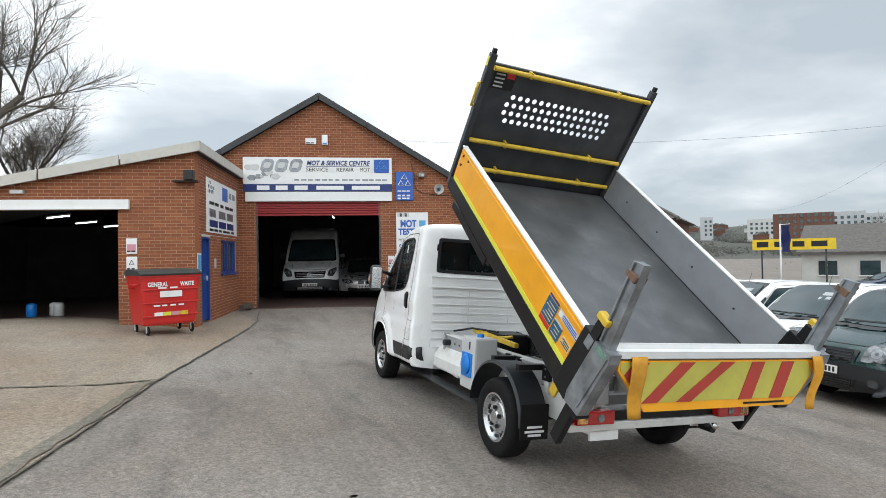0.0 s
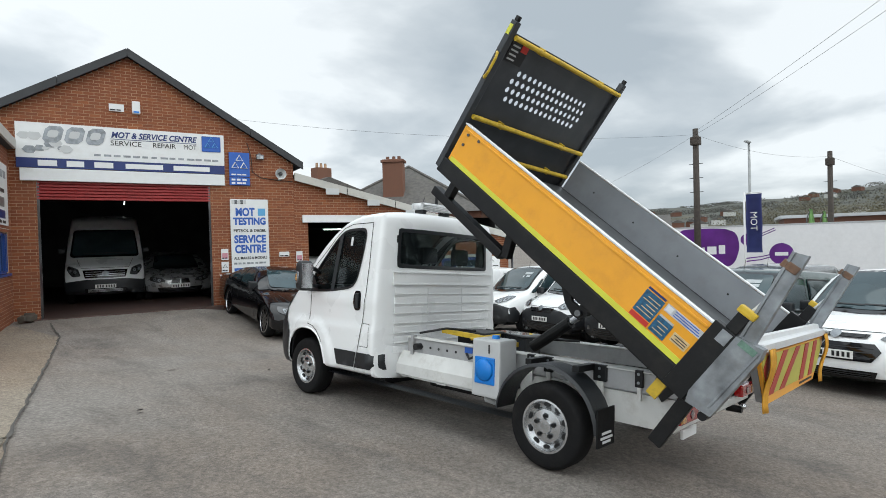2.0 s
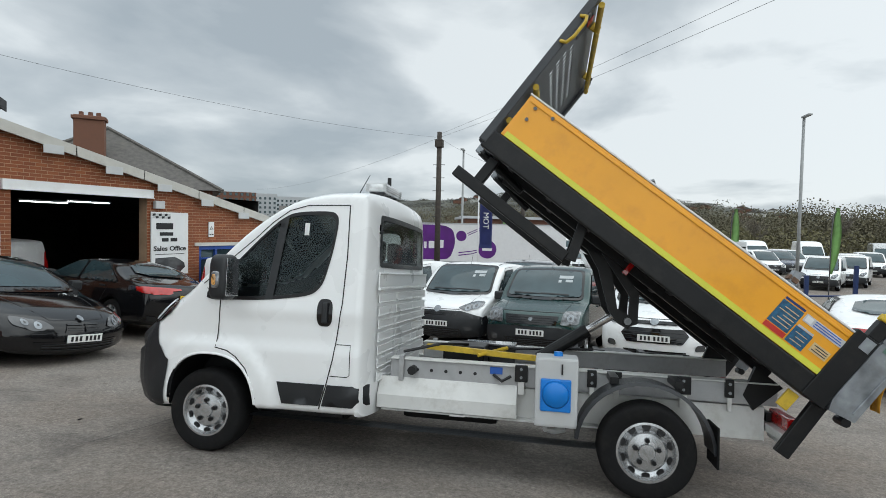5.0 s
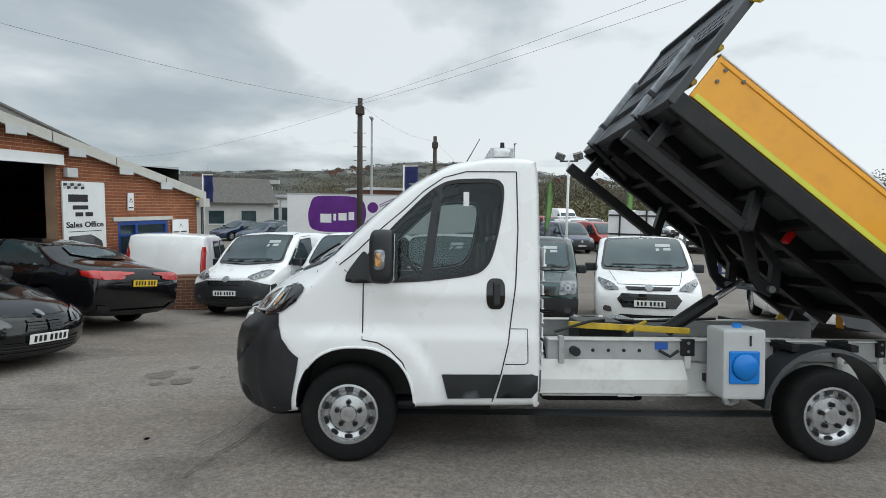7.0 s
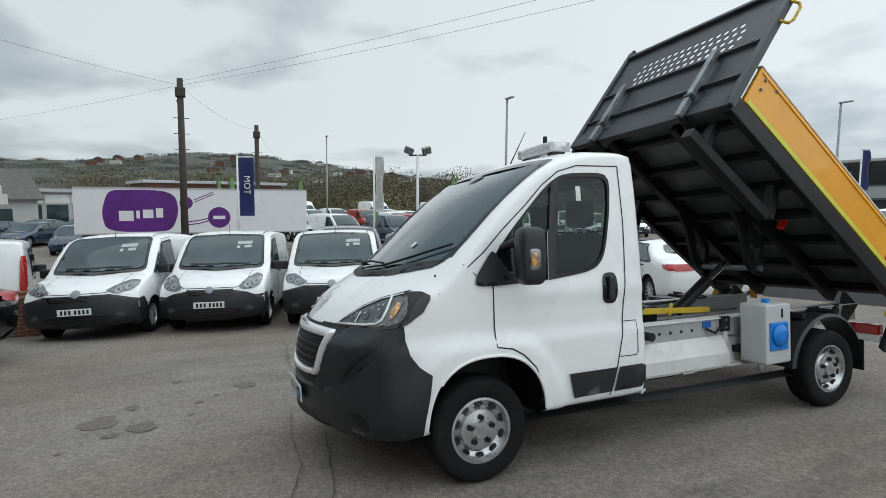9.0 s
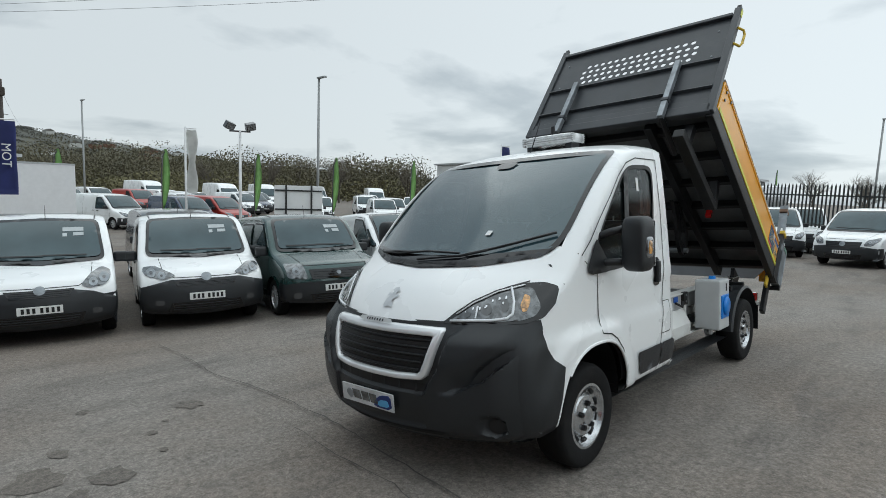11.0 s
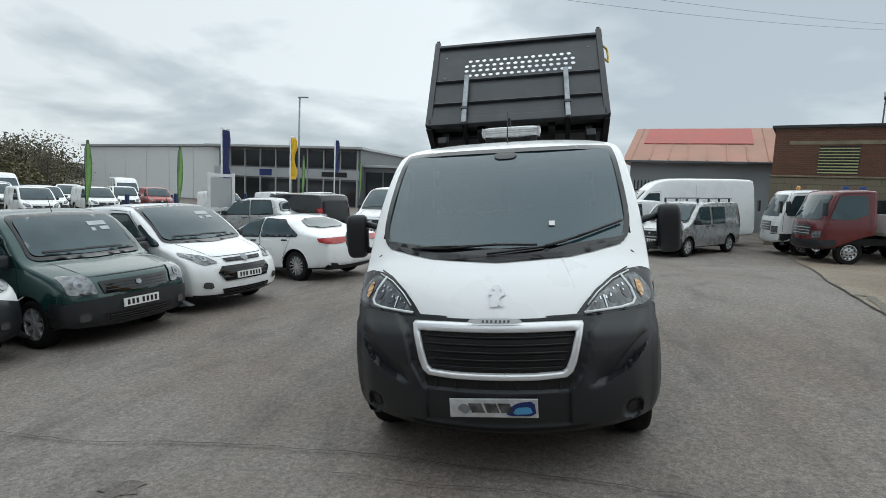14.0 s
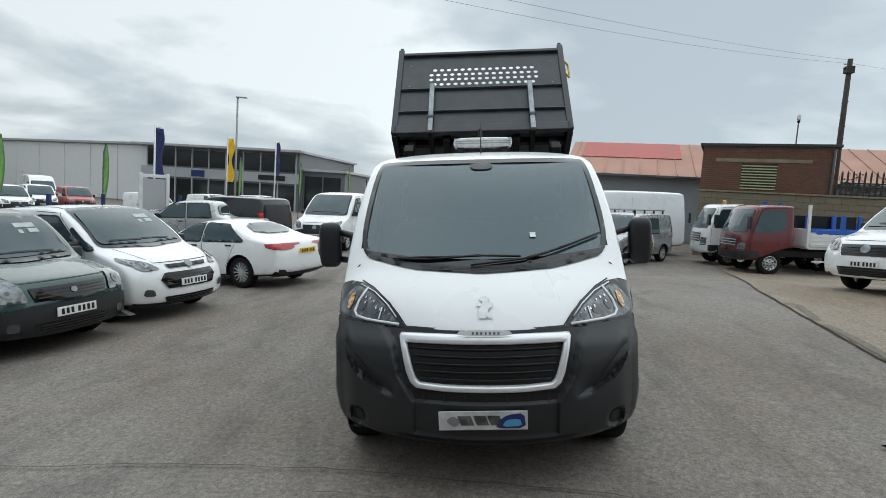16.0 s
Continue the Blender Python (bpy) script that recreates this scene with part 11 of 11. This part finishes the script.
tA = bare_tree(-18.0, 40.5, 32, 3, z=1.0, spread=0.62)
tB = bare_tree(-22.0, 38.0, 16, 8, z=2.0)
copy_thing(tA, Matrix.Translation((-31, 46, 2)) @ pose(0, 0, 0, 0, 0, 70))
copy_thing(tB, Matrix.Translation((-18, 52, 2)) @ pose(0, 0, 0, 0, 0, 120))
tC = bare_tree(51.4, 26.1, 7.5, 5, z=FAR_Z, levels=4)
for x, y, a, k in ((57, 23, 80, 1.0), (75, -36, 20, 1.1), (70, -45, 60, 1.2), (80, -28, 140, 1.0), (62, -52, 200, 1.0), (90, -50, 20, 1.3), (20, -125, 50, 1.5), (12, -128, 150, 1.4), (3, -70, 90, 0.9), (6, -74, 30, 1.0), (-1, -66, 210, 0.9)):
    o = copy_thing(tC, Matrix.Translation((x, y, FAR_Z)) @ pose(0, 0, 0, 0, 0, a))
    o.scale = (k, k, k)


def leafy_mass(name, spots, seed, material, label, n_leaf=70, size=0.5):
    """Far woods: many small leaf-like flakes in uneven clumps."""
    rnd = random.Random(seed)
    verts, faces = [], []
    for x, y, z, r, h in spots:
        for _ in range(n_leaf):
            u, v, w = rnd.gauss(0, 0.42), rnd.gauss(0, 0.42), rnd.uniform(0, 1)
            c = Vector((x + u * r, y + v * r, z + h * w * (1 - 0.35 * (u * u + v * v))))
            a = Vector((rnd.uniform(-1, 1), rnd.uniform(-1, 1), rnd.uniform(-1, 1))).normalized()
            b = a.orthogonal().normalized()
            s = size * rnd.uniform(0.5, 1.3)
            n = len(verts)
            verts += [c + a * s, c + b * s * 0.7, c - a * s, c - b * s * 0.7]
            faces += [(n, n + 1, n + 2, n + 3)]
    me = bpy.data.meshes.new(name)
    me.from_pydata(verts, [], faces)
    me.materials.append(material)
    return tagged(new(name, me), label, "woods", kind="stuff")


ELEV = [(-75, 0.9), (-50, 0.9), (-35, 1.2), (-25, 1.8), (-18, 2.5), (-10, 3.5), (-4, 4.2), (2, 4.2), (10, 3.2), (20, 2.8), (32, 2.5), (45, 2.4), (60, 2.0), (90, 1.5)]


def crest(az):
    for (a0, e0), (a1, e1) in zip(ELEV, ELEV[1:]):
        if a0 <= az <= a1:
            return e0 + (e1 - e0) * (az - a0) / (a1 - a0)
    return 0.8


bm = bmesh.new()
rows = []
for i in range(111):
    az = -75 + 1.5 * i
    ln = []
    for j in range(15):
        r = 190 + 45 * j
        hgt = math.tan(radians(crest(az))) * 760 * smooth01(200, 780, r) + 3.0 * noise.noise((az * 0.25, r * 0.012, 3)) * (j > 1) - 1.4
        ln.append(bm.verts.new((r * math.cos(radians(az)), r * math.sin(radians(az)), hgt)))
    rows.append(ln)
for r0, r1 in zip(rows, rows[1:]):
    for k in range(14):
        bm.faces.new((r0[k], r0[k + 1], r1[k + 1], r1[k]))
bmesh.ops.recalc_face_normals(bm, faces=bm.faces[:])
tagged(part("hillside", bm, M["hill"], smooth=True), "distant wooded hillside with houses", "hill", kind="structure")
rnd = random.Random(11)
spots = []
for _ in range(620):
    az = rnd.uniform(-70, 70)
    r = rnd.uniform(230, 800)
    z = math.tan(radians(crest(az))) * 760 * smooth01(200, 780, r) - 2
    spots.append((r * math.cos(radians(az)), r * math.sin(radians(az)), z - 1.5, rnd.uniform(8, 22), rnd.uniform(3, 6)))
leafy_mass("hill_woods", spots, 12, M["hill"], "dark bare woods over the far hillside", 400, 0.62)
spots = []
for _ in range(230):
    az = rnd.uniform(-42, 14)
    r = rnd.uniform(95, 160)
    spots.append((r * math.cos(radians(az)), r * math.sin(radians(az)), FAR_Z, rnd.uniform(5, 9), rnd.uniform(6.0, 10.0)))
leafy_mass("tree_belt", spots, 13, M["olive_wood"], "belt of bare trees behind the van dealer", 680, 0.18)
spots = []
for _ in range(60):
    az = rnd.uniform(-40, 30)
    r = rnd.uniform(80, 120)
    spots.append((r * math.cos(radians(az)), r * math.sin(radians(az)), FAR_Z, rnd.uniform(4, 7), rnd.uniform(2.5, 4.5)))
leafy_mass("spring_shrubs", spots, 14, M["shrub"], "olive-green scrub in early leaf", 320, 0.24)
leafy_mass("bank_scrub", [(-15.3 - 0.9 * k, -17.0 + 0.35 * k - rnd.uniform(0, 1), 1.6, 1.4, 2.5) for k in range(9)], 15, M["twig"], "thin scrub on the bank beyond the wall", 260, 0.06)
# houses dotted on the hill
house_m = bmesh.new()
box(house_m, -5, 5, -4, 4, 0, 5)
me_h = bpy.data.meshes.new("far_house_wall")
house_m.to_mesh(me_h)
house_m.free()
me_h.materials.append(M["dark_brick_joined"])
me_w = me_h.copy()
me_w.materials[0] = M["render_wall"]
roof_m = prism(bmesh.new(), [(-5.5, 5), (0, 8), (5.5, 5)], 1, -4.4, 4.4)
me_r = bpy.data.meshes.new("far_house_roof")
roof_m.to_mesh(me_r)
roof_m.free()
me_r.materials.append(M["slate"])
for k in range(80):
    az, r = rnd.uniform(-22, 55), rnd.uniform(300, 590)
    z = math.tan(radians(crest(az))) * 760 * smooth01(200, 780, r) + 1.0
    t = thing("far_house", Matrix.Translation((r * math.cos(radians(az)), r * math.sin(radians(az)), z)) @ pose(0, 0, 0, 0, 0, az + 90 + rnd.uniform(-30, 30)) @ Matrix.Diagonal((0.7, 0.7, 0.6, 1)), "small far house on the hillside", "house", "houses on the hillside")
    for nm, me in (("wall", me_w if k % 3 == 0 else me_h), ("roof", me_r)):
        o = new(nm, me)
        o.parent = t
for az, r, w, h, mt_ in ((33.2, 330, 26, 13, "brick"), (30.5, 380, 22, 12, "clad_grey"), (27.5, 420, 40, 9, "clad_grey"), (36.5, 420, 16, 9, "render_wall"), (41, 420, 8, 12, "clad_grey")):
    z = math.tan(radians(crest(az))) * 760 * smooth01(200, 780, r) + 3
    t = thing("apartment_block", Matrix.Translation((r * math.cos(radians(az)), r * math.sin(radians(az)), z)) @ pose(0, 0, 0, 0, 0, az + 90), "far apartment block on the skyline", "building")
    part("wall", box(bmesh.new(), -w / 2, w / 2, -5, 5, -6, h, 0), M[mt_] if mt_ != "brick" else M["dark_brick_joined"], t)
    for i in range(int(w / 3)):
        for j in range(int((h + 2) / 3)):
            part("window", box(bmesh.new(), -w / 2 + 0.8 + 3 * i, -w / 2 + 2.2 + 3 * i, 5.0, 5.15, -1 + 3 * j, 0.6 + 3 * j, 0), M["car_glass"], t)


# ---- bricks of the workshop corner that the camera passes nearest ----
brick_mesh = {}
for wall_, place, cells in PICKED:
    o0 = Vector(place(0, 0, 0))
    us = Vector(place(1, 0, 0)) - o0
    uo = Vector(place(0, 0, 1)) - o0
    turn = Matrix((us, -uo, Vector((0, 0, 1)))).transposed().to_4x4()
    rnd = random.Random(77)
    for s0, s1, z0, z1 in cells:
        key = round(s1 - s0, 3)
        if key not in brick_mesh:
            w, h = key / 2, BR_H / 2
            vs = [(-w, 0.004, -h), (w, 0.004, -h), (w, 0.004, h), (-w, 0.004, h), (-w + 0.003, -0.007, -h + 0.003), (w - 0.003, -0.007, -h + 0.003), (w - 0.003, -0.007, h - 0.003), (-w + 0.003, -0.007, h - 0.003)]
            me = bpy.data.meshes.new("brick")
            me.from_pydata(vs, [], [(4, 5, 6, 7), (0, 1, 5, 4), (1, 2, 6, 5), (2, 3, 7, 6), (3, 0, 4, 7)])
            me.materials.append(M["brick"])
            brick_mesh[key] = me
        o = new("brick", brick_mesh[key])
        o.parent = wall_
        o.matrix_basis = Matrix.Translation(Vector(place((s0 + s1) / 2, (z0 + z1) / 2, rnd.uniform(-0.002, 0.002)))) @ turn
